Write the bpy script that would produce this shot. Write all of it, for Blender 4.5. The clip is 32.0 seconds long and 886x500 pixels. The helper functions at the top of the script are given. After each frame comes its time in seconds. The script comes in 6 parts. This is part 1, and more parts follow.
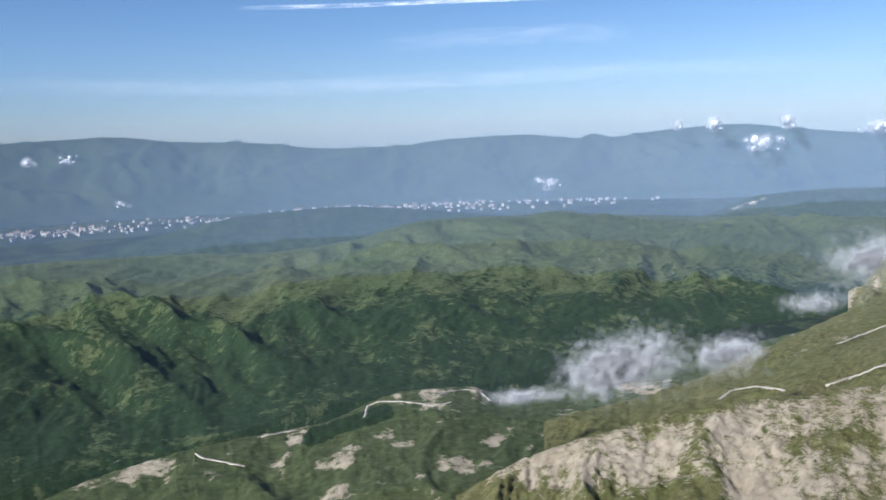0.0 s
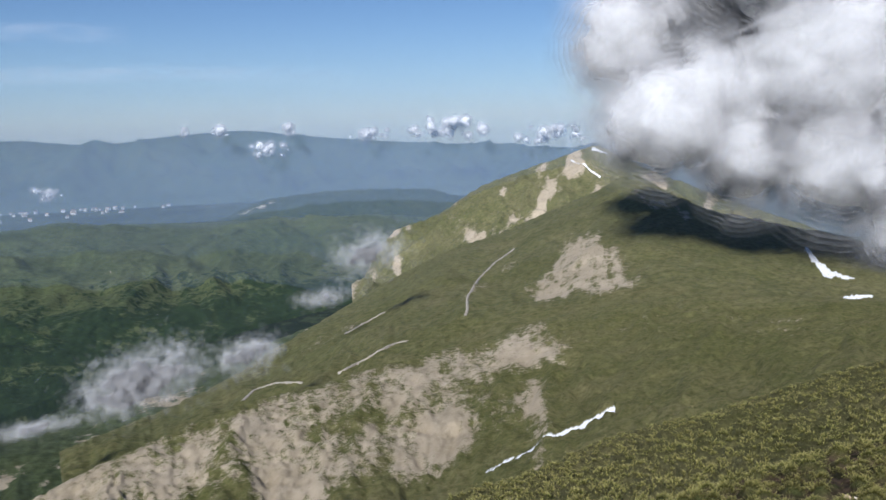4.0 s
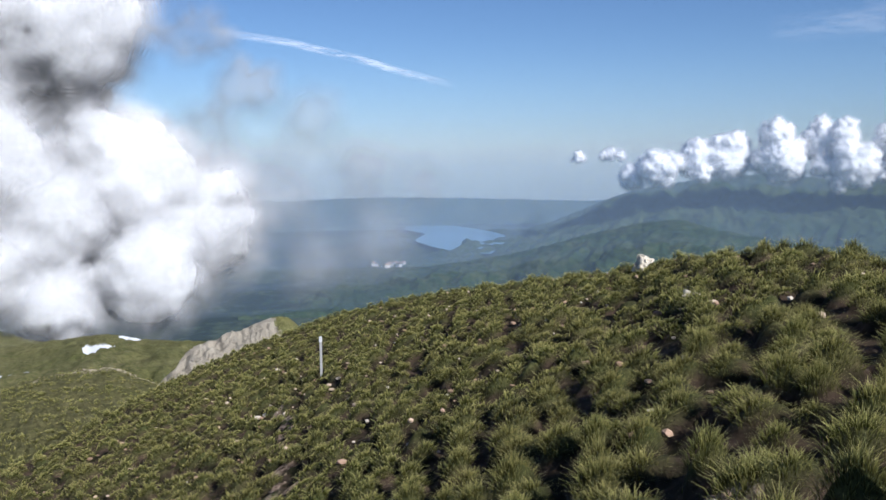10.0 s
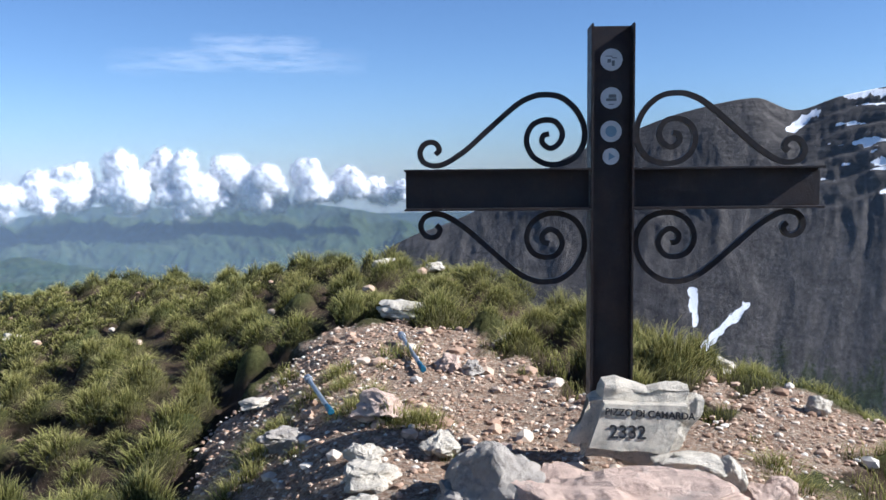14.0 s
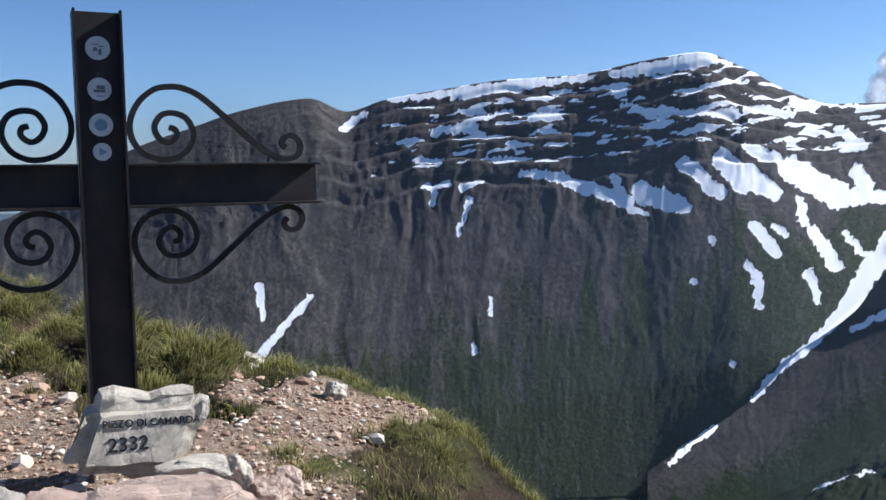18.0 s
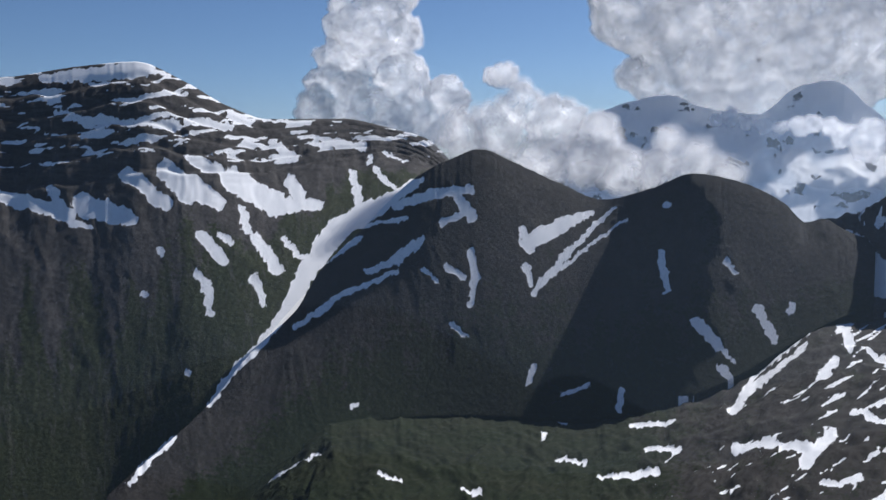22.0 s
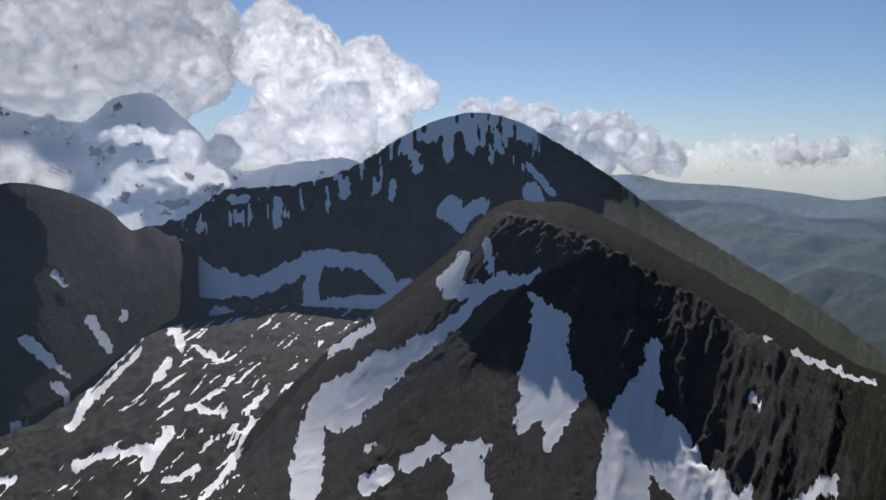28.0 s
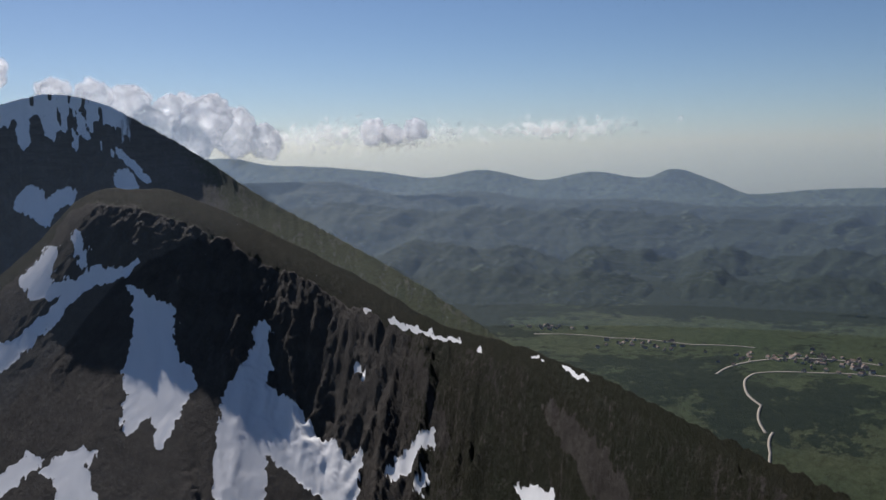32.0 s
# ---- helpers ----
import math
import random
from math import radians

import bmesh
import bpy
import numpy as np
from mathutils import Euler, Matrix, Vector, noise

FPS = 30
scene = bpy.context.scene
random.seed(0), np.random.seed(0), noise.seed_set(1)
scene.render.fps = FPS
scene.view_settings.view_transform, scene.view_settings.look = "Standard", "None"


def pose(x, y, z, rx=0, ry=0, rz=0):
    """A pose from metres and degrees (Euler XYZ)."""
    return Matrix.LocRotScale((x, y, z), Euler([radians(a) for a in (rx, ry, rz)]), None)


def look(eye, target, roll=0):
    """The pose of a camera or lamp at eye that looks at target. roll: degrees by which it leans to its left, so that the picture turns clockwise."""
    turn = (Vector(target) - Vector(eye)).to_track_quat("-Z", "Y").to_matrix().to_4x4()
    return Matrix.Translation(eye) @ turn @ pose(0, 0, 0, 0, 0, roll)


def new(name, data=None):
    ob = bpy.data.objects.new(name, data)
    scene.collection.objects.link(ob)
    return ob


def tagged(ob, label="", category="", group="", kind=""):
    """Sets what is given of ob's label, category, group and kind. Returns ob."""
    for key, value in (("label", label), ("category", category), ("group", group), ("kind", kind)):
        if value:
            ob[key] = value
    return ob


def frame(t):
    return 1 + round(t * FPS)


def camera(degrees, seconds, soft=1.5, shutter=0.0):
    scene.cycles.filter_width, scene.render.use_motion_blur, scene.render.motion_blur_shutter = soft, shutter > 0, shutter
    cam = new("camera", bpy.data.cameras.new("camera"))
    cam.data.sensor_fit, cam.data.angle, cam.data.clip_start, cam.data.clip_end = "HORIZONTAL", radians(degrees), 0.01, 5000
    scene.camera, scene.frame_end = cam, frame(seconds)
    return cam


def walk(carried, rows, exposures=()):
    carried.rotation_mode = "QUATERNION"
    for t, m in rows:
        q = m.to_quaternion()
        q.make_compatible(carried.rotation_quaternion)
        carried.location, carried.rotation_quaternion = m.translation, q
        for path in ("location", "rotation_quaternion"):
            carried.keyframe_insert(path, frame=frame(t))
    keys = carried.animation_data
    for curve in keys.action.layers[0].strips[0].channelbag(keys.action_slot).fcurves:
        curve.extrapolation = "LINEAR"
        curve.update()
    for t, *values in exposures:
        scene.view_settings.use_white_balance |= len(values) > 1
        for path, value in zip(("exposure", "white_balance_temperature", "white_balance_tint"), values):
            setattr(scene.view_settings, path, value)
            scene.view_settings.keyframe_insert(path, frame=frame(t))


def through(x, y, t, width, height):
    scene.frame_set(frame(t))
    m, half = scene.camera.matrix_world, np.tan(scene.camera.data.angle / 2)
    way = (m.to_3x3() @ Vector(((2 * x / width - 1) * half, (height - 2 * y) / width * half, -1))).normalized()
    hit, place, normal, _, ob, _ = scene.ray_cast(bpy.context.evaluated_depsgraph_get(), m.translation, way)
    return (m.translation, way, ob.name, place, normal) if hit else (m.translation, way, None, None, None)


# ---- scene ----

# ---------------------------------------------------------------- camera
cam = camera(52.9, 32.0)
PATH = [
    (0, (-0.002, 0.450, 1.550), (-0.051, 10.352, 0.154), -2.05),
    (0.5, (0.030, 0.449, 1.550), (0.680, 10.333, 0.178), -1.83),
    (1, (0.059, 0.446, 1.550), (1.360, 10.260, 0.135), -1.64),
    (1.5, (0.088, 0.441, 1.550), (2.025, 10.149, 0.132), -1.37),
    (2, (0.114, 0.435, 1.550), (2.630, 10.017, 0.186), -1.10),
    (2.5, (0.141, 0.427, 1.550), (3.244, 9.828, 0.137), -1.27),
    (3, (0.168, 0.417, 1.550), (3.871, 9.590, 0.080), -1.73),
    (3.5, (0.195, 0.406, 1.550), (4.476, 9.318, 0.066), -1.65),
    (4, (0.228, 0.388, 1.550), (5.249, 8.907, 0.064), -1.40),
    (4.5, (0.261, 0.367, 1.550), (5.987, 8.430, 0.069), -1.19),
    (6.5, (0.350, 0.284, 1.550), (8.045, 6.505, 0.108), -1.07),
    (7, (0.372, 0.254, 1.550), (8.556, 5.813, 0.092), -1.23),
    (7.5, (0.394, 0.220, 1.550), (9.062, 5.007, 0.158), -1.09),
    (8, (0.414, 0.180, 1.550), (9.532, 4.074, 0.245), -1.02),
    (8.5, (0.431, 0.136, 1.550), (9.913, 3.056, 0.306), -1.03),
    (9, (0.442, 0.090, 1.550), (10.188, 2.000, 0.378), -1.08),
    (9.5, (0.448, 0.055, 1.550), (10.316, 1.225, 0.427), -0.80),
    (10, (0.451, 0.020, 1.550), (10.377, 0.507, 0.432), -0.64),
    (10.5, (0.452, -0.027, 1.550), (10.382, -0.382, 0.424), -0.59),
    (11, (0.449, -0.080, 1.549), (10.310, -1.293, 0.418), -0.36),
    (11.5, (0.441, -0.138, 1.547), (10.166, -2.202, 0.469), -0.39),
    (12, (0.428, -0.198, 1.542), (9.950, -3.072, 0.513), -1.23),
    (12.5, (0.409, -0.255, 1.545), (9.662, -3.906, 0.522), -1.72),
    (13, (0.401, -0.277, 1.551), (9.217, -4.909, 0.642), -1.66),
    (13.5, (0.368, -0.289, 1.554), (8.633, -5.854, 0.704), -1.22),
    (15.5, (0.333, -0.304, 1.549), (7.769, -6.918, 0.571), -1.37),
    (16, (0.334, -0.311, 1.547), (7.288, -7.428, 0.543), -1.06),
    (16.5, (0.339, -0.305, 1.546), (6.529, -8.095, 0.540), -1.14),
    (17, (0.318, -0.325, 1.548), (5.756, -8.655, 0.526), -1.31),
    (17.5, (0.274, -0.391, 1.551), (5.048, -9.120, 0.545), -1.08),
    (18, (0.228, -0.482, 1.546), (4.445, -9.493, 0.538), -1.05),
    (18.5, (0.212, -0.517, 1.548), (3.947, -9.740, 0.553), -1.46),
    (19, (0.225, -0.520, 1.557), (3.261, -10.000, 0.594), -1.34),
    (19.5, (0.186, -0.509, 1.554), (2.307, -10.236, 0.609), -0.96),
    (20, (0.126, -0.492, 1.551), (1.305, -10.378, 0.611), -0.97),
    (20.5, (0.065, -0.475, 1.550), (0.383, -10.423, 0.586), -0.85),
    (21, (0.013, -0.460, 1.550), (-0.368, -10.405, 0.568), -0.64),
    (21.5, (-0.030, -0.450, 1.550), (-1.025, -10.353, 0.578), -0.68),
    (22, (-0.070, -0.441, 1.550), (-1.708, -10.257, 0.564), -0.78),
    (22.5, (-0.104, -0.434, 1.550), (-2.389, -10.120, 0.569), -0.87),
    (23, (-0.137, -0.426, 1.550), (-3.090, -9.923, 0.506), -1.20),
    (23.5, (-0.171, -0.415, 1.550), (-3.868, -9.636, 0.412), -1.45),
    (24, (-0.202, -0.402, 1.550), (-4.592, -9.316, 0.427), -1.07),
    (24.5, (-0.223, -0.391, 1.550), (-5.087, -9.063, 0.481), -0.72),
    (26.5, (-0.303, -0.334, 1.550), (-6.980, -7.714, 0.578), -0.18),
    (27, (-0.322, -0.314, 1.550), (-7.447, -7.268, 0.607), -0.32),
    (27.5, (-0.337, -0.299, 1.550), (-7.790, -6.901, 0.623), -0.17),
    (28, (-0.349, -0.284, 1.550), (-8.079, -6.557, 0.602), -0.16),
    (28.5, (-0.361, -0.268, 1.550), (-8.351, -6.198, 0.549), -0.27),
    (29, (-0.373, -0.251, 1.550), (-8.626, -5.801, 0.503), -0.45),
    (29.5, (-0.387, -0.230, 1.550), (-8.933, -5.309, 0.470), -0.72),
    (30, (-0.401, -0.205, 1.550), (-9.254, -4.721, 0.445), -0.83),
    (30.5, (-0.412, -0.180, 1.550), (-9.521, -4.162, 0.463), -0.62),
    (31, (-0.420, -0.162, 1.550), (-9.689, -3.747, 0.445), -0.65),
    (31.5, (-0.429, -0.136, 1.550), (-9.894, -3.145, 0.383), -0.90),
    (32, (-0.437, -0.107, 1.550), (-10.081, -2.477, 0.374), -1.09),
]
walk(cam, [(t, look(eye, target, roll)) for t, eye, target, roll in PATH],
     exposures=((0.0, 0.7, 5550, 12), (2.0, 0.48, 5650, 12), (4.0, 0.25, 5700, 12), (7.0, 0.36, 5750, 12), (10.0, 0.5, 5650, 12), (12.0, 0.9, 5500, 12), (16.0, 1.05, 5500, 12), (18.0, 0.85, 5550, 12), (20.0, 0.36, 5700, 12), (23.5, 0.08, 5950, 13), (28.0, 0.06, 6100, 14), (30.0, 0.02, 6150, 14), (32.0, 0.0, 6200, 14)))

scene.cycles.transparent_max_bounces = 40

# ---------------------------------------------------------------- light
SUN_AZ, SUN_EL = 229.0, 34.0          # degrees clockwise from +y, above the horizon
EYE = 1.55                            # eye height over the trodden summit ground


def way(az, el):
    a, e = radians(az), radians(el)
    return Vector((math.sin(a) * math.cos(e), math.cos(a) * math.cos(e), math.sin(e)))


world = bpy.data.worlds.new("sky")
scene.world = world
world.use_nodes = True
wn, wl = world.node_tree.nodes, world.node_tree.links
wn.clear()
sky = wn.new("ShaderNodeTexSky")
sky.sky_type, sky.sun_disc = "NISHITA", False
sky.sun_elevation, sky.sun_rotation = radians(SUN_EL), radians(SUN_AZ)
sky.altitude, sky.air_density, sky.dust_density, sky.ozone_density = 2300, 1.0, 0.8, 4.0
bg, wout = wn.new("ShaderNodeBackground"), wn.new("ShaderNodeOutputWorld")
bg.inputs["Strength"].default_value = 0.06
wl.new(sky.outputs[0], bg.inputs["Color"])
wl.new(bg.outputs[0], wout.inputs["Surface"])

sun_data = bpy.data.lights.new("sun", "SUN")
sun_data.energy, sun_data.angle, sun_data.color = 5.0, radians(0.55), (1.0, 0.94, 0.85)
sun_lamp = new("sun", sun_data)
sun_lamp.matrix_world = look(way(SUN_AZ, SUN_EL) * 100, (0, 0, 0))


# ---------------------------------------------------------------- arithmetic
_perm = np.random.RandomState(7).permutation(1024)
_grad = np.random.RandomState(8).uniform(0, 2 * np.pi, 1024)


def smooth01(x, a=0.0, b=1.0):
    s = np.clip((x - a) / (b - a), 0, 1)
    return s * s * (3 - 2 * s)


def perlin(x, y):
    x, y = np.asarray(x, float), np.asarray(y, float)
    x, y = np.broadcast_arrays(x, y)
    xi, yi = np.floor(x).astype(int), np.floor(y).astype(int)
    xf, yf = x - xi, y - yi
    u, v = xf**3 * (xf * (6 * xf - 15) + 10), yf**3 * (yf * (6 * yf - 15) + 10)

    def corner(dx, dy):
        g = _grad[_perm[(_perm[(xi + dx) & 1023] + yi + dy) & 1023]]
        return np.cos(g) * (xf - dx) + np.sin(g) * (yf - dy)

    a = corner(0, 0) * (1 - u) + corner(1, 0) * u
    b = corner(0, 1) * (1 - u) + corner(1, 1) * u
    return (a * (1 - v) + b * v) * 1.4


def perlin3(p):
    i = np.floor(p).astype(int)
    f = p - i
    w = f**3 * (f * (6 * f - 15) + 10)
    total = 0.0
    for dx in (0, 1):
        for dy in (0, 1):
            for dz in (0, 1):
                h = _perm[(_perm[(_perm[(i[:, 0] + dx) & 1023] + i[:, 1] + dy) & 1023] + i[:, 2] + dz) & 1023]
                a, b = _grad[h], np.cos(_grad[(h + 77) & 1023])
                s = np.sqrt(1 - b * b)
                g = np.cos(a) * s * (f[:, 0] - dx) + np.sin(a) * s * (f[:, 1] - dy) + b * (f[:, 2] - dz)
                total = total + g * (w[:, 0] if dx else 1 - w[:, 0]) * (w[:, 1] if dy else 1 - w[:, 1]) * (w[:, 2] if dz else 1 - w[:, 2])
    return total * 1.5


def fbm3(p, octaves=4, gain=0.5, billow=False):
    total, amp, norm = 0.0, 1.0, 0.0
    for k in range(octaves):
        v = perlin3(p * 2**k + 13.7 * k)
        total = total + amp * ((2 * np.abs(v) - 0.5) if billow else v)
        norm += amp
        amp *= gain
    return total / norm


def fbm(x, y, octaves=4, gain=0.5, ridged=False):
    total, amp, norm = 0.0, 1.0, 0.0
    for k in range(octaves):
        n = perlin(x * 2**k + 17.3 * k, y * 2**k - 9.1 * k)
        total = total + amp * ((1 - 2 * np.abs(n)) if ridged else n)
        norm += amp
        amp *= gain
    return total / norm


def table(rows, column=1):
    """A smooth curve through (azimuth, value) rows."""
    xs = np.array([r[0] for r in rows], float)
    ys = np.array([r[column] for r in rows], float)
    m = np.gradient(ys, xs)
    d = np.diff(ys) / np.diff(xs)
    for i in range(1, len(xs) - 1):          # no overshoot
        m[i] = 0 if d[i - 1] * d[i] <= 0 else 2 * d[i - 1] * d[i] / (d[i - 1] + d[i])

    def curve(a):
        a = np.clip(a, xs[0], xs[-1])
        i = np.clip(np.searchsorted(xs, a, side="right") - 1, 0, len(xs) - 2)
        h = xs[i + 1] - xs[i]
        t = (a - xs[i]) / h
        return ((2 * t**3 - 3 * t**2 + 1) * ys[i] + (t**3 - 2 * t**2 + t) * h * m[i]
                + (-2 * t**3 + 3 * t**2) * ys[i + 1] + (t**3 - t**2) * h * m[i + 1])
    return curve


def grid_mesh(name, X, Y, Z, attrs=(), smooth=True, closed=False):
    """A sheet of quads over rows and columns of points, with float attributes on its points."""
    nr, nc = X.shape
    me = bpy.data.meshes.new(name)
    me.vertices.add(nr * nc)
    me.vertices.foreach_set("co", np.stack([X, Y, Z], -1).astype(np.float32).ravel())
    i = np.arange(nr * nc).reshape(nr, nc)
    if closed:
        i = np.concatenate([i, i[:, :1]], 1)
    q = np.stack([i[:-1, :-1], i[:-1, 1:], i[1:, 1:], i[1:, :-1]], -1).reshape(-1, 4)
    me.loops.add(q.size)
    me.loops.foreach_set("vertex_index", q.ravel().astype(np.int32))
    me.polygons.add(len(q))
    me.polygons.foreach_set("loop_start", np.arange(0, q.size, 4, dtype=np.int32))
    me.update(calc_edges=True)
    me.polygons.foreach_set("use_smooth", np.full(len(q), smooth))
    for key, value in attrs:
        me.attributes.new(key, "FLOAT", "POINT").data.foreach_set("value", np.broadcast_to(value, X.shape).astype(np.float32).ravel())
    return me


def tri_mesh(name, V, F, smooth=False):
    """Triangles (or quads) from arrays of points and corners."""
    me = bpy.data.meshes.new(name)
    me.vertices.add(len(V))
    me.vertices.foreach_set("co", np.asarray(V, np.float32).ravel())
    k = F.shape[1]
    me.loops.add(F.size)
    me.loops.foreach_set("vertex_index", F.astype(np.int32).ravel())
    me.polygons.add(len(F))
    me.polygons.foreach_set("loop_start", np.arange(0, F.size, k, dtype=np.int32))
    me.update(calc_edges=True)
    me.polygons.foreach_set("use_smooth", np.full(len(F), smooth))
    return me


# ---------------------------------------------------------------- materials
class Nodes:
    """A short hand for building node materials."""

    def __init__(self, name):
        self.mat = bpy.data.materials.new(name)
        self.mat.use_nodes = True
        self.tree = self.mat.node_tree
        self.tree.nodes.clear()
        self.out = self.add("ShaderNodeOutputMaterial")
        self.geo = self.add("ShaderNodeNewGeometry")

    def add(self, kind):
        return self.tree.nodes.new(kind)

    def link(self, a, b):
        self.tree.links.new(a, b)

    def noise(self, scale, detail=6, rough=0.6, vector=None, stretch=None, distort=0.0):
        n = self.add("ShaderNodeTexNoise")
        n.inputs["Scale"].default_value, n.inputs["Detail"].default_value = scale, detail
        n.inputs["Roughness"].default_value, n.inputs["Distortion"].default_value = rough, distort
        v = vector or self.geo.outputs["Position"]
        if stretch:
            mp = self.add("ShaderNodeMapping")
            mp.inputs["Scale"].default_value = stretch
            self.link(v, mp.inputs["Vector"])
            v = mp.outputs[0]
        self.link(v, n.inputs["Vector"])
        return n.outputs["Fac"]

    def ramp(self, fac, *stops):
        r = self.add("ShaderNodeValToRGB")
        e = r.color_ramp.elements
        while len(e) < len(stops):
            e.new(0.5)
        for el, (p, c) in zip(e, stops):
            el.position = p
            el.color = (*c, 1) if isinstance(c, tuple) else (c, c, c, 1)
        self.link(fac, r.inputs["Fac"])
        return r.outputs["Color"]

    def mix(self, fac, a, b, mode="MIX"):
        m = self.add("ShaderNodeMix")
        m.data_type, m.blend_type = "RGBA", mode
        for sock, v in ((m.inputs[0], fac), (m.inputs[6], a), (m.inputs[7], b)):
            if isinstance(v, (int, float)):
                sock.default_value = v
            elif isinstance(v, tuple):
                sock.default_value = (*v, 1)
            else:
                self.link(v, sock)
        return m.outputs[2]

    def maths(self, op, a, b=0.5, c=0.0):
        m = self.add("ShaderNodeMath")
        m.operation = op
        for sock, v in zip(m.inputs, (a, b, c)):
            if isinstance(v, (int, float)):
                sock.default_value = v
            else:
                self.link(v, sock)
        return m.outputs[0]

    def attr(self, name):
        a = self.add("ShaderNodeAttribute")
        a.attribute_name = name
        return a.outputs["Fac"]

    def surface(self, color, rough=0.9, bump=None, strength=0.3, distance=0.1, metallic=0.0, spec=0.2):
        p = self.add("ShaderNodeBsdfPrincipled")
        p.inputs["Metallic"].default_value, p.inputs["Specular IOR Level"].default_value = metallic, spec
        for sock, v in ((p.inputs["Base Color"], color), (p.inputs["Roughness"], rough)):
            if isinstance(v, (int, float)):
                sock.default_value = v
            elif isinstance(v, tuple):
                sock.default_value = (*v, 1)
            else:
                self.link(v, sock)
        if bump is not None:
            b = self.add("ShaderNodeBump")
            b.inputs["Strength"].default_value, b.inputs["Distance"].default_value = strength, distance
            self.link(bump, b.inputs["Height"])
            self.link(b.outputs[0], p.inputs["Normal"])
        self.link(p.outputs[0], self.out.inputs["Surface"])
        return p


def land_material(name, grass, rock, size, bump=1.0, strata=False, woods=None, snow=(0.90, 0.90, 0.90), mottle=1.9):
    """Turf, rock and snow, laid out by the attributes of the land; size: metres of the broad pattern."""
    n = Nodes(name)
    fl = n.add("ShaderNodeAttribute")
    fl.attribute_name = "flow"
    flow = fl.outputs["Vector"]
    broad, fine, grain = n.noise(1 / size, 8, 0.65), n.noise(6 / size, 8, 0.7), n.noise(30 / size, 8, 0.75)
    runs = n.noise(3 / size, 9, 0.66, flow)
    g = n.mix(n.ramp(broad, (0.35, 0.0), (0.65, 1.0)), grass[0], grass[1])
    g = n.mix(n.ramp(fine, (0.3, 0.0), (0.75, 0.75)), g, grass[2])
    g = n.mix(n.ramp(grain, (0.38, 0.0), (0.64, 0.9)), g, n.mix(1.0, g, (0.42, 0.46, 0.38), "MULTIPLY"))
    if woods:
        w = n.maths("ADD", n.attr("woods"), n.maths("MULTIPLY_ADD", n.noise(14 / size, 10, 0.78), 2.2, -1.1))
        g = n.mix(n.ramp(w, (0.42, 0.0), (0.52, 1.0)), g, n.mix(n.ramp(grain, (0.38, 0.0), (0.6, 1.0)), woods[0], woods[1]))
    bands = n.noise(3 / size, 10, 0.72, distort=0.3)
    if strata:                      # beds of rock show in the cliffs up high, loose scree with pale gravel runs below
        sep = n.add("ShaderNodeSeparateXYZ")
        n.link(n.geo.outputs["Position"], sep.inputs[0])
        high = n.maths("MULTIPLY_ADD", n.maths("ADD", sep.outputs[2], n.maths("MULTIPLY_ADD", broad, 120.0, -60.0)), 0.016, 1.0)
        bands = n.mix(n.ramp(high, (0.2, 0.0), (0.8, 1.0)), bands, n.noise(2.2 / size, 10, 0.72, stretch=(1.5, 1.5, 9.0), distort=0.4))
    r = n.mix(n.ramp(bands, (0.36, 0.0), (0.62, 1.0)), rock[0], rock[1])
    r = n.mix(n.ramp(runs, (0.36, 0.0), (0.72, 0.45)), r, rock[2])
    r = n.mix(n.ramp(grain, (0.5, 0.0), (0.75, 0.7)), r, rock[1])
    if strata:
        gully = n.maths("MULTIPLY", n.ramp(n.noise(4 / size, 4, 0.5, flow), (0.465, 0.0), (0.5, 1.0), (0.535, 0.0)), n.ramp(fine, (0.42, 0.0), (0.62, 0.6)))
        r = n.mix(gully, r, tuple(1.25 * v for v in rock[1]))
        g = n.mix(gully, g, rock[1])
    edge = n.maths("ADD", n.maths("MULTIPLY_ADD", n.noise(16 / size, 12, 0.85), mottle, -mottle / 2), n.maths("MULTIPLY_ADD", runs, 1.0, -0.5))
    k = n.ramp(n.maths("ADD", n.attr("rock"), edge), (0.42, 0.0), (0.58, 1.0))
    c = n.mix(k, g, r)
    nib = n.maths("MULTIPLY_ADD", n.noise(14 / size, 9, 0.7, flow), 0.7, -0.35)
    s = n.ramp(n.maths("ADD", n.attr("snow"), nib), (0.45, 0.0), (0.55, 1.0))
    tone = n.mix(n.ramp(n.noise(9 / size, 6, 0.6, flow), (0.4, 0.0), (0.8, 0.3)), snow, (0.66, 0.66, 0.66))
    c = n.mix(s, c, tone)
    h = n.mix(s, n.mix(0.10, n.noise(14 / size, 12, 0.78), n.noise(16 / size, 8, 0.7, flow)), (0.5, 0.5, 0.5))
    n.surface(c, 0.92, h, min(1.0, 0.9 * bump), size * 0.045, spec=0.1)
    return n.mat


# ---------------------------------------------------------------- landforms
LAND = {}


def on_land(name, a, e):
    """The place on a landform in the direction of azimuth a at height angle e."""
    a0, a1, X, Y, Z, el, rows = LAND[name]
    c = int(round((a - a0) / (a1 - a0) * (X.shape[1] - 1)))
    c = min(max(c, 0), X.shape[1] - 1)
    over = el[1:rows, c] >= e
    k = int(np.argmax(over)) + 1 if over.any() else rows - 1
    return Vector((X[k, c], Y[k, c], Z[k, c]))


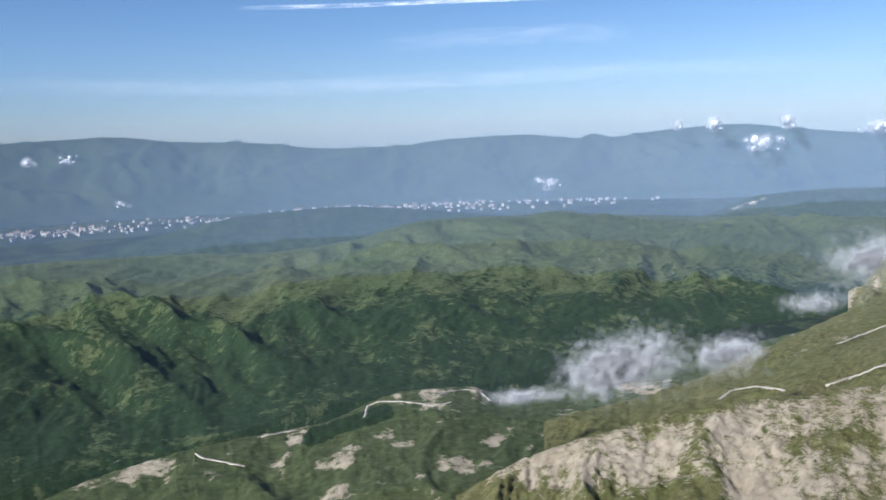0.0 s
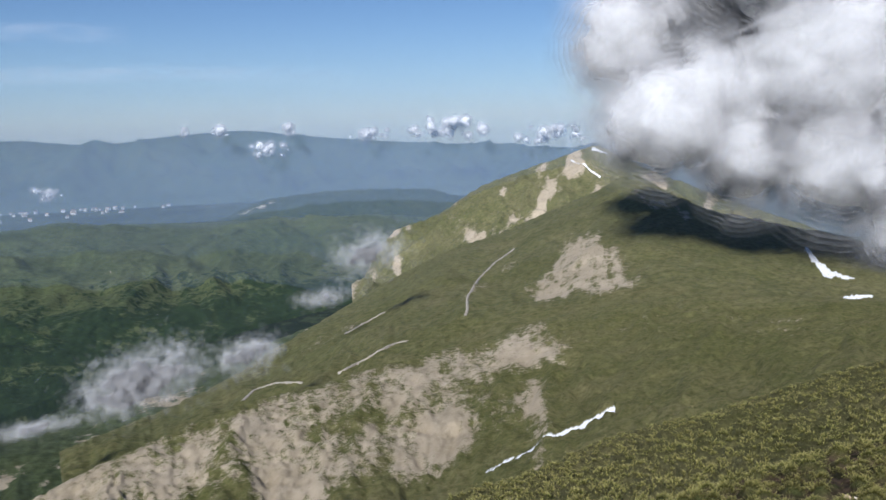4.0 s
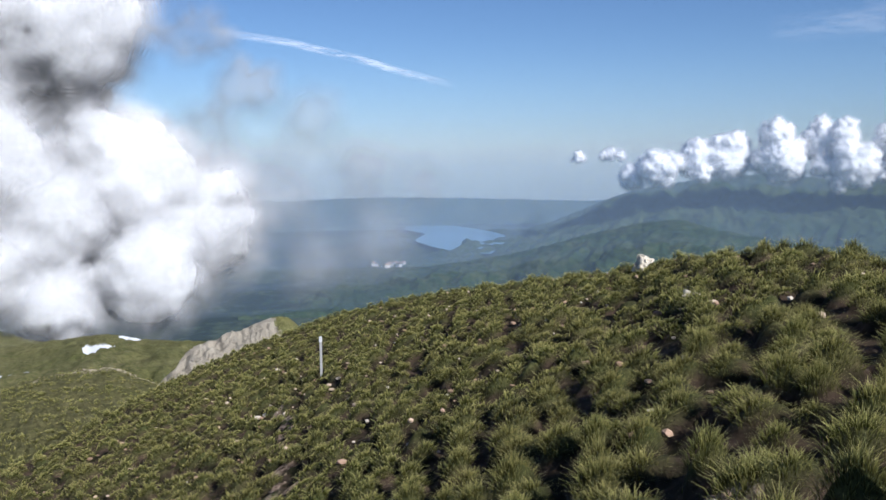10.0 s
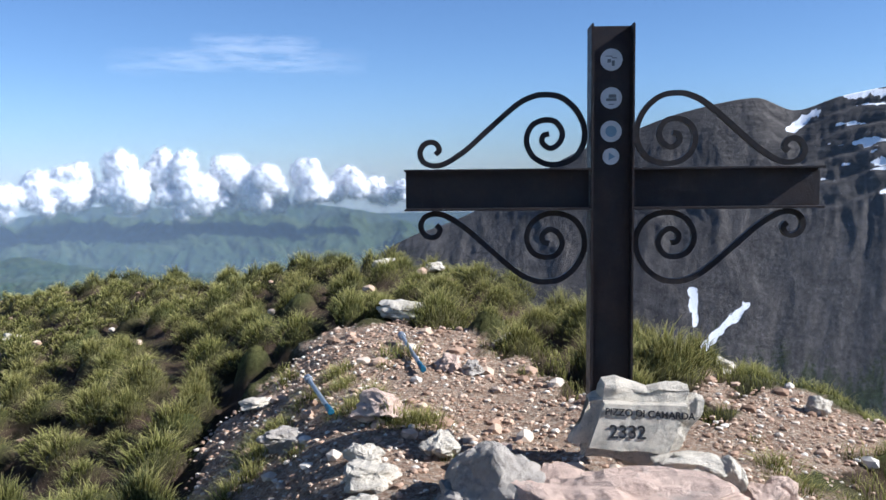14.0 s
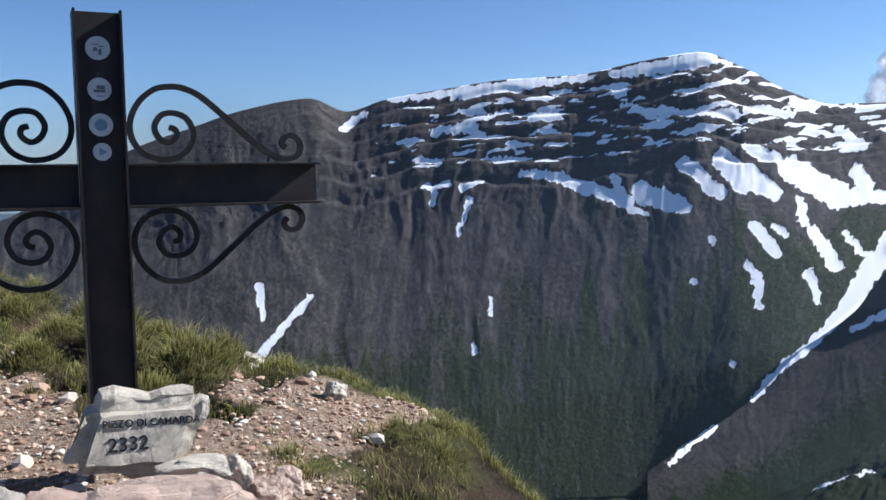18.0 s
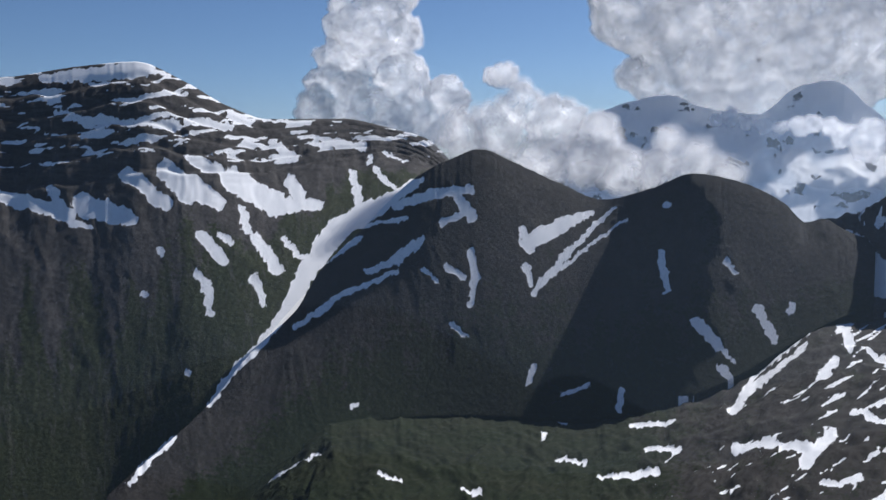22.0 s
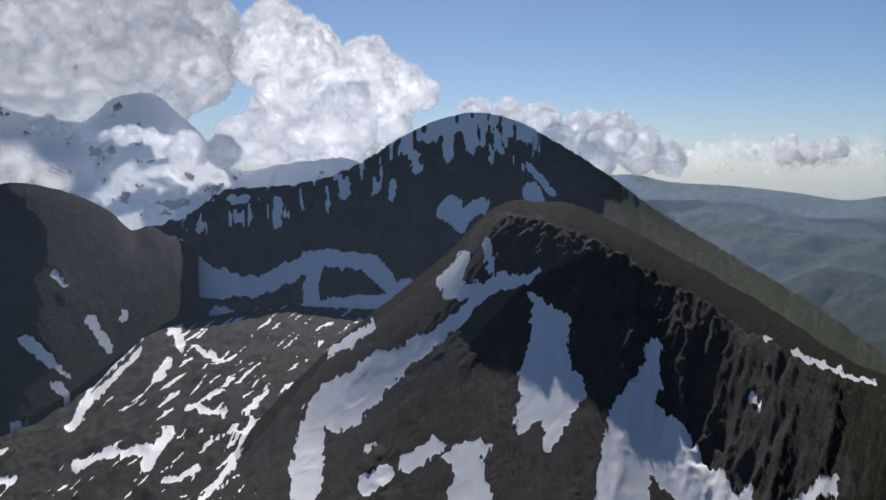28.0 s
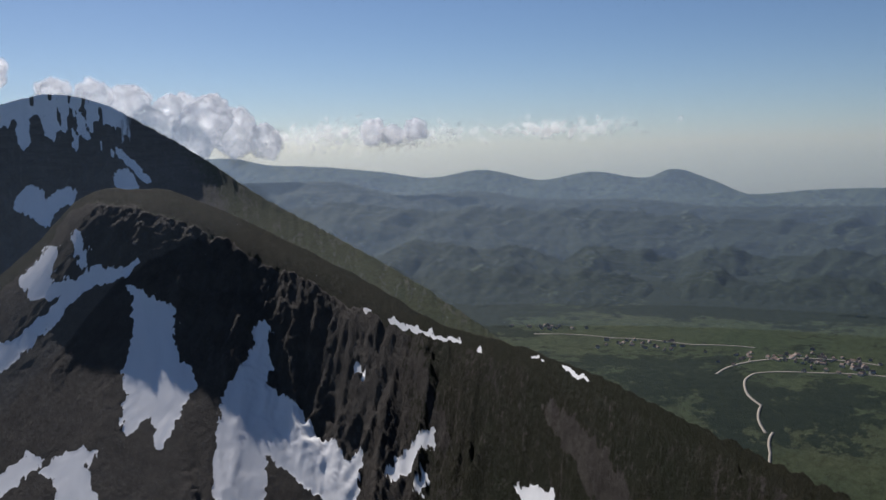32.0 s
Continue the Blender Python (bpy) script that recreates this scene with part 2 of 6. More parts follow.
def landform(name, label, category, mat, crest, dist, base, cols, rows, front=((0, 0), (1, 1)), ribs=(0, 100, 3), fine=(0, 20), jag=0.0,
             back=0.8, masks=None, kind="", ledges=None, warp=0.0, smoother=0.0, teeth=None, rough=None):
    """A mountain flank seen from the summit. crest: (azimuth, height angle) along its skyline; dist: (azimuth, metres);
    base: (azimuth, metres, height angle) of its foot; front: how the fall is shared from crest (0) to foot (1)."""
    az = np.linspace(crest[0][0], crest[-1][0], cols)[None, :]
    spread = np.linspace(-3.5, 3.5, 9)
    soften = lambda tb: sum(tb(np.clip(az + d, crest[0][0], crest[-1][0])) for d in spread) / 9
    rc, ec = soften(table(dist)), table(crest)(az)
    r0, e0 = soften(table(base)), soften(table(base, 2))
    zc = rc * np.tan(np.radians(ec))
    z0 = r0 * np.tan(np.radians(e0))
    nb = 8
    u = np.concatenate([np.linspace(1, 0, rows), np.zeros(nb)])[:, None]
    w = np.concatenate([np.zeros(rows), np.linspace(0.02, 1, nb)])[:, None]
    along = np.radians(az) * float(np.mean(rc))
    zc = zc + jag * fbm(along / (jag * 4 + 1e-6), 0 * along + 3.3, 4, 0.6) if jag else zc
    if teeth:                       # a broken skyline
        zc = zc + teeth[2] * smooth01(az, teeth[0], teeth[0] + 2) * (1 - smooth01(az, teeth[1] - 2, teeth[1])) * fbm(along / 26, 0 * along + 8.1, 4, 0.65, True)
    length = rc - r0
    calm_crest = rc * np.tan(np.radians(soften(table(crest))))
    kept = 1 - smooth01(u, 0.02, 0.45)
    zc = zc * kept + calm_crest * (1 - kept)
    if warp:
        u2 = np.clip(u + warp * smooth01(u, 0.03, 0.3) * fbm(along / 90 + 0 * u, u * 3, 3), 0, 1)
    else:
        u2 = u
    share = table(front)(u2)
    r = rc - u * length + w * (rc * 0.12 + 20)
    z = zc + (z0 - zc) * share - w * back * (rc * 0.12 + 20)
    A = az + 0 * u
    values = {"rock": 0.0 * A, "snow": 0.0 * A, "woods": 0.0 * A}
    if masks:
        values.update(masks(A, np.degrees(np.arctan2(z, r)), u + 0 * A, r + 0 * A, z))
    calm = 1 - 0.85 * smooth01(values["snow"], 0.3, 0.6)
    grow = smooth01(u, 0.0, 0.22) * (1 - 0.92 * smooth01(u, 0.7, 1.0))
    broken = rough(A, u + 0 * A, np.degrees(np.arctan2(z, r + 0 * A))) if rough else 1.0
    amp, size, stretch = ribs
    if amp:
        bend = 0.5 * fbm(along / size / 1.5, r / size / 1.5, 3)
        s1 = fbm(along / size + bend, r / size / stretch + bend, 5, 0.5, True)
        z = z + grow * amp * (s1 - 0.3) * (0.4 + 0.6 * calm) * (1 - smoother * smooth01(u, 0.33, 0.5)) * broken
    if fine[0]:
        s2 = fbm(along / fine[1] + 11, r / fine[1] / 1.3 + 5, 4, 0.55, True)
        z = z + smooth01(u, 0, 0.04) * fine[0] * (s2 - 0.25) * calm * broken * (1 - smoother * smooth01(u, 0.33, 0.5))
    if ledges:                      # rock bands: the fall comes in steps
        count, depth, lo, hi = ledges
        band = smooth01(A, 145, 150) * smooth01(u, lo, lo + 0.04) * (1 - smooth01(u, hi - 0.06, hi))
        ph = (zc - z) / (np.abs(z0 - zc) + 1) * count + 0.8 * fbm(along / 140 + 0 * u, u * 2, 3)
        z = z + band * depth * (np.sin(2 * np.pi * ph) * 0.5 + 0.5 * np.sin(4 * np.pi * ph + 1) * 0.4)
    z[0] -= 0.12 * r[0] + 8                      # the foot runs on below the ground in front of it
    r = np.concatenate([r[:1] - 0.02 * r[:1], r[1:]])
    X, Y, Z = r * np.sin(np.radians(az)), r * np.cos(np.radians(az)), z + EYE
    me = grid_mesh(name, X, Y, Z, [(k, v) for k, v in values.items()])
    LAND[name] = (crest[0][0], crest[-1][0], X, Y, Z, np.degrees(np.arctan2(Z - EYE, np.hypot(X, Y))), rows)
    bend = along + 12 * fbm(along / 60, r / 60, 3)
    flow = np.stack([bend + 0 * r, r * 0.14 + 0 * along, 0 * X], -1)
    me.attributes.new("flow", "FLOAT_VECTOR", "POINT").data.foreach_set("vector", flow.astype(np.float32).ravel())
    me.materials.append(mat)
    return tagged(new(name, me), label, category, kind=kind)


def strokes(A, el, rows, ragged=0.25, size=1.0, seed=0.0, thin=1.0, edge=0.35):
    """How far inside a set of streaks (azimuth, angle, azimuth, angle, half width at both ends) a point lies: over 0.5 is inside."""
    wa = A + ragged * (0.8 * fbm(A / size + seed, el / size, 4, 0.65) + 0.4 * fbm(A / size * 5, el / size * 2, 3, 0.6))
    we = el + ragged * (0.7 * fbm(A / size + 40 + seed, el / size + 9, 4, 0.65) + 0.45 * fbm(A / size * 3.5 + 7, el / size * 1.2, 4, 0.6))
    best = np.full(A.shape, -9.0)
    for a0, e0, a1, e1, w0, w1 in rows:
        dx, dy = a1 - a0, e1 - e0
        t = np.clip(((wa - a0) * dx + (we - e0) * dy) / (dx * dx + dy * dy + 1e-9), 0, 1)
        d = np.hypot(wa - a0 - t * dx, we - e0 - t * dy)
        wd = (w0 + (w1 - w0) * t) * thin
        best = np.maximum(best, 0.5 + (wd - d) / edge)
    return np.clip(best, 0, 1)

GRASS = ((0.105, 0.135, 0.050), (0.15, 0.16, 0.068), (0.08, 0.108, 0.040))
DRY = ((0.20, 0.19, 0.070), (0.29, 0.25, 0.12), (0.14, 0.155, 0.050))
PALE = ((0.50, 0.41, 0.28), (0.64, 0.54, 0.40), (0.32, 0.26, 0.16))
GREY = ((0.056, 0.050, 0.045), (0.108, 0.097, 0.087), (0.031, 0.028, 0.026))
# next three: shade of the backlit slopes is put into rock and turf tones
SHADED_SCREE = ((0.028, 0.026, 0.024), (0.044, 0.040, 0.036), (0.020, 0.019, 0.018))
SHADED_ALP = ((0.016, 0.026, 0.007), (0.024, 0.032, 0.010), (0.011, 0.019, 0.006))
SHADED_HEATH = ((0.015, 0.019, 0.007), (0.025, 0.022, 0.010), (0.011, 0.013, 0.005))
WOODS = ((0.018, 0.034, 0.012), (0.032, 0.055, 0.018))

turf_pale = land_material("turf_and_pale_scree", DRY, PALE, 60, mottle=1.6)
turf_ridge = land_material("ridge_turf", DRY, PALE, 150, mottle=1.5)
turf_near = land_material("near_turf", ((0.17, 0.16, 0.058), (0.25, 0.215, 0.10), (0.075, 0.080, 0.03)), PALE, 9, bump=1.4)
lime_rock = land_material("broken_limestone", DRY, ((0.36, 0.31, 0.24), (0.47, 0.42, 0.33), (0.13, 0.115, 0.09)), 14, bump=2.0)
# woods darker than WOODS: cloud shade over the valley is put into their colour
shaded_valley_green = land_material("shaded_valley_woods", ((0.055, 0.080, 0.034), (0.085, 0.095, 0.045), (0.040, 0.060, 0.026)), PALE, 420, bump=0.6, woods=((0.010, 0.018, 0.009), (0.018, 0.028, 0.013)))
hill_green = land_material("green_hills", GRASS, PALE, 260, woods=WOODS)
far_green = land_material("far_hills", ((0.05, 0.075, 0.03), (0.085, 0.10, 0.045), (0.035, 0.055, 0.025)), PALE, 420, bump=0.6, woods=WOODS)
dark_rock = land_material("dark_banded_rock", ((0.045, 0.058, 0.022), (0.068, 0.072, 0.032), (0.032, 0.042, 0.016)), GREY, 110, bump=1.0, strata=True)
# scree_rock and near_rock carry the unlit side's shade in their colour
scree_rock = land_material("shaded_scree_and_turf", SHADED_ALP, SHADED_SCREE, 90, bump=1.2)
near_rock = land_material("shaded_crag", SHADED_HEATH, ((0.034, 0.030, 0.027), (0.066, 0.058, 0.051), (0.021, 0.019, 0.017)), 40, bump=1.6)
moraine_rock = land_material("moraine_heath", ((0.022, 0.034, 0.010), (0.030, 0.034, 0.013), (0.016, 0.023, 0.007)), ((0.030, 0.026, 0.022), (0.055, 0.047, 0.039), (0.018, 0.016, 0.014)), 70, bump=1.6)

# the plain that reaches the horizon
az = np.linspace(0, 360, 361)[None, :-1]
rr = np.concatenate([np.linspace(1, 900, 10), np.linspace(950, 4950, 100)])[:, None]
gx, gy = rr * np.sin(np.radians(az)), rr * np.cos(np.radians(az))


def plain_at(x, y):
    """Height of the valley plain."""
    return -352 - 90 * (1 - smooth01(np.hypot(x, y), 700, 1400)) + 5 * fbm(np.asarray(x) / 500, np.asarray(y) / 500, 4)


zz = plain_at(gx, gy)
# woods thickened from 225 to 320 degrees put cloud shade into the ground cover
wd = 0.42 + 0.5 * smooth01(az, 225, 240) * (1 - smooth01(az, 300, 320)) + 0.9 * fbm(gx / 380, gy / 380, 4) + 0.6 * fbm(gx / 70, gy / 70, 3) - 0.55 * smooth01(az, 256, 266) * (1 - smooth01(rr, 1750, 1950)) * (1 - smooth01(az, 292, 300))
me = grid_mesh("ground", gx, gy, zz, [("rock", 0 * zz), ("snow", 0 * zz), ("woods", wd)], closed=True)
me.materials.append(shaded_valley_green)
tagged(new("ground", me), "green valley floor with woods and pale fields", "valley floor", kind="structure")


# summit knoll -----------------------------------------------------------
KNOLL = [(0, -34, 5, 1), (30, -31, 8, 1), (40, -26, 12, .9), (50, -22, 16, .8), (57, -19.3, 20, .7), (62.6, -17.46, 24, .65), (69.5, -14.33, 29, .6),
         (75.7, -12.02, 33, .6), (83.1, -9.95, 30, .6), (90.3, -8.86, 24, .6), (97.4, -7.95, 20, .7), (103, -6.95, 16, .7), (110, -6.35, 13, .6)]
KNOLL2 = [(112.5, -6.7, 12, .5), (117.9, -6.12, 10, .4), (121.4, -5.85, 9, .35), (124.9, -6.05, 8.5, .3), (128.5, -6.7, 8, .3), (132.2, -8.4, 6.8, .3),
          (135.8, -9.97, 5.9, .3), (139.4, -11.4, 5.4, .3), (143, -12.4, 5.1, .3), (147, -13.3, 4.9, .3), (150, -14.4, 4.8, .35), (153.2, -15.6, 4.6, .4)]
KNOLL3 = [(156.4, -17.8, 4.4, .5), (158.3, -19.4, 4.2, .6), (165, -27, 3.6, .9), (180, -35, 3, 1), (220, -40, 2.8, 1), (300, -40, 3, 1), (360, -34, 5, 1)]
KN = KNOLL + KNOLL2 + KNOLL3
kn_el, kn_r, kn_p = table(KN, 1), table(KN, 2), table(KN, 3)


def knoll(x, y, bumps=True):
    """Height of the summit ground."""
    x, y = np.asarray(x, float), np.asarray(y, float)
    a, r = np.degrees(np.arctan2(x, y)) % 360, np.hypot(x, y)
    rs, es = kn_r(a), kn_el(a)
    zs = EYE + (rs - 0.42) * np.tan(np.radians(es))
    q = r / rs
    inner = zs * np.clip(q, 1e-4, None) ** kn_p(a)
    over = np.clip(r - rs, 0, None)
    fall = np.tan(np.radians(-es)) * 0.9
    outer = zs - over * fall - over**2 * (0.03 + 0.10 / rs) / (1 + over / 25)
    soft = smooth01(q, 0.94, 1.06)
    z = inner * (1 - soft) + outer * soft
    near = 1 - smooth01(r, 0.2, 2.0)
    z = z * (1 - near) + np.minimum(z, 0.1) * near
    if bumps:
        z = z + 0.07 * smooth01(r, 1.5, 4) * fbm(x / 1.6, y / 1.6, 3) + 0.02 * fbm(x / 0.3, y / 0.3, 3)
    return z


def hash2(i, j, k):
    h = np.sin(i * 127.1 + j * 311.7 + k * 74.7) * 43758.5453
    return h - np.floor(h)


PITCH = 0.43


def tuft_cells(i, j):
    """Centre, radius and vigour of the grass tussock that grows in a cell of the slope."""
    row = 0.5 * (j % 2)
    px = (i + row + 0.12 + 0.76 * hash2(i, j, 1)) * PITCH
    py = (j + 0.12 + 0.76 * hash2(i, j, 2)) * PITCH
    return px, py, PITCH * (0.31 + 0.24 * hash2(i, j, 3)), hash2(i, j, 4)


def hummocks(x, y):
    """The swell of grass tussocks, from 0 in the gaps to 1 on their tops."""
    x, y = np.asarray(x, float), np.asarray(y, float)
    cj = np.floor(y / PITCH)
    best = np.zeros(np.broadcast(x, y).shape)
    for dj in (-1, 0, 1):
        j = cj + dj
        ci = np.floor(x / PITCH - 0.5 * (j % 2))
        for di in (-1, 0, 1):
            px, py, size, vigour = tuft_cells(ci + di, j)
            best = np.maximum(best, np.clip(1 - np.hypot(x - px, y - py) ** 2 / size**2, 0, 1) ** 0.8 * (0.35 + 0.65 * vigour))
    return best


BARE = [(1.0, -1.0, 2.4, -2.4, 0.7, 0.7), (2.6, -2.5, 4.6, -3.0, 0.55, 0.5), (3.2, -1.9, 4.5, -2.2, 0.3, 0.25), (2.2, -3.2, 2.4, -3.9, 0.3, 0.35), (8, 1.9, 19, 4.4, 0.02, 0.06), (4.6, 0.2, 8.0, 1.9, 0.02, 0.02), (4.4, -0.9, 5.2, -0.4, 0.25, 0.2)]


def bare_at(x, y):
    return strokes(x, y, BARE, 0.7, 1.3)


def turf_height(x, y):
    """How high the tussocks lift the turf over the summit ground."""
    r = np.hypot(x, y)
    return (0.25 * hummocks(x, y) - 0.09) * (1 - smooth01(bare_at(x, y), 0.2, 0.6)) * smooth01(r, 1.6, 3.0) * (1 - 0.65 * smooth01(np.degrees(np.arctan2(x, y)), 138, 150))


az = np.linspace(0, 360, 1081)[None, :-1]
rr = np.concatenate([np.linspace(0.05, 1.6, 8), np.linspace(1.7, 12, 130), np.linspace(12.15, 34, 140), np.geomspace(35, 75, 10)])[:, None]
gx, gy = rr * np.sin(np.radians(az)), rr * np.cos(np.radians(az))
zz = knoll(gx, gy)
zz = np.where(rr > kn_r(az) * 1.6 + 6, np.minimum(zz, -2 - 0.6 * (rr - kn_r(az))), zz)
bare, hum = bare_at(gx, gy), turf_height(gx, gy)
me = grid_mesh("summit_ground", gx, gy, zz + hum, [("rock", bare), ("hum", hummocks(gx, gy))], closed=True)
n = Nodes("summit_soil")
gcol = n.mix(n.ramp(n.noise(1.2, 6), (0.35, 0.0), (0.65, 1.0)), (0.12, 0.132, 0.042), (0.19, 0.17, 0.062))
gcol = n.mix(n.ramp(n.noise(26, 8, 0.75), (0.4, 0.0), (0.66, 0.85)), gcol, (0.045, 0.052, 0.018))
# gaps: brown soil, taken to near-black with the shade between tussocks painted in
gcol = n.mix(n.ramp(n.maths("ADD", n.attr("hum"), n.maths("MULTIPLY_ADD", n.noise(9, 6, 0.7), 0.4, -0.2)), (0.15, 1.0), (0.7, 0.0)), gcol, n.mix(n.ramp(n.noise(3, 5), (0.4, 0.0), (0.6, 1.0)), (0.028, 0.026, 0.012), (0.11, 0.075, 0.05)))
scol = n.mix(n.ramp(n.noise(7, 8, 0.7), (0.3, 0.0), (0.7, 1.0)), (0.36, 0.21, 0.13), (0.52, 0.37, 0.25))
scol = n.mix(n.ramp(n.noise(55, 6, 0.75), (0.48, 0.0), (0.6, 1.0)), scol, (0.60, 0.50, 0.38))
scol = n.mix(n.ramp(n.noise(38, 6, 0.75, distort=0.4), (0.52, 0.0), (0.62, 0.9)), scol, (0.16, 0.10, 0.07))
kk = n.ramp(n.maths("ADD", n.attr("rock"), n.maths("MULTIPLY_ADD", n.noise(3.5, 6, 0.7), 1.2, -0.6)), (0.4, 0.0), (0.6, 1.0))
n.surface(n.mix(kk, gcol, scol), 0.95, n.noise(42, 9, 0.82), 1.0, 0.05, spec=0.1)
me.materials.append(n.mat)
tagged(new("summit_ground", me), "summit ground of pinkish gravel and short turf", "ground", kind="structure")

# slopes beside the summit -------------------------------------------------
landform("grassy_shoulder", "near grassy shoulder sloping down from the summit", "slope", turf_near,
         [(20, -30), (30.3, -24.2), (36.3, -22.4), (42.2, -20), (47.6, -18.4), (53.4, -16.1), (58.9, -14.0), (62.6, -12.96), (65.7, -12.8), (69.5, -14.3), (73, -17)],
         [(20, 34), (30, 44), (50, 66), (66, 84), (73, 80)], [(20, 9, -44), (50, 13, -36), (66, 20, -27), (73, 26, -21)], 420, 160,
         fine=(0.6, 1.3), ribs=(0.8, 14, 2), jag=0.25, masks=lambda A, el, u, r, z: {"rock": 0.18 + 0.5 * (1 - smooth01(u, 0, .12)) * smooth01(A, 60, 66)})
landform("limestone_outcrop", "pale limestone outcrop with a grassy top", "rock outcrop", lime_rock,
         [(67.5, -15.5), (69.5, -13.65), (71.1, -12.2), (73, -11.4), (75.2, -10.75), (76.7, -10.3), (78, -11.1), (80, -13)],
         [(67, 92), (80, 96)], [(67, 80, -17.5), (80, 78, -19)], 260, 120, ribs=(1.5, 7, 1.2), fine=(0.8, 1.8), jag=0.5,
         masks=lambda A, el, u, r, z: {"rock": 1.0 - 0.9 * smooth01(A - u * 3, 75.5, 76.8) + 0 * u})
SCREE_FIELD = [(3, -21.9, 12, -20.2, 0.9, 1.3), (10, -21.5, 20, -19.5, 1.5, 2.2), (20, -18.6, 30, -17.0, 1.8, 1.9), (20, -22.5, 30, -20.5, 2.6, 1.6), (30, -16.2, 37, -15.2, 1.6, 1.2), (36.2, -17.2, 37.0, -22.0, 0.25, 0.3)]
SCREE_THIN = [(36, -14.6, 45, -13.8, 1.5, 0.9), (45, -13.6, 55, -13.2, 0.8, 0.5), (30, -20, 36, -18.5, 1.4, 1.0), (2, -23.5, 20, -23.5, 1.5, 1.5)]
landform("scree_shoulder", "long grassy shoulder with pale scree and outcrops", "slope", turf_pale,
         [(0, -23.5), (4.3, -21.4), (10.7, -19.4), (17.2, -17.6), (21.9, -16.8), (27.2, -15.6), (32.8, -14.3), (38.4, -12.7), (43.9, -11.6), (48.5, -11.2), (53.5, -11.2),
          (57.3, -11.2), (62.5, -10.95), (66, -10.8), (68.4, -11.3), (72.7, -11.8), (80, -13)],
         [(0, 210), (20, 280), (45, 430), (60, 400), (70, 300), (80, 260)], [(0, 120, -34), (30, 140, -29), (50, 150, -22), (66, 130, -19), (80, 120, -19)], 540, 160,
         ribs=(5, 34, 4), fine=(1.3, 7), jag=0.8,
         masks=lambda A, el, u, r, z: {"rock": 0.14 + 0.56 * strokes(A, el, SCREE_FIELD, 1.2, 2.4, edge=1.8) * (0.75 + 0.5 * fbm(A / 1.3 + 0.3 * el, el / 2.0, 5, 0.68))
                                       + 0.26 * strokes(A, el, SCREE_THIN, 1.2, 1.8, edge=1.4) * (0.7 + 0.9 * fbm(A / 0.9, el / 1.4, 4, 0.65)),
                                       "snow": strokes(A, el, [(59.0, -12.95, 61.6, -12.75, .28, .22), (65.0, -11.9, 66.4, -11.85, .25, .2), (66.9, -11.05, 68.0, -11.3, .1, .1),
                                                               (33, -22.6, 41.5, -18.9, .05, .13)], 0.15, 0.6)})
landform("grassy_ridge", "grassy ridge rising to a rounded peak with pale rock", "mountain", turf_ridge,
         [(6, -19), (12.6, -17.3), (16.2, -16), (19.1, -14.5), (23.6, -12.2), (27.4, -10.2), (31.1, -8.5), (34, -7.6), (37.7, -6.05), (40.2, -5), (42.6, -3.97), (44.7, -4.9),
          (47.1, -6), (49.8, -6.7), (55.2, -7.6), (57.3, -8.5), (62, -10.8), (66, -12)],
         [(6, 560), (20, 760), (42, 1100), (57, 760), (66, 600)], [(6, 300, -28), (30, 420, -18), (50, 480, -13), (66, 450, -13)], 460, 150,
         ribs=(14, 160, 3), fine=(2.0, 22), jag=2.0,
         masks=lambda A, el, u, r, z: {"rock": 0.12 + strokes(A, el, [(39.0, -8.8, 40.5, -8.0, .9, .7), (36.9, -11.2, 42.3, -11.0, .8, .5), (38.5, -10, 41, -9.8, 1, 1), (43, -5.5, 46, -7, .25, .3),
                                                                     (31.6, -12.5, 35.5, -8.9, .06, .12), (21, -14.8, 25, -13, .25, .1)], 1.0, 1.8, edge=0.9) * (0.45 + 0.4 * fbm(A / 0.8, el / 1.2, 4, 0.65)),
                                       "snow": strokes(A, el, [(53.0, -8.5, 54.3, -9.8, .12, .2), (54.3, -9.6, 55.6, -9.9, .2, .05), (55.2, -11.0, 56.6, -10.9, .1, .1), (58, -10.6, 59, -10.9, .1, .05)], 0.3, 0.7)})
landform("stony_peak", "green peak with pale stony ribs and a track", "mountain", turf_ridge,
         [(24.5, -11.8), (26, -9), (27.5, -7.2), (30.1, -6.3), (33, -4.55), (35.9, -3.5), (38.4, -2.66), (40.4, -2.1), (41.4, -2.5), (43.7, -3.6), (50, -6), (56, -8)],
         [(24.5, 1700), (56, 1900)], [(24.5, 1250, -12.5), (56, 1200, -12)], 420, 160, ribs=(30, 180, 3), fine=(4, 40), jag=4,
         masks=lambda A, el, u, r, z: {"rock": 0.25 + 0.5 * smooth01(fbm(A / 2, el / 3, 3), 0, .4), "snow": strokes(A, el, [(40.2, -2.3, 41, -2.6, .1, .06), (38.8, -3.0, 40.6, -4.2, .03, .08)], .1, .5)})
landform("road_spur", "low green spur with a winding pale road", "slope", hill_green,
         [(-35, -24), (-24.9, -20.5), (-16.7, -19.2), (-9.1, -18.6), (-3, -16.9), (1.1, -16.8),
          (3.7, -17.4), (7.5, -17), (14, -15.5), (22, -13)],
         [(-35, 620), (0, 860), (22, 1200)], [(-35, 380, -34), (22, 430, -26)], 440, 130, ribs=(10, 120, 3), fine=(2, 25), jag=2,
         masks=lambda A, el, u, r, z: {"rock": 0.2 + 0.35 * smooth01(fbm(A / 3, el / 1.5, 4), 0, .4), "woods": strokes(A, el, [(-9.5, -19.6, -4.5, -18.2, .7, .5)], .3, 1)})
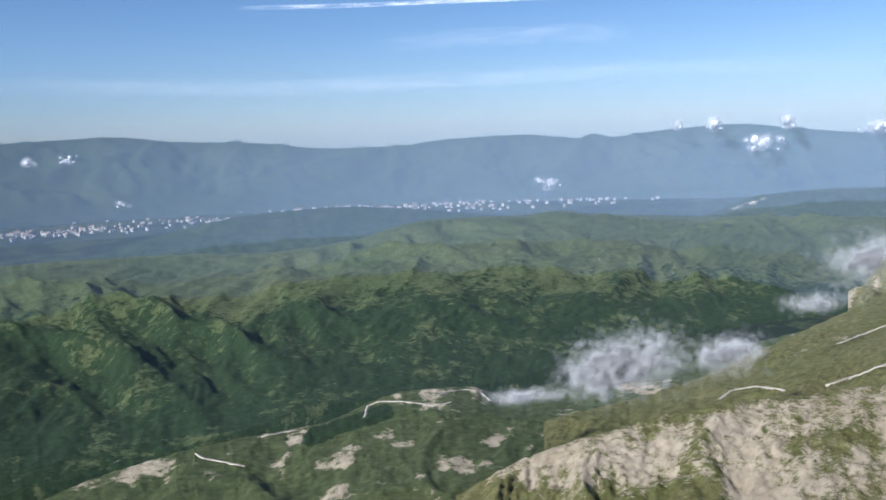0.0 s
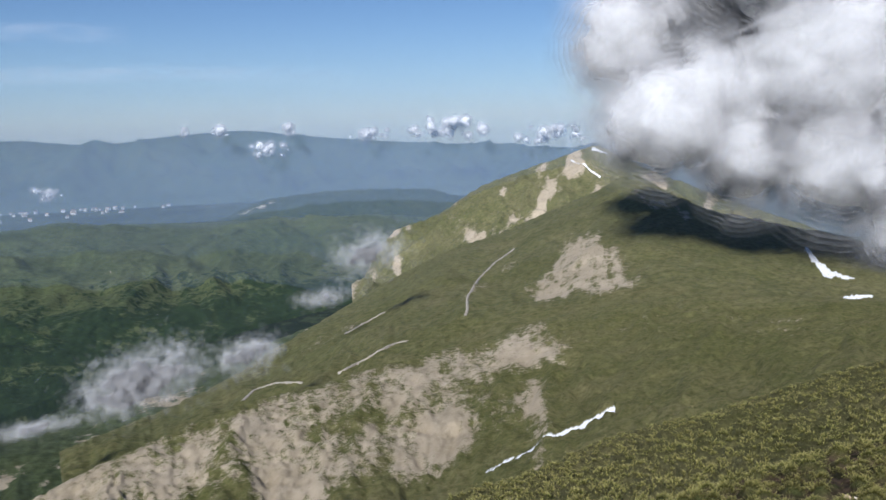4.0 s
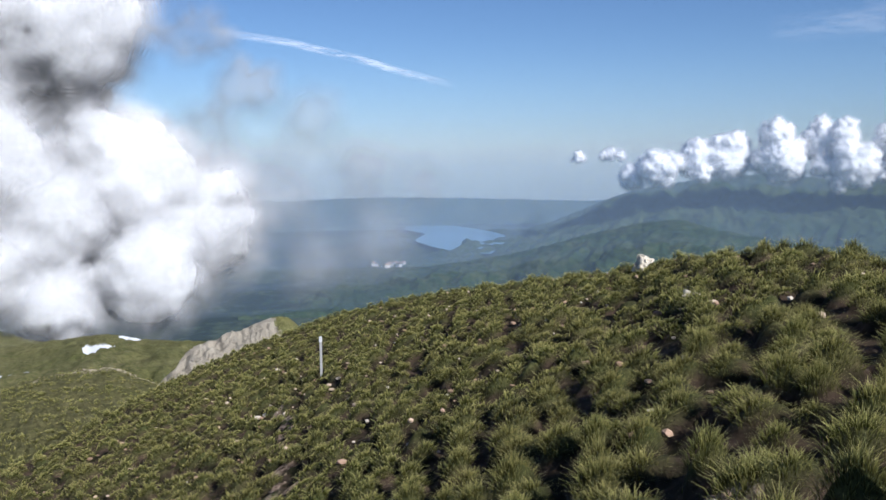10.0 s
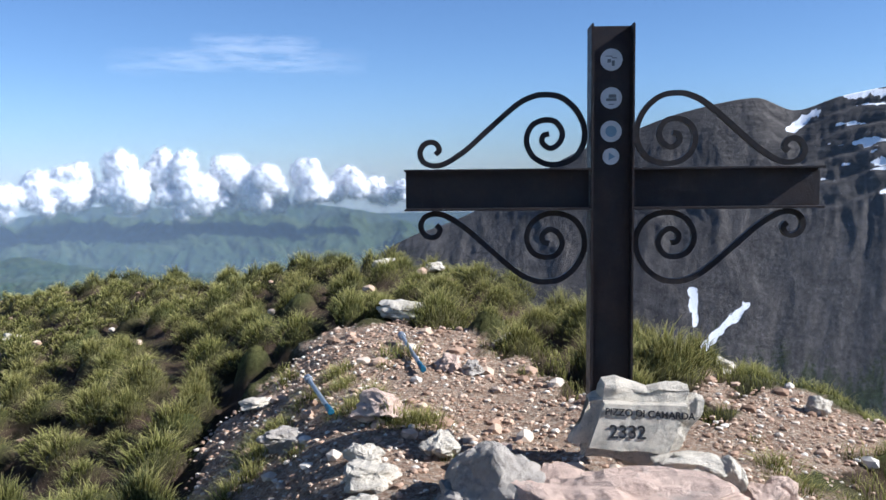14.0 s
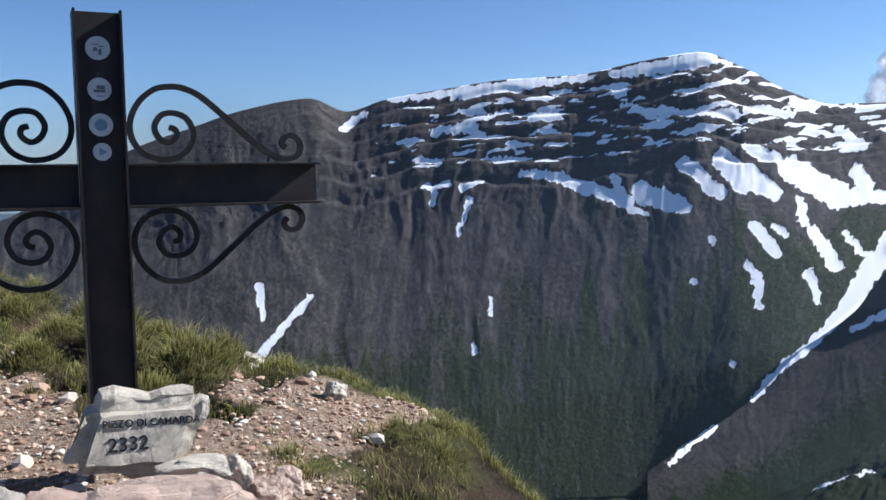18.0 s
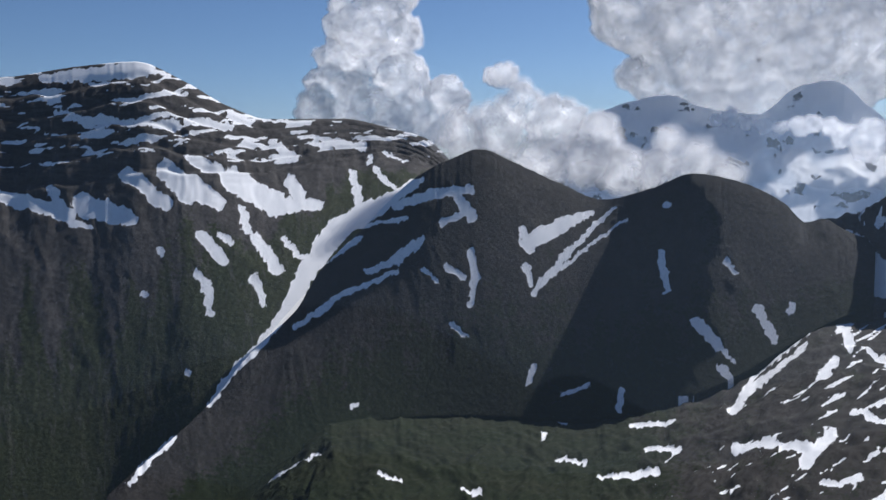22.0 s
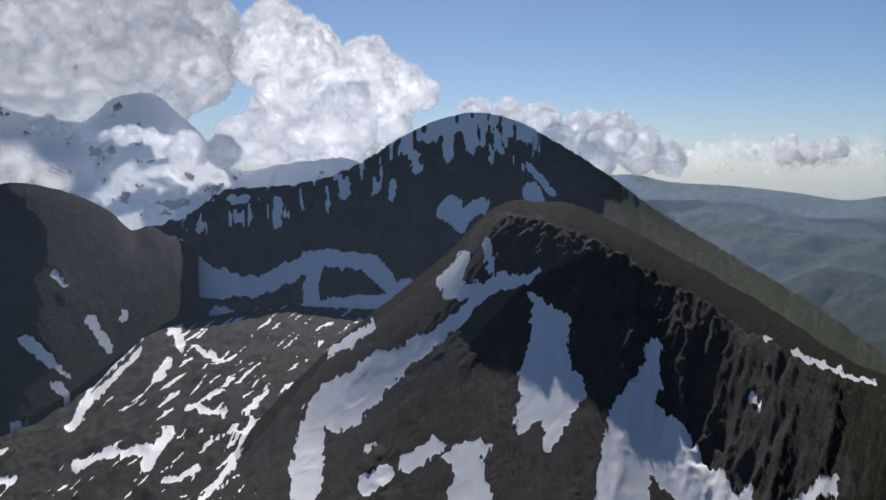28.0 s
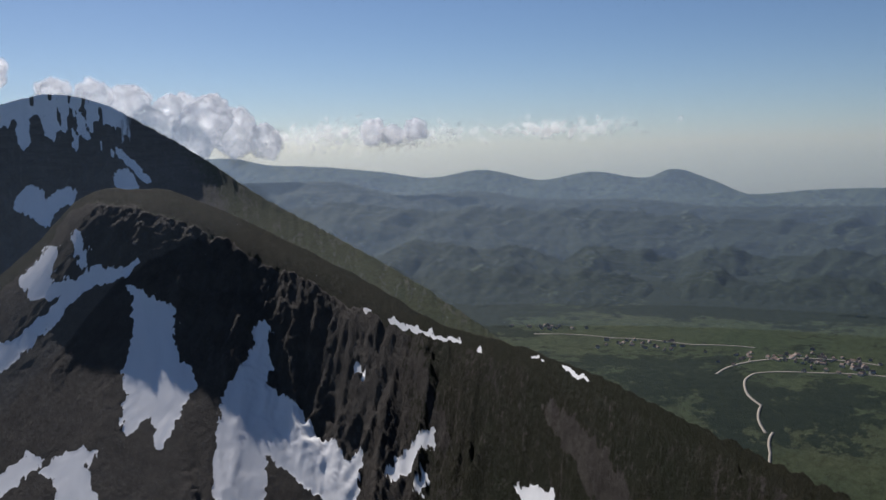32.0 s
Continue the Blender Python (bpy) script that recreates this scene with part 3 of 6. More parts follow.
landform("green_hills", "broad green hills with wooded gullies", "hills", hill_green,
         [(-40, -7.4), (-27, -7.2), (-21, -7.25), (-16.5, -7.4), (-11.3, -7.6), (-6.2, -7.15), (-3.3, -6.4), (-1.1, -6.05), (2.2, -5.95), (4.8, -5.95), (7.1, -5.7), (9.4, -5.95), (12.9, -6.1),
          (16.3, -6.2), (21.3, -6.15), (27.5, -6.2), (33, -7.5)],
         [(-40, 2300), (0, 2350), (33, 2500)], [(-40, 900, -20.5), (-20, 960, -20), (-8, 1050, -17.5), (2, 1150, -17), (15, 1450, -13.5), (33, 1900, -10)], 480, 170,
         front=((0, 0), (0.25, 0.12), (0.6, 0.5), (1, 1)), ribs=(52, 420, 1.4), fine=(4, 85), jag=4,
         masks=lambda A, el, u, r, z: {"rock": 0.12 + 0 * u, "woods": 0.0 + 0.65 * smooth01(u - 0.01 * A * 0.6, 0.35, 0.8) + 0.45 * fbm(A / 3, el / 1.5, 4)})
landform("low_wooded_hills", "low dark wooded hills above the plain", "hills", far_green,
         [(-40, -7.4), (-27, -7.5), (-23.3, -7.2), (-15.3, -5.6), (-12.2, -5.2), (-6.9, -5), (-3.2, -5.2), (2.2, -5.8), (8, -6.4)],
         [(-40, 3000), (8, 3000)], [(-40, 2500, -8.2), (8, 2500, -8.2)], 300, 60, ribs=(12, 200, 2), fine=(4, 60), jag=4, masks=lambda A, el, u, r, z: {"woods": 0.55 + 0.3 * fbm(A / 2, el, 3)})
landform("stony_plateau", "green upland with a pale quarried edge", "hills", far_green,
         [(12, -6.4), (16.1, -6.1), (19.6, -4.9), (25.4, -4.5), (29.7, -4.6), (31.2, -5), (36, -5.6), (44, -7)], [(12, 2800), (44, 2800)], [(12, 2450, -7.4), (44, 2300, -8)], 260, 70,
         ribs=(15, 220, 2), fine=(4, 50), jag=4, masks=lambda A, el, u, r, z: {"rock": 0.55 * strokes(A, el, [(17.5, -5.9, 20, -5.2, .16, .12)], .5, .6), "woods": 0.3 + .3 * fbm(A / 2, el, 3)})
landform("far_range", "blue far range with streaks of snow", "mountain range", far_green,
         [(-60, -1.5), (-45, -1), (-35, -.5), (-26.3, -.23), (-20.2, -.08), (-17, -.44), (-11.9, -.75), (-6.7, -1.27), (-3.1, -1.26), (.6, -.93), (4.9, -.83), (9.5, -1.2), (14.7, -.75),
          (18.1, -.6), (21.3, -.95), (24.8, -1.3), (33, -1.85), (45, -2.4), (60, -2.7), (75, -3.6), (88, -4.9)],
         [(-60, 4750), (88, 4750)], [(-60, 4000, -4.9), (88, 4000, -4.9)], 540, 90, ribs=(110, 420, 1.6), fine=(14, 100), jag=6,
         masks=lambda A, el, u, r, z: {"woods": 0.4 + .4 * fbm(A / 3, el, 3), "snow": 0.75 * smooth01(fbm(A / .6, el / .5, 3), .25, .45) * smooth01(A, 15, 17) * (1 - smooth01(u, .1, .25))})
landform("cloudy_slope", "dark stony slope under the cloud", "slope", scree_rock,
         [(46, -6), (50.9, -6.8), (53.1, -7.5), (55.3, -8.3), (58.9, -9.5), (62, -10.8), (72, -12)], [(46, 1300), (72, 900)], [(46, 900, -12), (72, 600, -14)], 240, 90,
         ribs=(14, 100, 3), fine=(3, 25), jag=4, masks=lambda A, el, u, r, z: {"rock": 0.8 + 0 * u})
# around the lake ----------------------------------------------------------
landform("lake_hills", "blue-green hills beyond the lake", "hills", far_green,
         [(58, -4.6), (70, -3.5), (83.3, -3), (90.4, -3.15), (96.2, -3.3), (105, -2.6), (125, -2.6), (140, -3)], [(58, 4700), (140, 4700)], [(58, 4250, -4.75), (140, 4250, -4.75)], 400, 60,
         ribs=(14, 250, 2), fine=(5, 60), jag=4, masks=lambda A, el, u, r, z: {"woods": .45 + .4 * fbm(A / 2, el, 3)})
landform("cloud_capped_range", "long green range capped by white cumulus", "mountain range", far_green,
         [(84, -7.2), (88, -6.4), (92.3, -5.25), (95.8, -4), (98.4, -2.95), (101.7, -2.2), (106.9, -1.7), (112.6, -2.05), (118.4, -1.9), (122, -2.35), (126, -3.3), (135, -5)],
         [(84, 3400), (135, 3500)], [(84, 2700, -7.3), (135, 2500, -8)], 500, 140, ribs=(60, 330, 2.2), fine=(10, 80), jag=6,
         masks=lambda A, el, u, r, z: {"woods": .35 + .6 * fbm(A / 2, el, 4)})
landform("wooded_hills", "wooded hills in front of the lake range", "hills", far_green,
         [(74, -10.3), (80, -8.6), (86, -7.5), (91, -6.8), (94.1, -6.1), (97.3, -5.25), (101.9, -4.5), (104.7, -5.15), (111, -5.95), (125, -6.5)], [(74, 2600), (125, 2500)], [(74, 1900, -10.4), (125, 1900, -10)], 460, 140,
         ribs=(45, 260, 2.2), fine=(8, 70), jag=5, masks=lambda A, el, u, r, z: {"woods": .5 + .5 * fbm(A / 2, el, 4)})

LAKE_EL = [(84.0, -4.70), (86.8, -4.72), (88.9, -5.00), (90.7, -5.33), (92.1, -5.9), (93.6, -6.4), (93.4, -6.62), (91.8, -6.72), (88.9, -6.67), (86.7, -6.26), (85.3, -5.79), (86.1, -5.36), (84.8, -5.1)]
bm = bmesh.new()
LAKE_Z = -338.0
rim = []
for i, (a, e) in enumerate(LAKE_EL):
    a2, e2 = LAKE_EL[(i + 1) % len(LAKE_EL)]
    for t in np.linspace(0, 1, 6, endpoint=False):
        aa = a + (a2 - a) * t + 0.07 * float(fbm(np.array(i + t) * 1.3, np.array(2.2), 3))
        ee = e + (e2 - e) * t
        d = (EYE - LAKE_Z) / math.tan(radians(-ee))
        rim.append(bm.verts.new((d * math.sin(radians(aa)), d * math.cos(radians(aa)), LAKE_Z)))
bm.faces.new(rim)
bmesh.ops.recalc_face_normals(bm, faces=bm.faces[:])
bmesh.ops.triangulate(bm, faces=bm.faces[:])
me = bpy.data.meshes.new("lake")
bm.to_mesh(me)
bm.free()
n = Nodes("lake_water")
n.surface((0.10, 0.17, 0.21), 0.22, n.noise(0.05, 6), 0.15, 3.0, spec=0.5)
me.materials.append(n.mat)
tagged(new("lake", me), "pale blue lake among wooded hills", "water", kind="structure")

# streaks of snow: azimuth and height angle of both ends, half widths
SNOW_CAP = [(151.6, 3.82, 157.3, 4.30, 0.17, 0.34), (157.3, 4.37, 164.1, 4.93, 0.34, 0.28), (165.9, 5.06, 171.6, 5.91, 0.34, 0.48), (171.6, 5.80, 172.8, 5.41, 0.28, 0.14),
    (148.8, 2.04, 150.2, 3.07, 0.34, 0.14), (160.8, 2.53, 162.3, 2.57, 0.41, 0.28), (154.4, 1.77, 157.2, 1.89, 0.28, 0.21), (155.8, 1.92, 159.4, 3.09, 0.21, 0.17),
    (168.7, 2.68, 173.0, 2.38, 0.34, 0.34), (166.6, 3.27, 168.7, 2.15, 0.17, 0.17), (173.7, 2.71, 176.4, 2.27, 0.28, 0.21), (176.4, 3.13, 180.4, 2.47, 0.17, 0.14),
    (153.6, -0.06, 154.8, -0.09, 0.28, 0.21), (157.5, 0.02, 159.3, 0.05, 0.14, 0.14)]
SNOW_CIRQUE = [(160.0, -1.04, 162.9, -1.29, 0.21, 0.34), (162.9, -1.47, 166.5, -2.82, 0.48, 0.48), (165.8, -1.36, 166.9, -3.37, 0.28, 0.28), (167.6, -2.30, 170.1, -3.24, 0.76, 0.55),
    (170.1, -0.55, 172.2, -2.38, 0.55, 0.48), (167.2, -3.38, 167.8, -3.57, 0.28, 0.21), (172.3, -0.25, 173.6, -1.69, 0.69, 0.83), (173.6, -1.34, 175.4, -2.43, 0.83, 0.48),
    (176.4, -1.04, 178.8, -2.47, 0.90, 0.83), (178.8, -2.65, 181.4, -2.67, 0.69, 0.41), (179.8, -1.10, 180.4, -2.15, 0.48, 0.41), (173.7, 0.43, 175.7, -0.68, 0.34, 0.34),
    (176.8, -2.80, 177.1, -4.21, 0.28, 0.28), (153.9, -1.79, 155.3, -1.65, 0.28, 0.28), (154.4, -1.98, 154.3, -2.87, 0.28, 0.14), (156.2, -2.03, 157.5, -1.52, 0.28, 0.21)]
SNOW_COULOIR = [(188.3, -1.09, 185.2, -2.87, 0.21, 0.62), (185.2, -2.87, 182.7, -4.21, 0.76, 0.69), (182.7, -4.21, 181.1, -6.28, 0.83, 0.76), (181.1, -6.28, 179.5, -9.08, 0.69, 0.48),
    (179.5, -9.08, 177.8, -11.20, 0.48, 0.31), (177.8, -11.20, 175.4, -13.36, 0.31, 0.28), (175.4, -13.36, 174.3, -14.95, 0.31, 0.14), (172.1, -16.57, 169.4, -18.86, 0.21, 0.21),
    (156.7, -2.77, 155.9, -4.91, 0.24, 0.14), (143.1, -7.81, 143.3, -9.89, 0.34, 0.14), (146.3, -8.55, 142.7, -12.39, 0.21, 0.34), (156.8, -11.97, 156.9, -12.52, 0.21, 0.17),
    (158.0, -8.96, 157.9, -10.04, 0.17, 0.14)]
SNOW_SPOTS = [(171.8, -5.24, 171.8, -5.28, 0.31, 0.31), (174.3, -4.37, 175.5, -5.97, 0.41, 0.41), (175.4, -4.38, 176.1, -4.91, 0.24, 0.24), (173.8, -6.68, 174.5, -7.39, 0.21, 0.34),
    (174.5, -7.39, 174.6, -9.16, 0.41, 0.28), (177.6, -4.56, 178.8, -6.65, 0.41, 0.48), (179.3, -4.74, 180.3, -5.95, 0.24, 0.24), (177.4, -7.19, 178.0, -8.76, 0.31, 0.28),
    (170.7, -7.75, 170.7, -7.82, 0.24, 0.24), (173.1, -12.71, 173.1, -12.78, 0.21, 0.21), (178.8, 1.33, 180.1, 0.43, 0.28, 0.41), (182.3, 1.22, 184.5, 0.98, 0.34, 0.28),
    (184.9, 0.14, 184.9, 0.10, 0.28, 0.28), (183.8, -0.67, 184.1, -2.53, 0.28, 0.31), (185.2, -0.53, 186.3, -1.55, 0.21, 0.21), (185.8, 0.61, 187.3, -0.09, 0.14, 0.10)]
SNOW_CONE = [(186.5, -2.82, 188.7, -2.13, 0.34, 0.41), (188.7, -2.13, 191.2, -1.80, 0.48, 0.34), (190.5, -2.33, 191.4, -3.61, 0.41, 0.41), (181.3, -6.50, 184.2, -4.77, 0.34, 0.21),
    (184.3, -4.05, 187.2, -3.55, 0.17, 0.17), (186.4, -6.26, 188.1, -5.02, 0.48, 0.34), (184.6, -6.95, 186.4, -6.26, 0.28, 0.34), (182.3, -8.69, 186.4, -6.99, 0.24, 0.21),
    (179.8, -10.39, 182.0, -9.04, 0.21, 0.34), (189.4, -3.95, 191.2, -3.25, 0.28, 0.21), (191.2, -5.79, 191.6, -7.43, 0.28, 0.34), (191.5, -7.43, 191.2, -9.24, 0.34, 0.21),
    (188.2, -6.95, 189.1, -7.76, 0.17, 0.21), (189.7, -6.86, 190.8, -7.42, 0.34, 0.28)]
SNOW_SADDLE = [(194.6, -4.37, 195.0, -5.64, 0.28, 0.48), (195.0, -5.28, 197.3, -4.02, 0.69, 0.62), (197.3, -4.02, 199.1, -3.31, 0.62, 0.21), (194.8, -6.72, 195.1, -7.99, 0.34, 0.21),
    (195.3, -8.53, 197.7, -5.64, 0.28, 0.28), (197.7, -5.64, 200.3, -3.14, 0.28, 0.14), (195.9, -7.81, 201.2, -3.67, 0.17, 0.10), (203.3, -5.97, 203.7, -8.25, 0.34, 0.24),
    (207.2, -6.26, 207.7, -7.11, 0.21, 0.17), (205.4, -9.95, 206.8, -11.46, 0.34, 0.41), (206.8, -11.46, 207.8, -12.44, 0.28, 0.17), (207.0, -12.82, 207.7, -13.63, 0.34, 0.28),
    (209.1, -9.13, 210.1, -10.95, 0.34, 0.34), (211.0, -8.87, 211.0, -9.21, 0.28, 0.28), (203.6, -2.86, 203.7, -2.93, 0.28, 0.28)]
SNOW_FOOT = [(195.3, -13.19, 194.9, -14.26, 0.28, 0.21), (197.0, -14.94, 198.8, -14.19, 0.17, 0.17), (200.9, -14.48, 200.8, -15.70, 0.31, 0.21), (204.6, -14.83, 205.5, -14.78, 0.21, 0.14),
    (183.3, -15.50, 183.7, -15.34, 0.21, 0.17), (190.0, -10.49, 190.9, -11.22, 0.21, 0.21)]
SNOW_FLOOR = [(176.8, -19.97, 181.3, -18.36, 0.17, 0.10), (175.2, -19.42, 175.9, -19.16, 0.14, 0.21), (196.0, -17.40, 195.8, -17.75, 0.28, 0.28), (197.0, -16.51, 197.3, -16.61, 0.28, 0.21),
    (185.0, -19.90, 186.5, -20.12, 0.21, 0.17), (199.5, -20.02, 203.1, -19.49, 0.21, 0.48), (196.8, -18.83, 198.6, -19.11, 0.17, 0.14), (201.7, -16.69, 204.3, -16.32, 0.14, 0.17),
    (190.6, -20.87, 191.7, -21.04, 0.28, 0.28), (169.4, -18.95, 172.2, -16.79, 0.28, 0.17), (207.5, -15.67, 209.2, -13.03, 0.24, 0.21), (209.2, -13.03, 212.3, -10.15, 0.21, 0.17),
    (213.6, -10.40, 214.2, -9.70, 0.28, 0.41), (213.0, -13.08, 213.6, -12.05, 0.41, 0.34)]
SNOW_MORAINE = [(207.8, -15.59, 208.8, -14.11, 0.28, 0.34), (208.8, -14.11, 211.7, -11.44, 0.31, 0.24), (213.9, -9.73, 214.3, -11.17, 0.41, 0.48), (215.0, -11.19, 216.8, -12.13, 0.28, 0.28),
    (212.8, -13.08, 213.5, -12.04, 0.41, 0.48), (214.9, -14.74, 216.8, -14.09, 0.21, 0.21), (212.0, -18.08, 213.5, -16.08, 0.62, 0.48), (209.8, -17.26, 212.3, -17.24, 0.34, 0.48),
    (208.0, -17.48, 210.2, -16.95, 0.48, 0.28), (215.2, -20.61, 217.5, -17.96, 0.28, 0.41), (217.5, -17.96, 218.6, -15.89, 0.41, 0.34), (218.2, -15.36, 219.5, -14.32, 0.41, 0.31),
    (216.8, -15.50, 214.6, -14.73, 0.28, 0.28), (202.5, -18.14, 204.6, -18.02, 0.24, 0.24), (201.6, -16.73, 204.3, -16.33, 0.21, 0.21), (213.0, -19.16, 215.2, -18.58, 0.24, 0.21)]
SNOW_RIDGE = [(211.5, -6.81, 214.0, -7.58, 0.48, 0.69), (214.0, -5.06, 215.4, -6.89, 0.69, 1.03), (215.4, -7.25, 219.1, -7.66, 0.97, 0.62), (216.8, -9.80, 215.4, -10.85, 1.03, 0.41),
    (219.1, -7.66, 222.7, -6.23, 0.48, 0.69), (222.7, -6.05, 226.4, -6.23, 0.62, 0.48), (226.4, -6.59, 227.5, -7.67, 0.62, 0.55), (222.7, -6.59, 222.3, -8.77, 0.48, 0.48),
    (222.3, -9.13, 227.5, -8.75, 0.55, 0.55), (227.5, -8.39, 228.6, -7.66, 0.34, 0.34), (212.6, -3.96, 213.5, -4.69, 0.21, 0.21)]
SNOW_PEAK = [(231.4, -2.95, 232.1, -4.02, 0.83, 0.48), (232.1, -3.66, 233.5, -2.58, 0.48, 0.48), (236.6, -1.86, 236.9, -2.56, 0.62, 0.48), (236.4, -0.11, 237.9, -1.85, 0.21, 0.28),
    (229.9, 1.69, 233.4, 2.89, 0.28, 0.21), (231.3, 1.68, 231.3, 0.26, 0.34, 0.28), (232.7, 2.37, 232.7, 0.96, 0.41, 0.34), (234.4, 2.00, 234.6, 0.60, 0.28, 0.21),
    (229.2, 0.63, 229.2, -0.44, 0.28, 0.21), (224.5, -1.15, 224.5, -2.24, 0.28, 0.17), (220.4, -2.23, 220.4, -3.68, 0.34, 0.24), (217.7, -2.21, 218.4, -2.04, 0.34, 0.28),
    (227.8, -1.16, 227.6, -2.24, 0.28, 0.17), (235.1, 3.04, 236.1, 2.50, 0.17, 0.14)]
SNOW_TONGUES = [(236.6, -8.25, 237.9, -10.39, 0.28, 1.38), (237.9, -10.75, 237.4, -14.31, 1.55, 1.90), (237.4, -14.31, 236.0, -16.80, 1.72, 0.41), (238.9, -14.27, 237.8, -17.79, 1.55, 0.48),
    (244.4, -11.78, 244.1, -13.71, 0.62, 0.76), (244.1, -13.71, 242.9, -15.85, 0.97, 1.17), (242.9, -15.85, 242.6, -20.61, 1.52, 2.07), (244.3, -17.47, 246.8, -19.29, 1.03, 1.38),
    (252.9, -11.37, 254.8, -12.11, 0.24, 0.24), (254.8, -12.11, 257.1, -12.45, 0.24, 0.14), (251.1, -10.62, 251.2, -10.75, 0.28, 0.21), (254.5, -19.11, 255.2, -18.22, 0.62, 0.21)]
SNOW_SHEETS = [(233.7, -4.64, 234.1, -6.82, 0.21, 0.28), (232.3, -5.91, 231.5, -7.55, 0.48, 1.03), (231.2, -8.27, 233.7, -7.91, 0.48, 0.62), (233.7, -7.91, 237.0, -7.16, 0.55, 0.28),
    (234.8, -7.18, 230.8, -10.80, 0.41, 0.48), (230.8, -10.80, 227.1, -12.92, 0.69, 0.97), (227.1, -12.92, 224.1, -15.32, 1.38, 1.72), (224.1, -14.62, 222.3, -15.95, 1.38, 0.69),
    (223.8, -11.77, 226.4, -10.22, 0.34, 0.24), (222.3, -16.64, 221.8, -20.04, 1.03, 1.24), (231.5, -18.58, 233.4, -17.88, 0.62, 0.69), (232.6, -19.27, 232.6, -20.97, 1.24, 1.72),
    (225.9, -20.21, 227.0, -19.56, 0.90, 0.69), (228.5, -18.91, 230.4, -17.89, 0.69, 0.69), (226.3, -17.83, 225.9, -18.16, 0.17, 0.17), (216.1, -19.96, 217.9, -16.75, 0.48, 0.34)]
SNOW_LOW = [(252.4, -21.16, 255.0, -18.84, 0.55, 0.62), (254.2, -21.91, 254.6, -20.90, 0.28, 0.28), (261.0, -21.96, 262.9, -22.10, 0.48, 0.48), (244.4, -16.91, 249.0, -21.33, 2.07, 1.72),
    (249.0, -21.33, 250.5, -19.71, 1.03, 0.28), (264.0, -14.29, 265.3, -14.90, 0.24, 0.17), (261.8, -13.70, 262.4, -13.81, 0.17, 0.14), (258.5, -13.16, 258.7, -13.23, 0.17, 0.17),
    (253.0, -11.43, 256.7, -12.49, 0.21, 0.14), (250.5, -14.46, 250.8, -15.54, 0.34, 0.21)]


# the snowy mountain ---------------------------------------------------------
landform("snowy_mountain", "banded dark rock mountain with snowfields and scree", "mountain", dark_rock,
         [(118, -8), (122.4, -5.75), (125, -4.3), (128.4, -3.1), (131.6, -1.55), (136, 1.0), (139.3, 2.2), (143, 3.4), (146.7, 3.98), (149, 3.15), (151.4, 3.85), (155.5, 4.5), (159, 4.95), (163.5, 5.12),
          (167.7, 5.85), (170.9, 6.2), (173.6, 5.1), (176.2, 3.6), (178.6, 2.8), (183.2, 2.8), (186.5, 2.1), (188.5, 1.5), (190.1, 0), (193, -3)],
         [(118, 1750), (135, 1660), (150, 1580), (175, 1480), (188, 1650), (193, 1600)],
         [(118, 1100, -15.5), (135, 980, -19), (150, 880, -22), (170, 850, -21), (174.4, 900, -14.8), (176.8, 960, -11.9), (180, 1060, -9.4), (183.6, 1200, -4.8), (188, 1400, -1.3), (193, 1400, -4)], 660, 210,
         front=((0, 0), (0.1, 0.10), (0.33, 0.38), (0.6, 0.66), (1, 1)), ribs=(9, 110, 5), fine=(1.8, 14), jag=1.0, smoother=0.5, ledges=(14, 4.5, 0.0, 0.36),
         masks=lambda A, el, u, r, z: {"rock": 0.95 - 0.75 * smooth01(u + 0.3 * fbm(A / 1.5, u * 3, 4) + 0.006 * (A - 158), 0.45, 0.85),
                                       "snow": np.maximum(0.9 * smooth01(fbm(A / 2.2 + 5, (el - 0.05 * A) / 0.42, 4) + 0.5 * smooth01(A, 146, 156) - 0.5, 0.0, 0.25) * (1 - smooth01(u, 0.24, 0.3)),
                                                          strokes(A, el, SNOW_CAP + SNOW_CIRQUE + SNOW_COULOIR + SNOW_SPOTS, 0.45, 0.7, thin=0.9))})
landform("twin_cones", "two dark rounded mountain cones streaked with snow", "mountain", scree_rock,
         [(168, -19.5), (174.4, -14.7), (176.9, -11.9), (180, -9.2), (181.5, -6.9), (184, -4.5), (187.9, -.9), (190.1, .2), (191.9, .78), (194.4, -.24), (197.2, -1.56), (199.7, -2.5), (202.6, -1.85),
          (205.2, -.93), (208, -1.48), (210.4, -2.68), (211.8, -3.92), (212.6, -3.64), (213.8, -4.27), (215.5, -5)],
         [(168, 720), (174, 860), (180, 1020), (192, 1180), (200, 1300), (205, 1240), (212, 1400), (216, 1450)],
         [(168, 660, -23), (176, 750, -20.5), (183, 850, -16.5), (190, 920, -16.3), (197.6, 960, -16.6), (205, 1000, -15), (208.7, 1080, -13.2), (213.5, 1250, -9.2), (216, 1300, -8)], 480, 170,
         front=((0, 0), (0.1, 0.08), (1, 1)), ribs=(4, 90, 2.5), fine=(0.6, 14), jag=1.5,
         masks=lambda A, el, u, r, z: {"rock": 0.75 - 0.5 * smooth01(u, 0.4, 0.95) + 0.2 * fbm(A / 2, el, 3),
                                       "snow": strokes(A, el, SNOW_COULOIR + SNOW_CONE + SNOW_SADDLE + SNOW_FOOT, 0.4, 0.7, thin=0.8)})
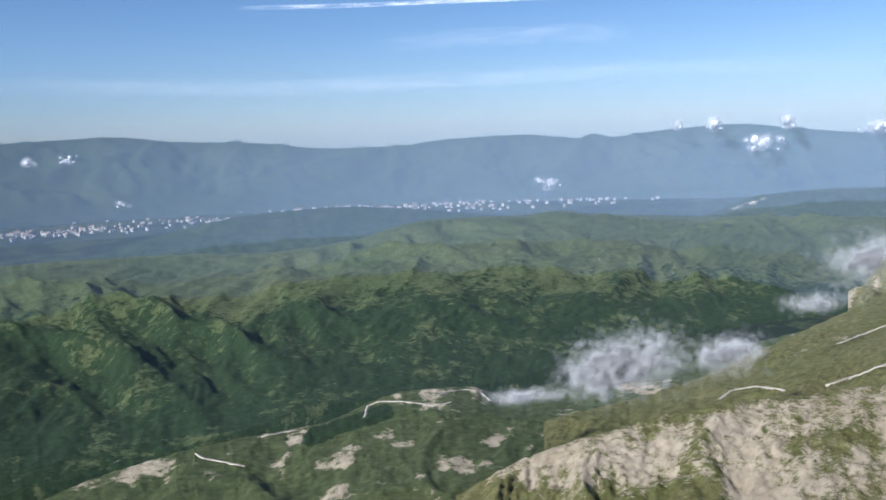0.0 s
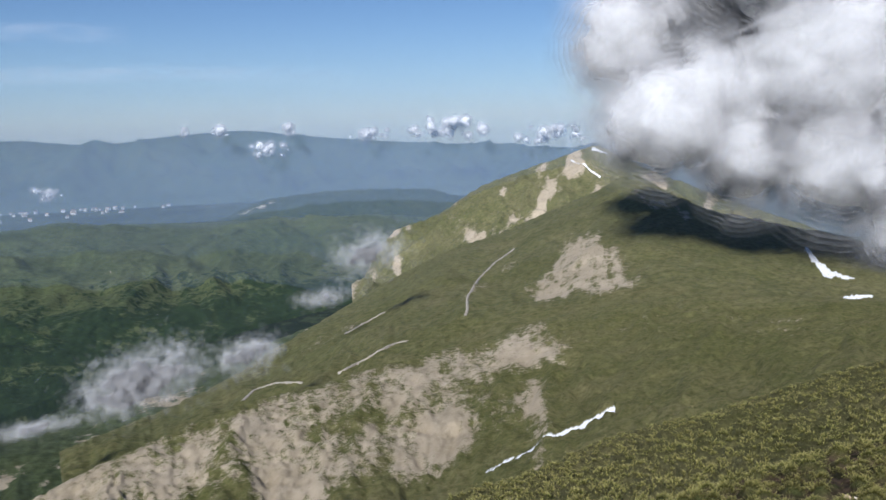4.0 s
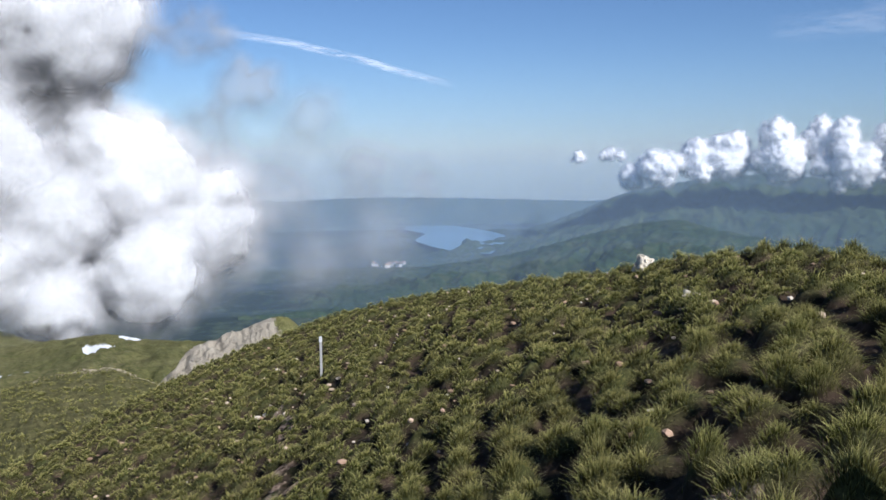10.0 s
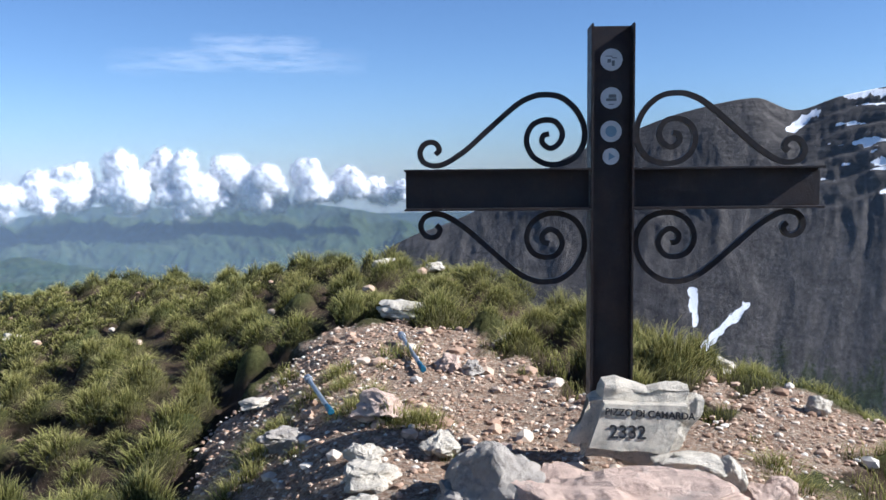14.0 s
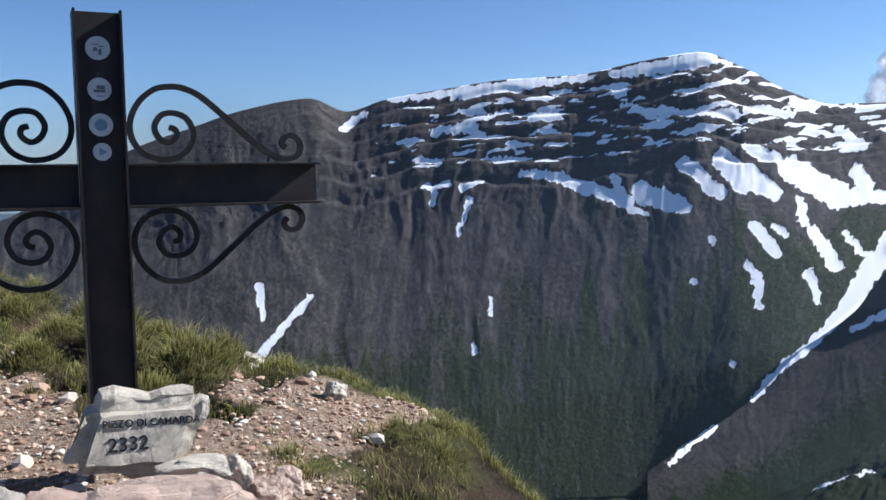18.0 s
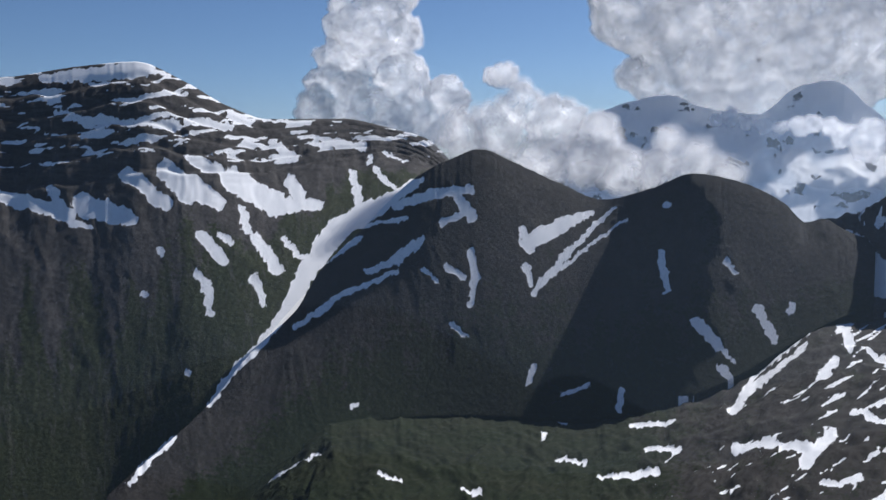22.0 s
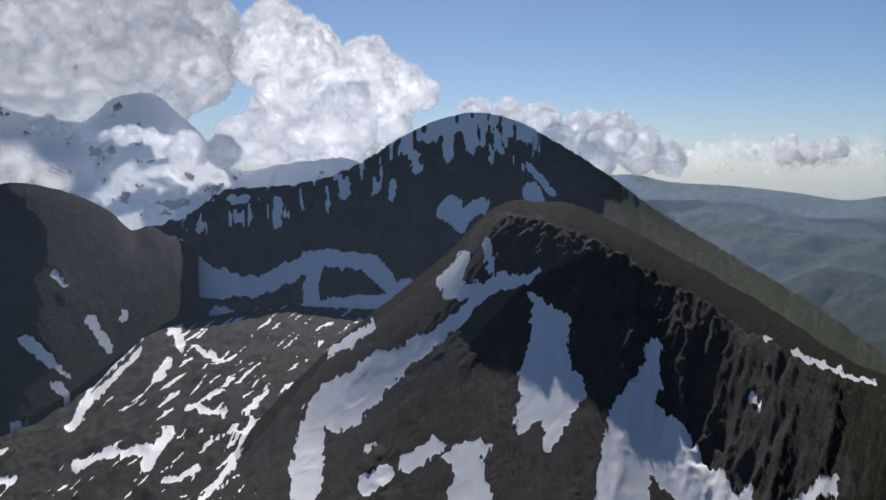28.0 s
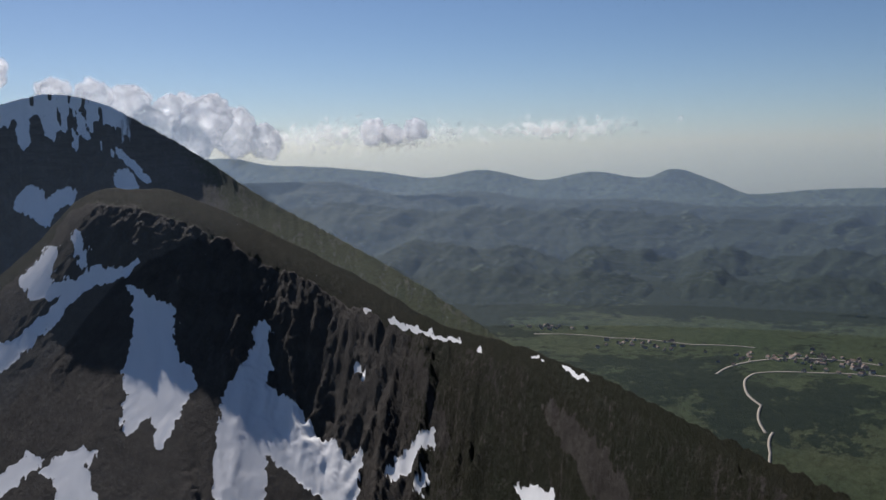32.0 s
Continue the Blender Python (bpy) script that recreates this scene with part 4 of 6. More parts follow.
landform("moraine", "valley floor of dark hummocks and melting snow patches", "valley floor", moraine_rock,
         [(150, -22), (165, -21.3), (174, -20), (183, -16), (190, -16), (197.6, -16.3), (205, -14.7), (208.7, -12.8), (211.5, -10.4), (213.5, -9.5), (215.5, -9.4), (218.6, -9.0), (220.6, -8.7), (223, -8.9), (226.5, -9.0), (232, -9.6)],
         [(150, 800), (183, 870), (190, 950), (205, 1030), (213.5, 1300), (232, 1250)], [(150, 330, -44), (190, 330, -37), (232, 300, -34)], 560, 190,
         front=((0, 0), (0.5, 0.42), (1, 1)), ribs=(9, 60, 2), fine=(2.0, 14), jag=5,
         masks=lambda A, el, u, r, z: {"rock": 0.15 + 0.5 * smooth01(A, 198, 208) + 0.2 * fbm(A / 2, el, 3),
                                       "snow": np.maximum(strokes(A, el, SNOW_FLOOR + SNOW_MORAINE, 0.4, 0.6, thin=0.62), 0.95 * smooth01(fbm((0.82 * A + 0.57 * el) / 2.0, (0.82 * el - 0.57 * A) / 0.30, 5, 0.55) - 0.25 + 0.12 * smooth01(A, 204, 216) + 0.25 * fbm(A / 3, el / 2, 2), 0.0, 0.2) * smooth01(A, 198, 207))})
landform("jagged_ridge", "jagged dark ridge rising to a snow-streaked peak", "mountain", dark_rock,
         [(210, -5), (211.5, -3.95), (213, -3.7), (214.4, -3.45), (215.8, -2.56), (217.3, -1.67), (220.2, -1.5), (222.7, -1.15), (225.6, -.08), (227.1, .82), (228.5, 1.88), (230.6, 2.85), (233.1, 3.36),
          (235.4, 2.88), (237.8, 1.66), (241, -.35), (245, -3.2), (249.3, -5.7), (254.5, -8.85), (260.4, -12.8), (266, -16)],
         [(210, 1500), (222, 1450), (233, 1500), (245, 1300), (260, 850), (266, 700)], [(210, 1350, -9.3), (222, 1270, -9), (235, 1170, -9), (250, 850, -13), (266, 560, -20)], 520, 180,
         front=((0, 0), (0.1, 0.14), (0.5, 0.56), (1, 1)), ribs=(14, 45, 6), fine=(4, 14), jag=3, teeth=(212, 229, 9), rough=lambda A, u, el: 1 - 0.97 * smooth01(A, 236, 240),
         masks=lambda A, el, u, r, z: {"rock": 0.95 - 0.75 * smooth01(A - 5 * u, 238, 243), "snow": np.maximum(strokes(A, el, SNOW_RIDGE + SNOW_PEAK + SNOW_MORAINE, 0.42, 0.9),
                                                          0.95 * smooth01(fbm(A / 0.55, el / 2.6, 4) - 0.12 + 0.35 * smooth01(A, 226, 231) * (1 - smooth01(u, 0.03, 0.12)) - 0.9 * smooth01(u, 0.2, 0.42), 0.0, 0.16) * smooth01(A, 213, 216) * (1 - smooth01(A, 235, 239)))})
cliff_edge = table([(210, -24), (218, -17.6), (224, -11.7), (228, -8.9), (231.5, -6.1), (234, -3.2), (236, -3.1), (238, -3.7), (240.8, -4.9), (244, -6.7), (248, -9.0), (251.5, -11.0), (254, -12.0), (260, -13.6), (266, -15.6), (272, -18.2), (295, -28)])


def under_edge(A, el):
    """1 below the edge where the ridge's turf breaks off into crags."""
    return smooth01(cliff_edge(A) - el + 0.5 * fbm(A / 1.2, el / 1.2, 4, 0.6), 0.0, 0.3)


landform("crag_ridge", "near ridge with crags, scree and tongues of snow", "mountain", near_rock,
         [(210, -31), (214, -23), (218, -17), (222, -13), (224.2, -11.1), (227.9, -8.25), (231.5, -5.4), (234.1, -2.83), (235.5, -2.28), (238.6, -2.35), (241, -3.2), (244.2, -4.8), (251.2, -8.6), (256.5, -11.7),
          (260.4, -12.75), (265.8, -14.6), (268.7, -15.9), (270.2, -16.5), (273, -17.7), (281.3, -20.9), (295, -27)],
         [(210, 460), (214, 590), (218, 700), (235, 650), (245, 550), (255, 370), (265, 230), (270, 170), (281, 98), (295, 60)],
         [(210, 330, -42), (214, 370, -34), (218, 400, -28), (224, 415, -28), (230, 392, -28), (240, 347, -28), (246, 350, -29), (255, 268, -32), (262, 194, -35), (270, 120, -38), (281, 70, -42), (295, 42, -46)], 700, 210,
         front=((0, 0), (0.1, 0.09), (0.4, 0.48), (1, 1)), ribs=(9, 24, 4), fine=(2.4, 6), jag=1.4,
         rough=lambda A, u, el: 0.16 + 1.1 * under_edge(A, el) * (1 - smooth01(A, 255, 260)) * smooth01(A + 0.75 * (el + 8), 236, 239) + 0.4 * smooth01(A, 252, 258) * smooth01(u, 0.06, 0.14) + 0.3 * smooth01(fbm(A / 4, u * 3, 3), 0.05, 0.3) * smooth01(u, 0.2, 0.3),
         masks=lambda A, el, u, r, z: {"rock": 0.05 + 0.85 * under_edge(A, el) * (1 - 0.62 * smooth01(A, 251, 256)) + 0.35 * strokes(A, el, [(263, -17, 267, -22, 0.5, 1.2), (254, -14, 256, -19, 0.3, 0.5)], 0.8, 1.0),
                                       "snow": strokes(A, el, SNOW_TONGUES + SNOW_SHEETS + SNOW_LOW, 0.8, 1.2, thin=0.84)})
landform("snow_range", "hazy snow-covered high mountains far off", "mountain range", dark_rock,
         [(192, -2), (196, 1), (199.8, 3.1), (203.6, 3.9), (205.6, 3.1), (209, 2.6), (211, 4.1), (212.8, 4.4), (215.2, 2.6), (218.4, -.3), (221, .1), (224.5, .47), (226.3, -.05), (235, -2)],
         [(192, 3600), (216, 3600), (220, 3000), (235, 3000)], [(192, 2300, -5), (235, 2300, -5)], 400, 140, ribs=(45, 260, 4), fine=(14, 60), jag=8,
         masks=lambda A, el, u, r, z: {"rock": 0.9 + 0 * u, "snow": smooth01(fbm(A / 1.3, el / .9, 4, .55) + .38 - u * .2, -.3, .35)})
# the valley with the village ---------------------------------------------
landform("misty_hills", "misty blue-green hills across the valley", "hills", shaded_valley_green,
         [(236, -1), (242.7, -.6), (245.4, -1.1), (248.2, -1.25), (252.5, -1.7), (255.4, -2.1), (258.7, -1.65), (262.6, -2.35), (265.8, -1.87), (269, -2.3), (270.7, -1.75), (273.1, -2.47), (275.4, -3.35),
          (279.2, -3.05), (282.7, -2.95), (300, -2.8), (320, -1.6)], [(236, 4700), (320, 4700)], [(236, 4000, -5), (320, 4000, -5)], 560, 90, ribs=(25, 260, 2), fine=(7, 70), jag=5,
         masks=lambda A, el, u, r, z: {"woods": .4 + .4 * fbm(A / 2, el, 3)})
# extra dense dark woods carry the cloud shade on these hills
landform("valley_hills", "rolling green hills above the valley village", "hills", shaded_valley_green,
         [(236, -2), (243, -2.2), (249, -2.2), (254, -3.2), (258, -3), (263, -3.6), (268, -3.6), (274, -4.1), (284, -4), (300, -4)], [(236, 3700), (300, 3700)], [(236, 1900, -10.75), (300, 1900, -10.75)], 360, 120,
         front=((0, 0), (0.5, 0.72), (1, 1)), ribs=(60, 420, 2), fine=(10, 90), jag=5, masks=lambda A, el, u, r, z: {"woods": .75 + .45 * fbm(A / 2.2, el / .8, 4)})


# ================================================================ the summit
def part(name, me, mat, parent, label="", at=None):
    """Links a mesh as one part under a thing or a part."""
    if mat:
        me.materials.clear()
        me.materials.append(mat)
    ob = new(name, me)
    ob.parent = parent
    if at is not None:
        ob.matrix_basis = at
    return tagged(ob, label)


def from_bm(name, bm):
    me = bpy.data.meshes.new(name)
    bm.to_mesh(me)
    bm.free()
    return me


def box_mesh(name, sx, sy, sz, bevel=0.002, at=(0, 0, 0)):
    bm = bmesh.new()
    bmesh.ops.create_cube(bm, size=1, matrix=Matrix.Translation(at) @ Matrix.Diagonal((sx, sy, sz, 1)))
    if bevel:
        bmesh.ops.bevel(bm, geom=bm.edges[:], offset=bevel, segments=2, affect="EDGES")
    return from_bm(name, bm)


def bar_mesh(name, points, width, depth, steps=6):
    """A bent flat bar along a smooth line through the points, in the x-z plane."""
    P = np.array(points, float)
    Q = np.vstack([2 * P[0] - P[1], P, 2 * P[-1] - P[-2]])
    line = []
    for i in range(1, len(Q) - 2):
        for t in np.linspace(0, 1, steps, endpoint=False):
            a, b, c, d = Q[i - 1], Q[i], Q[i + 1], Q[i + 2]
            line.append(0.5 * (2 * b + (c - a) * t + (2 * a - 5 * b + 4 * c - d) * t**2 + (3 * b - a - 3 * c + d) * t**3))
    line.append(P[-1])
    L = np.array(line)
    T = np.gradient(L, axis=0)
    T /= np.linalg.norm(T, axis=1)[:, None]
    N = np.stack([-T[:, 1], T[:, 0]], 1)
    ring = []
    for a, b in ((-1, -1), (1, -1), (1, 1), (-1, 1)):
        p = L + N * a * width / 2
        ring.append(np.stack([p[:, 0], np.full(len(L), b * depth / 2), p[:, 1]], 1))
    V = np.stack(ring, 1).reshape(-1, 3)
    F = []
    for i in range(len(L) - 1):
        for k in range(4):
            F.append((4 * i + k, 4 * i + (k + 1) % 4, 4 * i + 4 + (k + 1) % 4, 4 * i + 4 + k))
    F += [(3, 2, 1, 0), tuple(4 * (len(L) - 1) + k for k in range(4))]
    return tri_mesh(name, V, np.array(F))


n = Nodes("dark_painted_steel")
rustc = n.mix(n.ramp(n.noise(9, 8, 0.7), (0.45, 0.0), (0.75, 1.0)), (0.022, 0.018, 0.019), (0.05, 0.032, 0.026))
rustc = n.mix(n.ramp(n.noise(60, 6, 0.7, stretch=(1, 1, 0.15)), (0.6, 0.0), (0.8, 0.6)), rustc, (0.09, 0.06, 0.045))
n.surface(rustc, n.ramp(n.noise(25, 6), (0.3, 0.42), (0.7, 0.7)), n.noise(120, 6, 0.7), 0.25, 0.004, metallic=0.25, spec=0.4)
steel = n.mat
n = Nodes("wrought_bar")
n.surface(n.mix(n.ramp(n.noise(40, 6), (0.4, 0.0), (0.7, 1.0)), (0.014, 0.013, 0.015), (0.035, 0.026, 0.022)), 0.55, n.noise(150, 4), 0.2, 0.003, metallic=0.3, spec=0.4)
wrought = n.mat


def plain(name, color, rough=0.7, vary=0.15, size=30, metallic=0.0, bump=0.2):
    n = Nodes(name)
    dark = tuple(c * (1 - vary) for c in color)
    n.surface(n.mix(n.ramp(n.noise(size, 6, 0.65), (0.35, 0.0), (0.7, 1.0)), color, dark), rough, n.noise(size * 4, 6), bump, 0.005, metallic=metallic, spec=0.3)
    return n.mat


def stone_material(name, light, mid, dark, stain=None):
    n = Nodes(name)
    co = n.add("ShaderNodeTexCoord").outputs["Object"]
    c = n.mix(n.ramp(n.noise(3.5, 10, 0.7, co), (0.3, 0.0), (0.65, 1.0)), mid, light)
    c = n.mix(n.ramp(n.noise(16, 10, 0.75, co), (0.5, 0.0), (0.68, 0.8)), c, dark)
    if stain:
        c = n.mix(n.ramp(n.noise(5, 8, 0.7, co, distort=0.6), (0.52, 0.0), (0.66, 0.85)), c, stain)
    h = n.mix(0.6, n.noise(9, 12, 0.75, co), n.noise(45, 8, 0.8, co))
    n.surface(c, 0.9, h, 0.9, 0.035, spec=0.2)
    return n.mat


chalk = stone_material("pale_limestone", (0.74, 0.66, 0.53), (0.56, 0.49, 0.38), (0.26, 0.23, 0.19), (0.24, 0.23, 0.19))
pink = stone_material("pinkish_limestone", (0.72, 0.54, 0.42), (0.56, 0.40, 0.31), (0.30, 0.21, 0.17), (0.46, 0.38, 0.32))
greystone = stone_material("grey_limestone", (0.50, 0.44, 0.37), (0.34, 0.30, 0.25), (0.17, 0.15, 0.13))


def rock_mesh(name, size, seed, sub=3, rough=0.16, flat=0.75):
    """A broken stone: a ball cut by random planes, then roughened."""
    rng = np.random.RandomState(seed)
    bm = bmesh.new()
    bmesh.ops.create_icosphere(bm, subdivisions=sub, radius=1)
    V = np.array([v.co for v in bm.verts])
    for _ in range(11):
        d = rng.normal(size=3)
        d /= np.linalg.norm(d)
        k = rng.uniform(flat - 0.12, flat + 0.12)
        h = V @ d
        V = V - np.clip(h - k, 0, None)[:, None] * d
    off = rng.uniform(0, 50, 3)
    nrm = V / np.linalg.norm(V, axis=1)[:, None]
    disp = [noise.fractal(Vector(v * 1.7 + off), 0.9, 2.1, 5) for v in V]
    V = V + nrm * (rough * np.array(disp))[:, None]
    V = V * (np.array(size) / 2)
    for v, c in zip(bm.verts, V):
        v.co = c
    me = from_bm(name, bm)
    me.polygons.foreach_set("use_smooth", np.full(len(me.polygons), False))
    return me


def ground_at(x, y):
    return float(knoll(x, y, False))


# the cross ----------------------------------------------------------------
CROSS = Vector((2.489, -2.666, 0))
ARM = Vector((-0.643, -0.766, 0))
turn = math.atan2(ARM.y, ARM.x)
cross = new("summit_cross")
cross.matrix_basis = Matrix.Translation((CROSS.x, CROSS.y, 0.60)) @ Matrix.Rotation(turn, 4, "Z") @ Matrix.Rotation(radians(0.6), 4, "Y")
tagged(cross, "dark steel beam summit cross with wrought scrolls and stickers", "cross")
TOP, A0, A1, HALF, W, D = 1.44, 0.808, 0.953, 0.72, 0.148, 0.13
part("post_web", box_mesh("post_web", W - 0.016, 0.008, TOP), steel, cross, at=Matrix.Translation((0, -0.01, TOP / 2)))
for s in (-1, 1):
    part("post_flange", box_mesh("post_flange", 0.008, D, TOP + 0.006), steel, cross, at=Matrix.Translation((s * (W / 2 - 0.004), 0, TOP / 2)))
    length = HALF - W / 2 - 0.002
    arm = part("arm_web", box_mesh("arm_web", length, 0.008, A1 - A0 - 0.016), steel, cross, at=Matrix.Translation((s * (HALF - length / 2), -0.012, (A0 + A1) / 2)))
    for z in (A0 + 0.004, A1 - 0.004):
        part("arm_flange", box_mesh("arm_flange", length + 0.004, D, 0.008), steel, cross, at=Matrix.Translation((s * (HALF - length / 2), 0, z)))
SCROLL = [(122, 385), (132, 374), (125, 358), (108, 353), (90, 362), (82, 383), (92, 405), (118, 414), (150, 407), (200, 375), (260, 322), (330, 262), (372, 240), (405, 235), (445, 242), (482, 272),
          (504, 315), (504, 358), (482, 395), (445, 412), (405, 411), (372, 390), (357, 352), (370, 315), (400, 300), (432, 305), (449, 333), (440, 360), (418, 372), (398, 358), (400, 340), (415, 335)]
for sx in (-1, 1):
    for up in (-1, 1):
        pts = [(-sx * (x / 1.49 - 384) / 492, (A1 + 0.003 + (421 - y) / 1.49 / 492) if up > 0 else (A0 - 0.003 - (421 - y) / 1.49 / 492)) for x, y in SCROLL]
        part("scroll", bar_mesh("scroll", pts, 0.019, 0.02), wrought, cross, "curled wrought-iron bar")
white_vinyl, grey_ink, blue_ink = plain("sticker_white", (0.62, 0.63, 0.64), 0.4), plain("sticker_grey", (0.16, 0.17, 0.18), 0.5), plain("sticker_blue", (0.22, 0.33, 0.42), 0.5)
for k, (z, rad) in enumerate(((1.325, 0.038), (1.194, 0.037), (1.079, 0.037), (0.992, 0.029))):
    bm = bmesh.new()
    bmesh.ops.create_cone(bm, cap_ends=True, segments=40, radius1=rad, radius2=rad, depth=0.002, matrix=Matrix.Rotation(radians(90), 4, "X"))
    st = part("sticker", from_bm("sticker", bm), white_vinyl, cross, "round white club sticker with a small emblem", at=Matrix.Translation((0, -0.0155, z)))
    bm = bmesh.new()
    if k == 0:
        for x, zz_, w, h in ((-0.008, 0.012, 0.022, 0.003), (0.010, 0.006, 0.018, 0.003), (0.006, -0.012, 0.010, 0.018), (-0.008, -0.004, 0.012, 0.012)):
            bmesh.ops.create_cube(bm, size=1, matrix=Matrix.Translation((x, 0, zz_)) @ Matrix.Diagonal((w, 0.001, h, 1)))
    elif k == 1:
        for x, zz_, w, h in ((0.004, 0.006, 0.026, 0.012), (0.0, -0.006, 0.036, 0.009), (0.0, -0.022, 0.018, 0.003)):
            bmesh.ops.create_cube(bm, size=1, matrix=Matrix.Translation((x, 0, zz_)) @ Matrix.Diagonal((w, 0.001, h, 1)))
    else:
        bmesh.ops.create_cone(bm, cap_ends=True, segments=3 if k == 3 else 9, radius1=rad * 0.55, radius2=rad * 0.5, depth=0.001, matrix=Matrix.Rotation(radians(90), 4, "X") @ Matrix.Rotation(0.5, 4, "Z"))
    part("emblem", from_bm("emblem", bm), (grey_ink, grey_ink, blue_ink, blue_ink)[k], st, at=Matrix.Translation((0, -0.0016, 0)))

# stones under the cross ------------------------------------------------------
toward = Vector((-CROSS.x, -CROSS.y, 0)).normalized()        # from the cross to the trodden place
side = Vector((toward.y, -toward.x, 0)) * -1                 # to the right as one stands there


def boulder(name, label, right, near, base, size, seed, mat, lean=0.0, spin=0.0, rough=0.16, flat=0.75):
    p = CROSS + side * right + toward * near
    ob = new(name, rock_mesh(name, size, seed, 5, rough, flat))
    ob.data.materials.append(mat)
    ob.matrix_basis = Matrix.Translation((p.x, p.y, base + size[2] / 2)) @ Matrix.Rotation(math.atan2(side.y, side.x) + spin, 4, "Z") @ Matrix.Rotation(lean, 4, "Y")
    return tagged(ob, label, "stone")


def summit_stone():
    """The lettered stone: a block with a flat front, its upper edge sloping."""
    bm = bmesh.new()
    bmesh.ops.create_cube(bm, size=1)
    for v in bm.verts:
        x, y, z = v.co
        v.co.x *= 0.40 if z < 0 else 0.43
        v.co.y *= 0.22 if z < 0 else 0.15
        v.co.z *= 0.24
        if z > 0:
            v.co.x += 0.10 if x < 0 else 0.035
            v.co.z += -0.012 if x > 0 else 0.008
        else:
            v.co.x += 0.0 if x < 0 else -0.055
            v.co.z += 0.02 if x < 0 else -0.01
    bmesh.ops.bevel(bm, geom=bm.edges[:], offset=0.045, segments=2, affect="EDGES")
    bmesh.ops.subdivide_edges(bm, edges=bm.edges[:], cuts=7, use_grid_fill=True)
    bm.normal_update()
    for v in bm.verts:
        away = min(1.0, max(0.0, (v.co.y + 0.075) / 0.06, (abs(v.co.z) - 0.06) / 0.05, (abs(v.co.x - 0.01) - 0.17) / 0.04))
        d = 0.055 * noise.noise(v.co * 7 + Vector((1.3, 4, 2))) + 0.026 * noise.fractal(v.co * 9 + Vector((3, 7, 1)), 0.9, 2.1, 5)
        v.co += v.normal * d * (0.05 + 0.95 * away)
    return from_bm("lettered_stone", bm)


sp = CROSS + side * 0.055 + toward * 0.24
lettered = new("lettered_stone", summit_stone())
lettered.data.materials.append(chalk)
lettered.matrix_basis = Matrix.Translation((sp.x, sp.y, 0.715)) @ Matrix.Rotation(turn, 4, "Z")
tagged(lettered, "pale lichened stone painted with the summit's name and height", "stone")
ink = plain("black_paint", (0.02, 0.02, 0.022), 0.8)


def writing(words, size, x, z, depth, tilt):
    cu = bpy.data.curves.new("writing", "FONT")
    cu.body, cu.size, cu.extrude, cu.align_x, cu.offset = words, size, 0.0012, "CENTER", 0.0006
    tmp = bpy.data.objects.new("writing", cu)
    scene.collection.objects.link(tmp)
    me = bpy.data.meshes.new_from_object(tmp.evaluated_get(bpy.context.evaluated_depsgraph_get()))
    bpy.data.objects.remove(tmp)
    m = Matrix.Translation((x, -depth, z)) @ Matrix.Rotation(radians(tilt), 4, "Y") @ Matrix.Rotation(radians(82), 4, "X")
    return part("lettering", me, ink, lettered, "black hand-painted lettering", at=m)


writing("PIZZO DI CAMARDA", 0.031, 0.060, 0.036, 0.0893, 4)
writing("2332", 0.06, -0.012, -0.030, 0.0990, 2)

boulder("pink_boulder", "large pinkish boulder at the foot of the cross", 0.04, 0.56, 0.135, (1.0, 0.52, 0.60), 21, pink, 0.06, 0.0, 0.20, 0.66)
boulder("grey_boulder", "grey boulder leaning on the pink one", -0.35, 0.50, 0.22, (0.44, 0.42, 0.48), 33, greystone, -0.2, 0.4)
boulder("pale_slab", "flat pale stone wedged under the lettered stone", 0.24, 0.36, 0.56, (0.26, 0.2, 0.10), 44, chalk, 0.1, 0.2)
boulder("pale_slab", "flat pale stone wedged under the lettered stone", 0.37, 0.36, 0.48, (0.10, 0.16, 0.16), 45, chalk, -0.2, 0.3)
boulder("pink_stone", "small pinkish stone beside the boulder", 0.46, 0.42, 0.46, (0.16, 0.16, 0.12), 46, pink)
boulder("pink_stone", "small pinkish stone beside the boulder", 0.53, 0.36, 0.48, (0.12, 0.12, 0.10), 47, pink, 0.3)
boulder("grey_stone", "grey stone half sunk in gravel", 0.56, 0.62, 0.36, (0.2, 0.2, 0.14), 48, greystone)
boulder("pale_stone", "white stone half sunk in gravel", 0.46, 0.78, 0.30, (0.34, 0.2, 0.12), 49, chalk)

SETS = [(5.03, -3.53, 0.6, 0.34, 0.12, 1), (3.80, -2.97, 0.17, 0.14, 0.10, 0), (3.70, -3.02, 0.12, 0.12, 0.08, 0), (2.87, -2.18, 0.17, 0.15, 0.12, 1),
        (2.70, -2.25, 0.22, 0.18, 0.14, 0), (2.80, -1.85, 0.2, 0.2, 0.12, 1), (3.0, -1.95, 0.14, 0.12, 0.1, 1), (2.41, -3.94, 0.13, 0.12, 0.10, 1), (3.3, -4.3, 0.16, 0.14, 0.10, 0)]
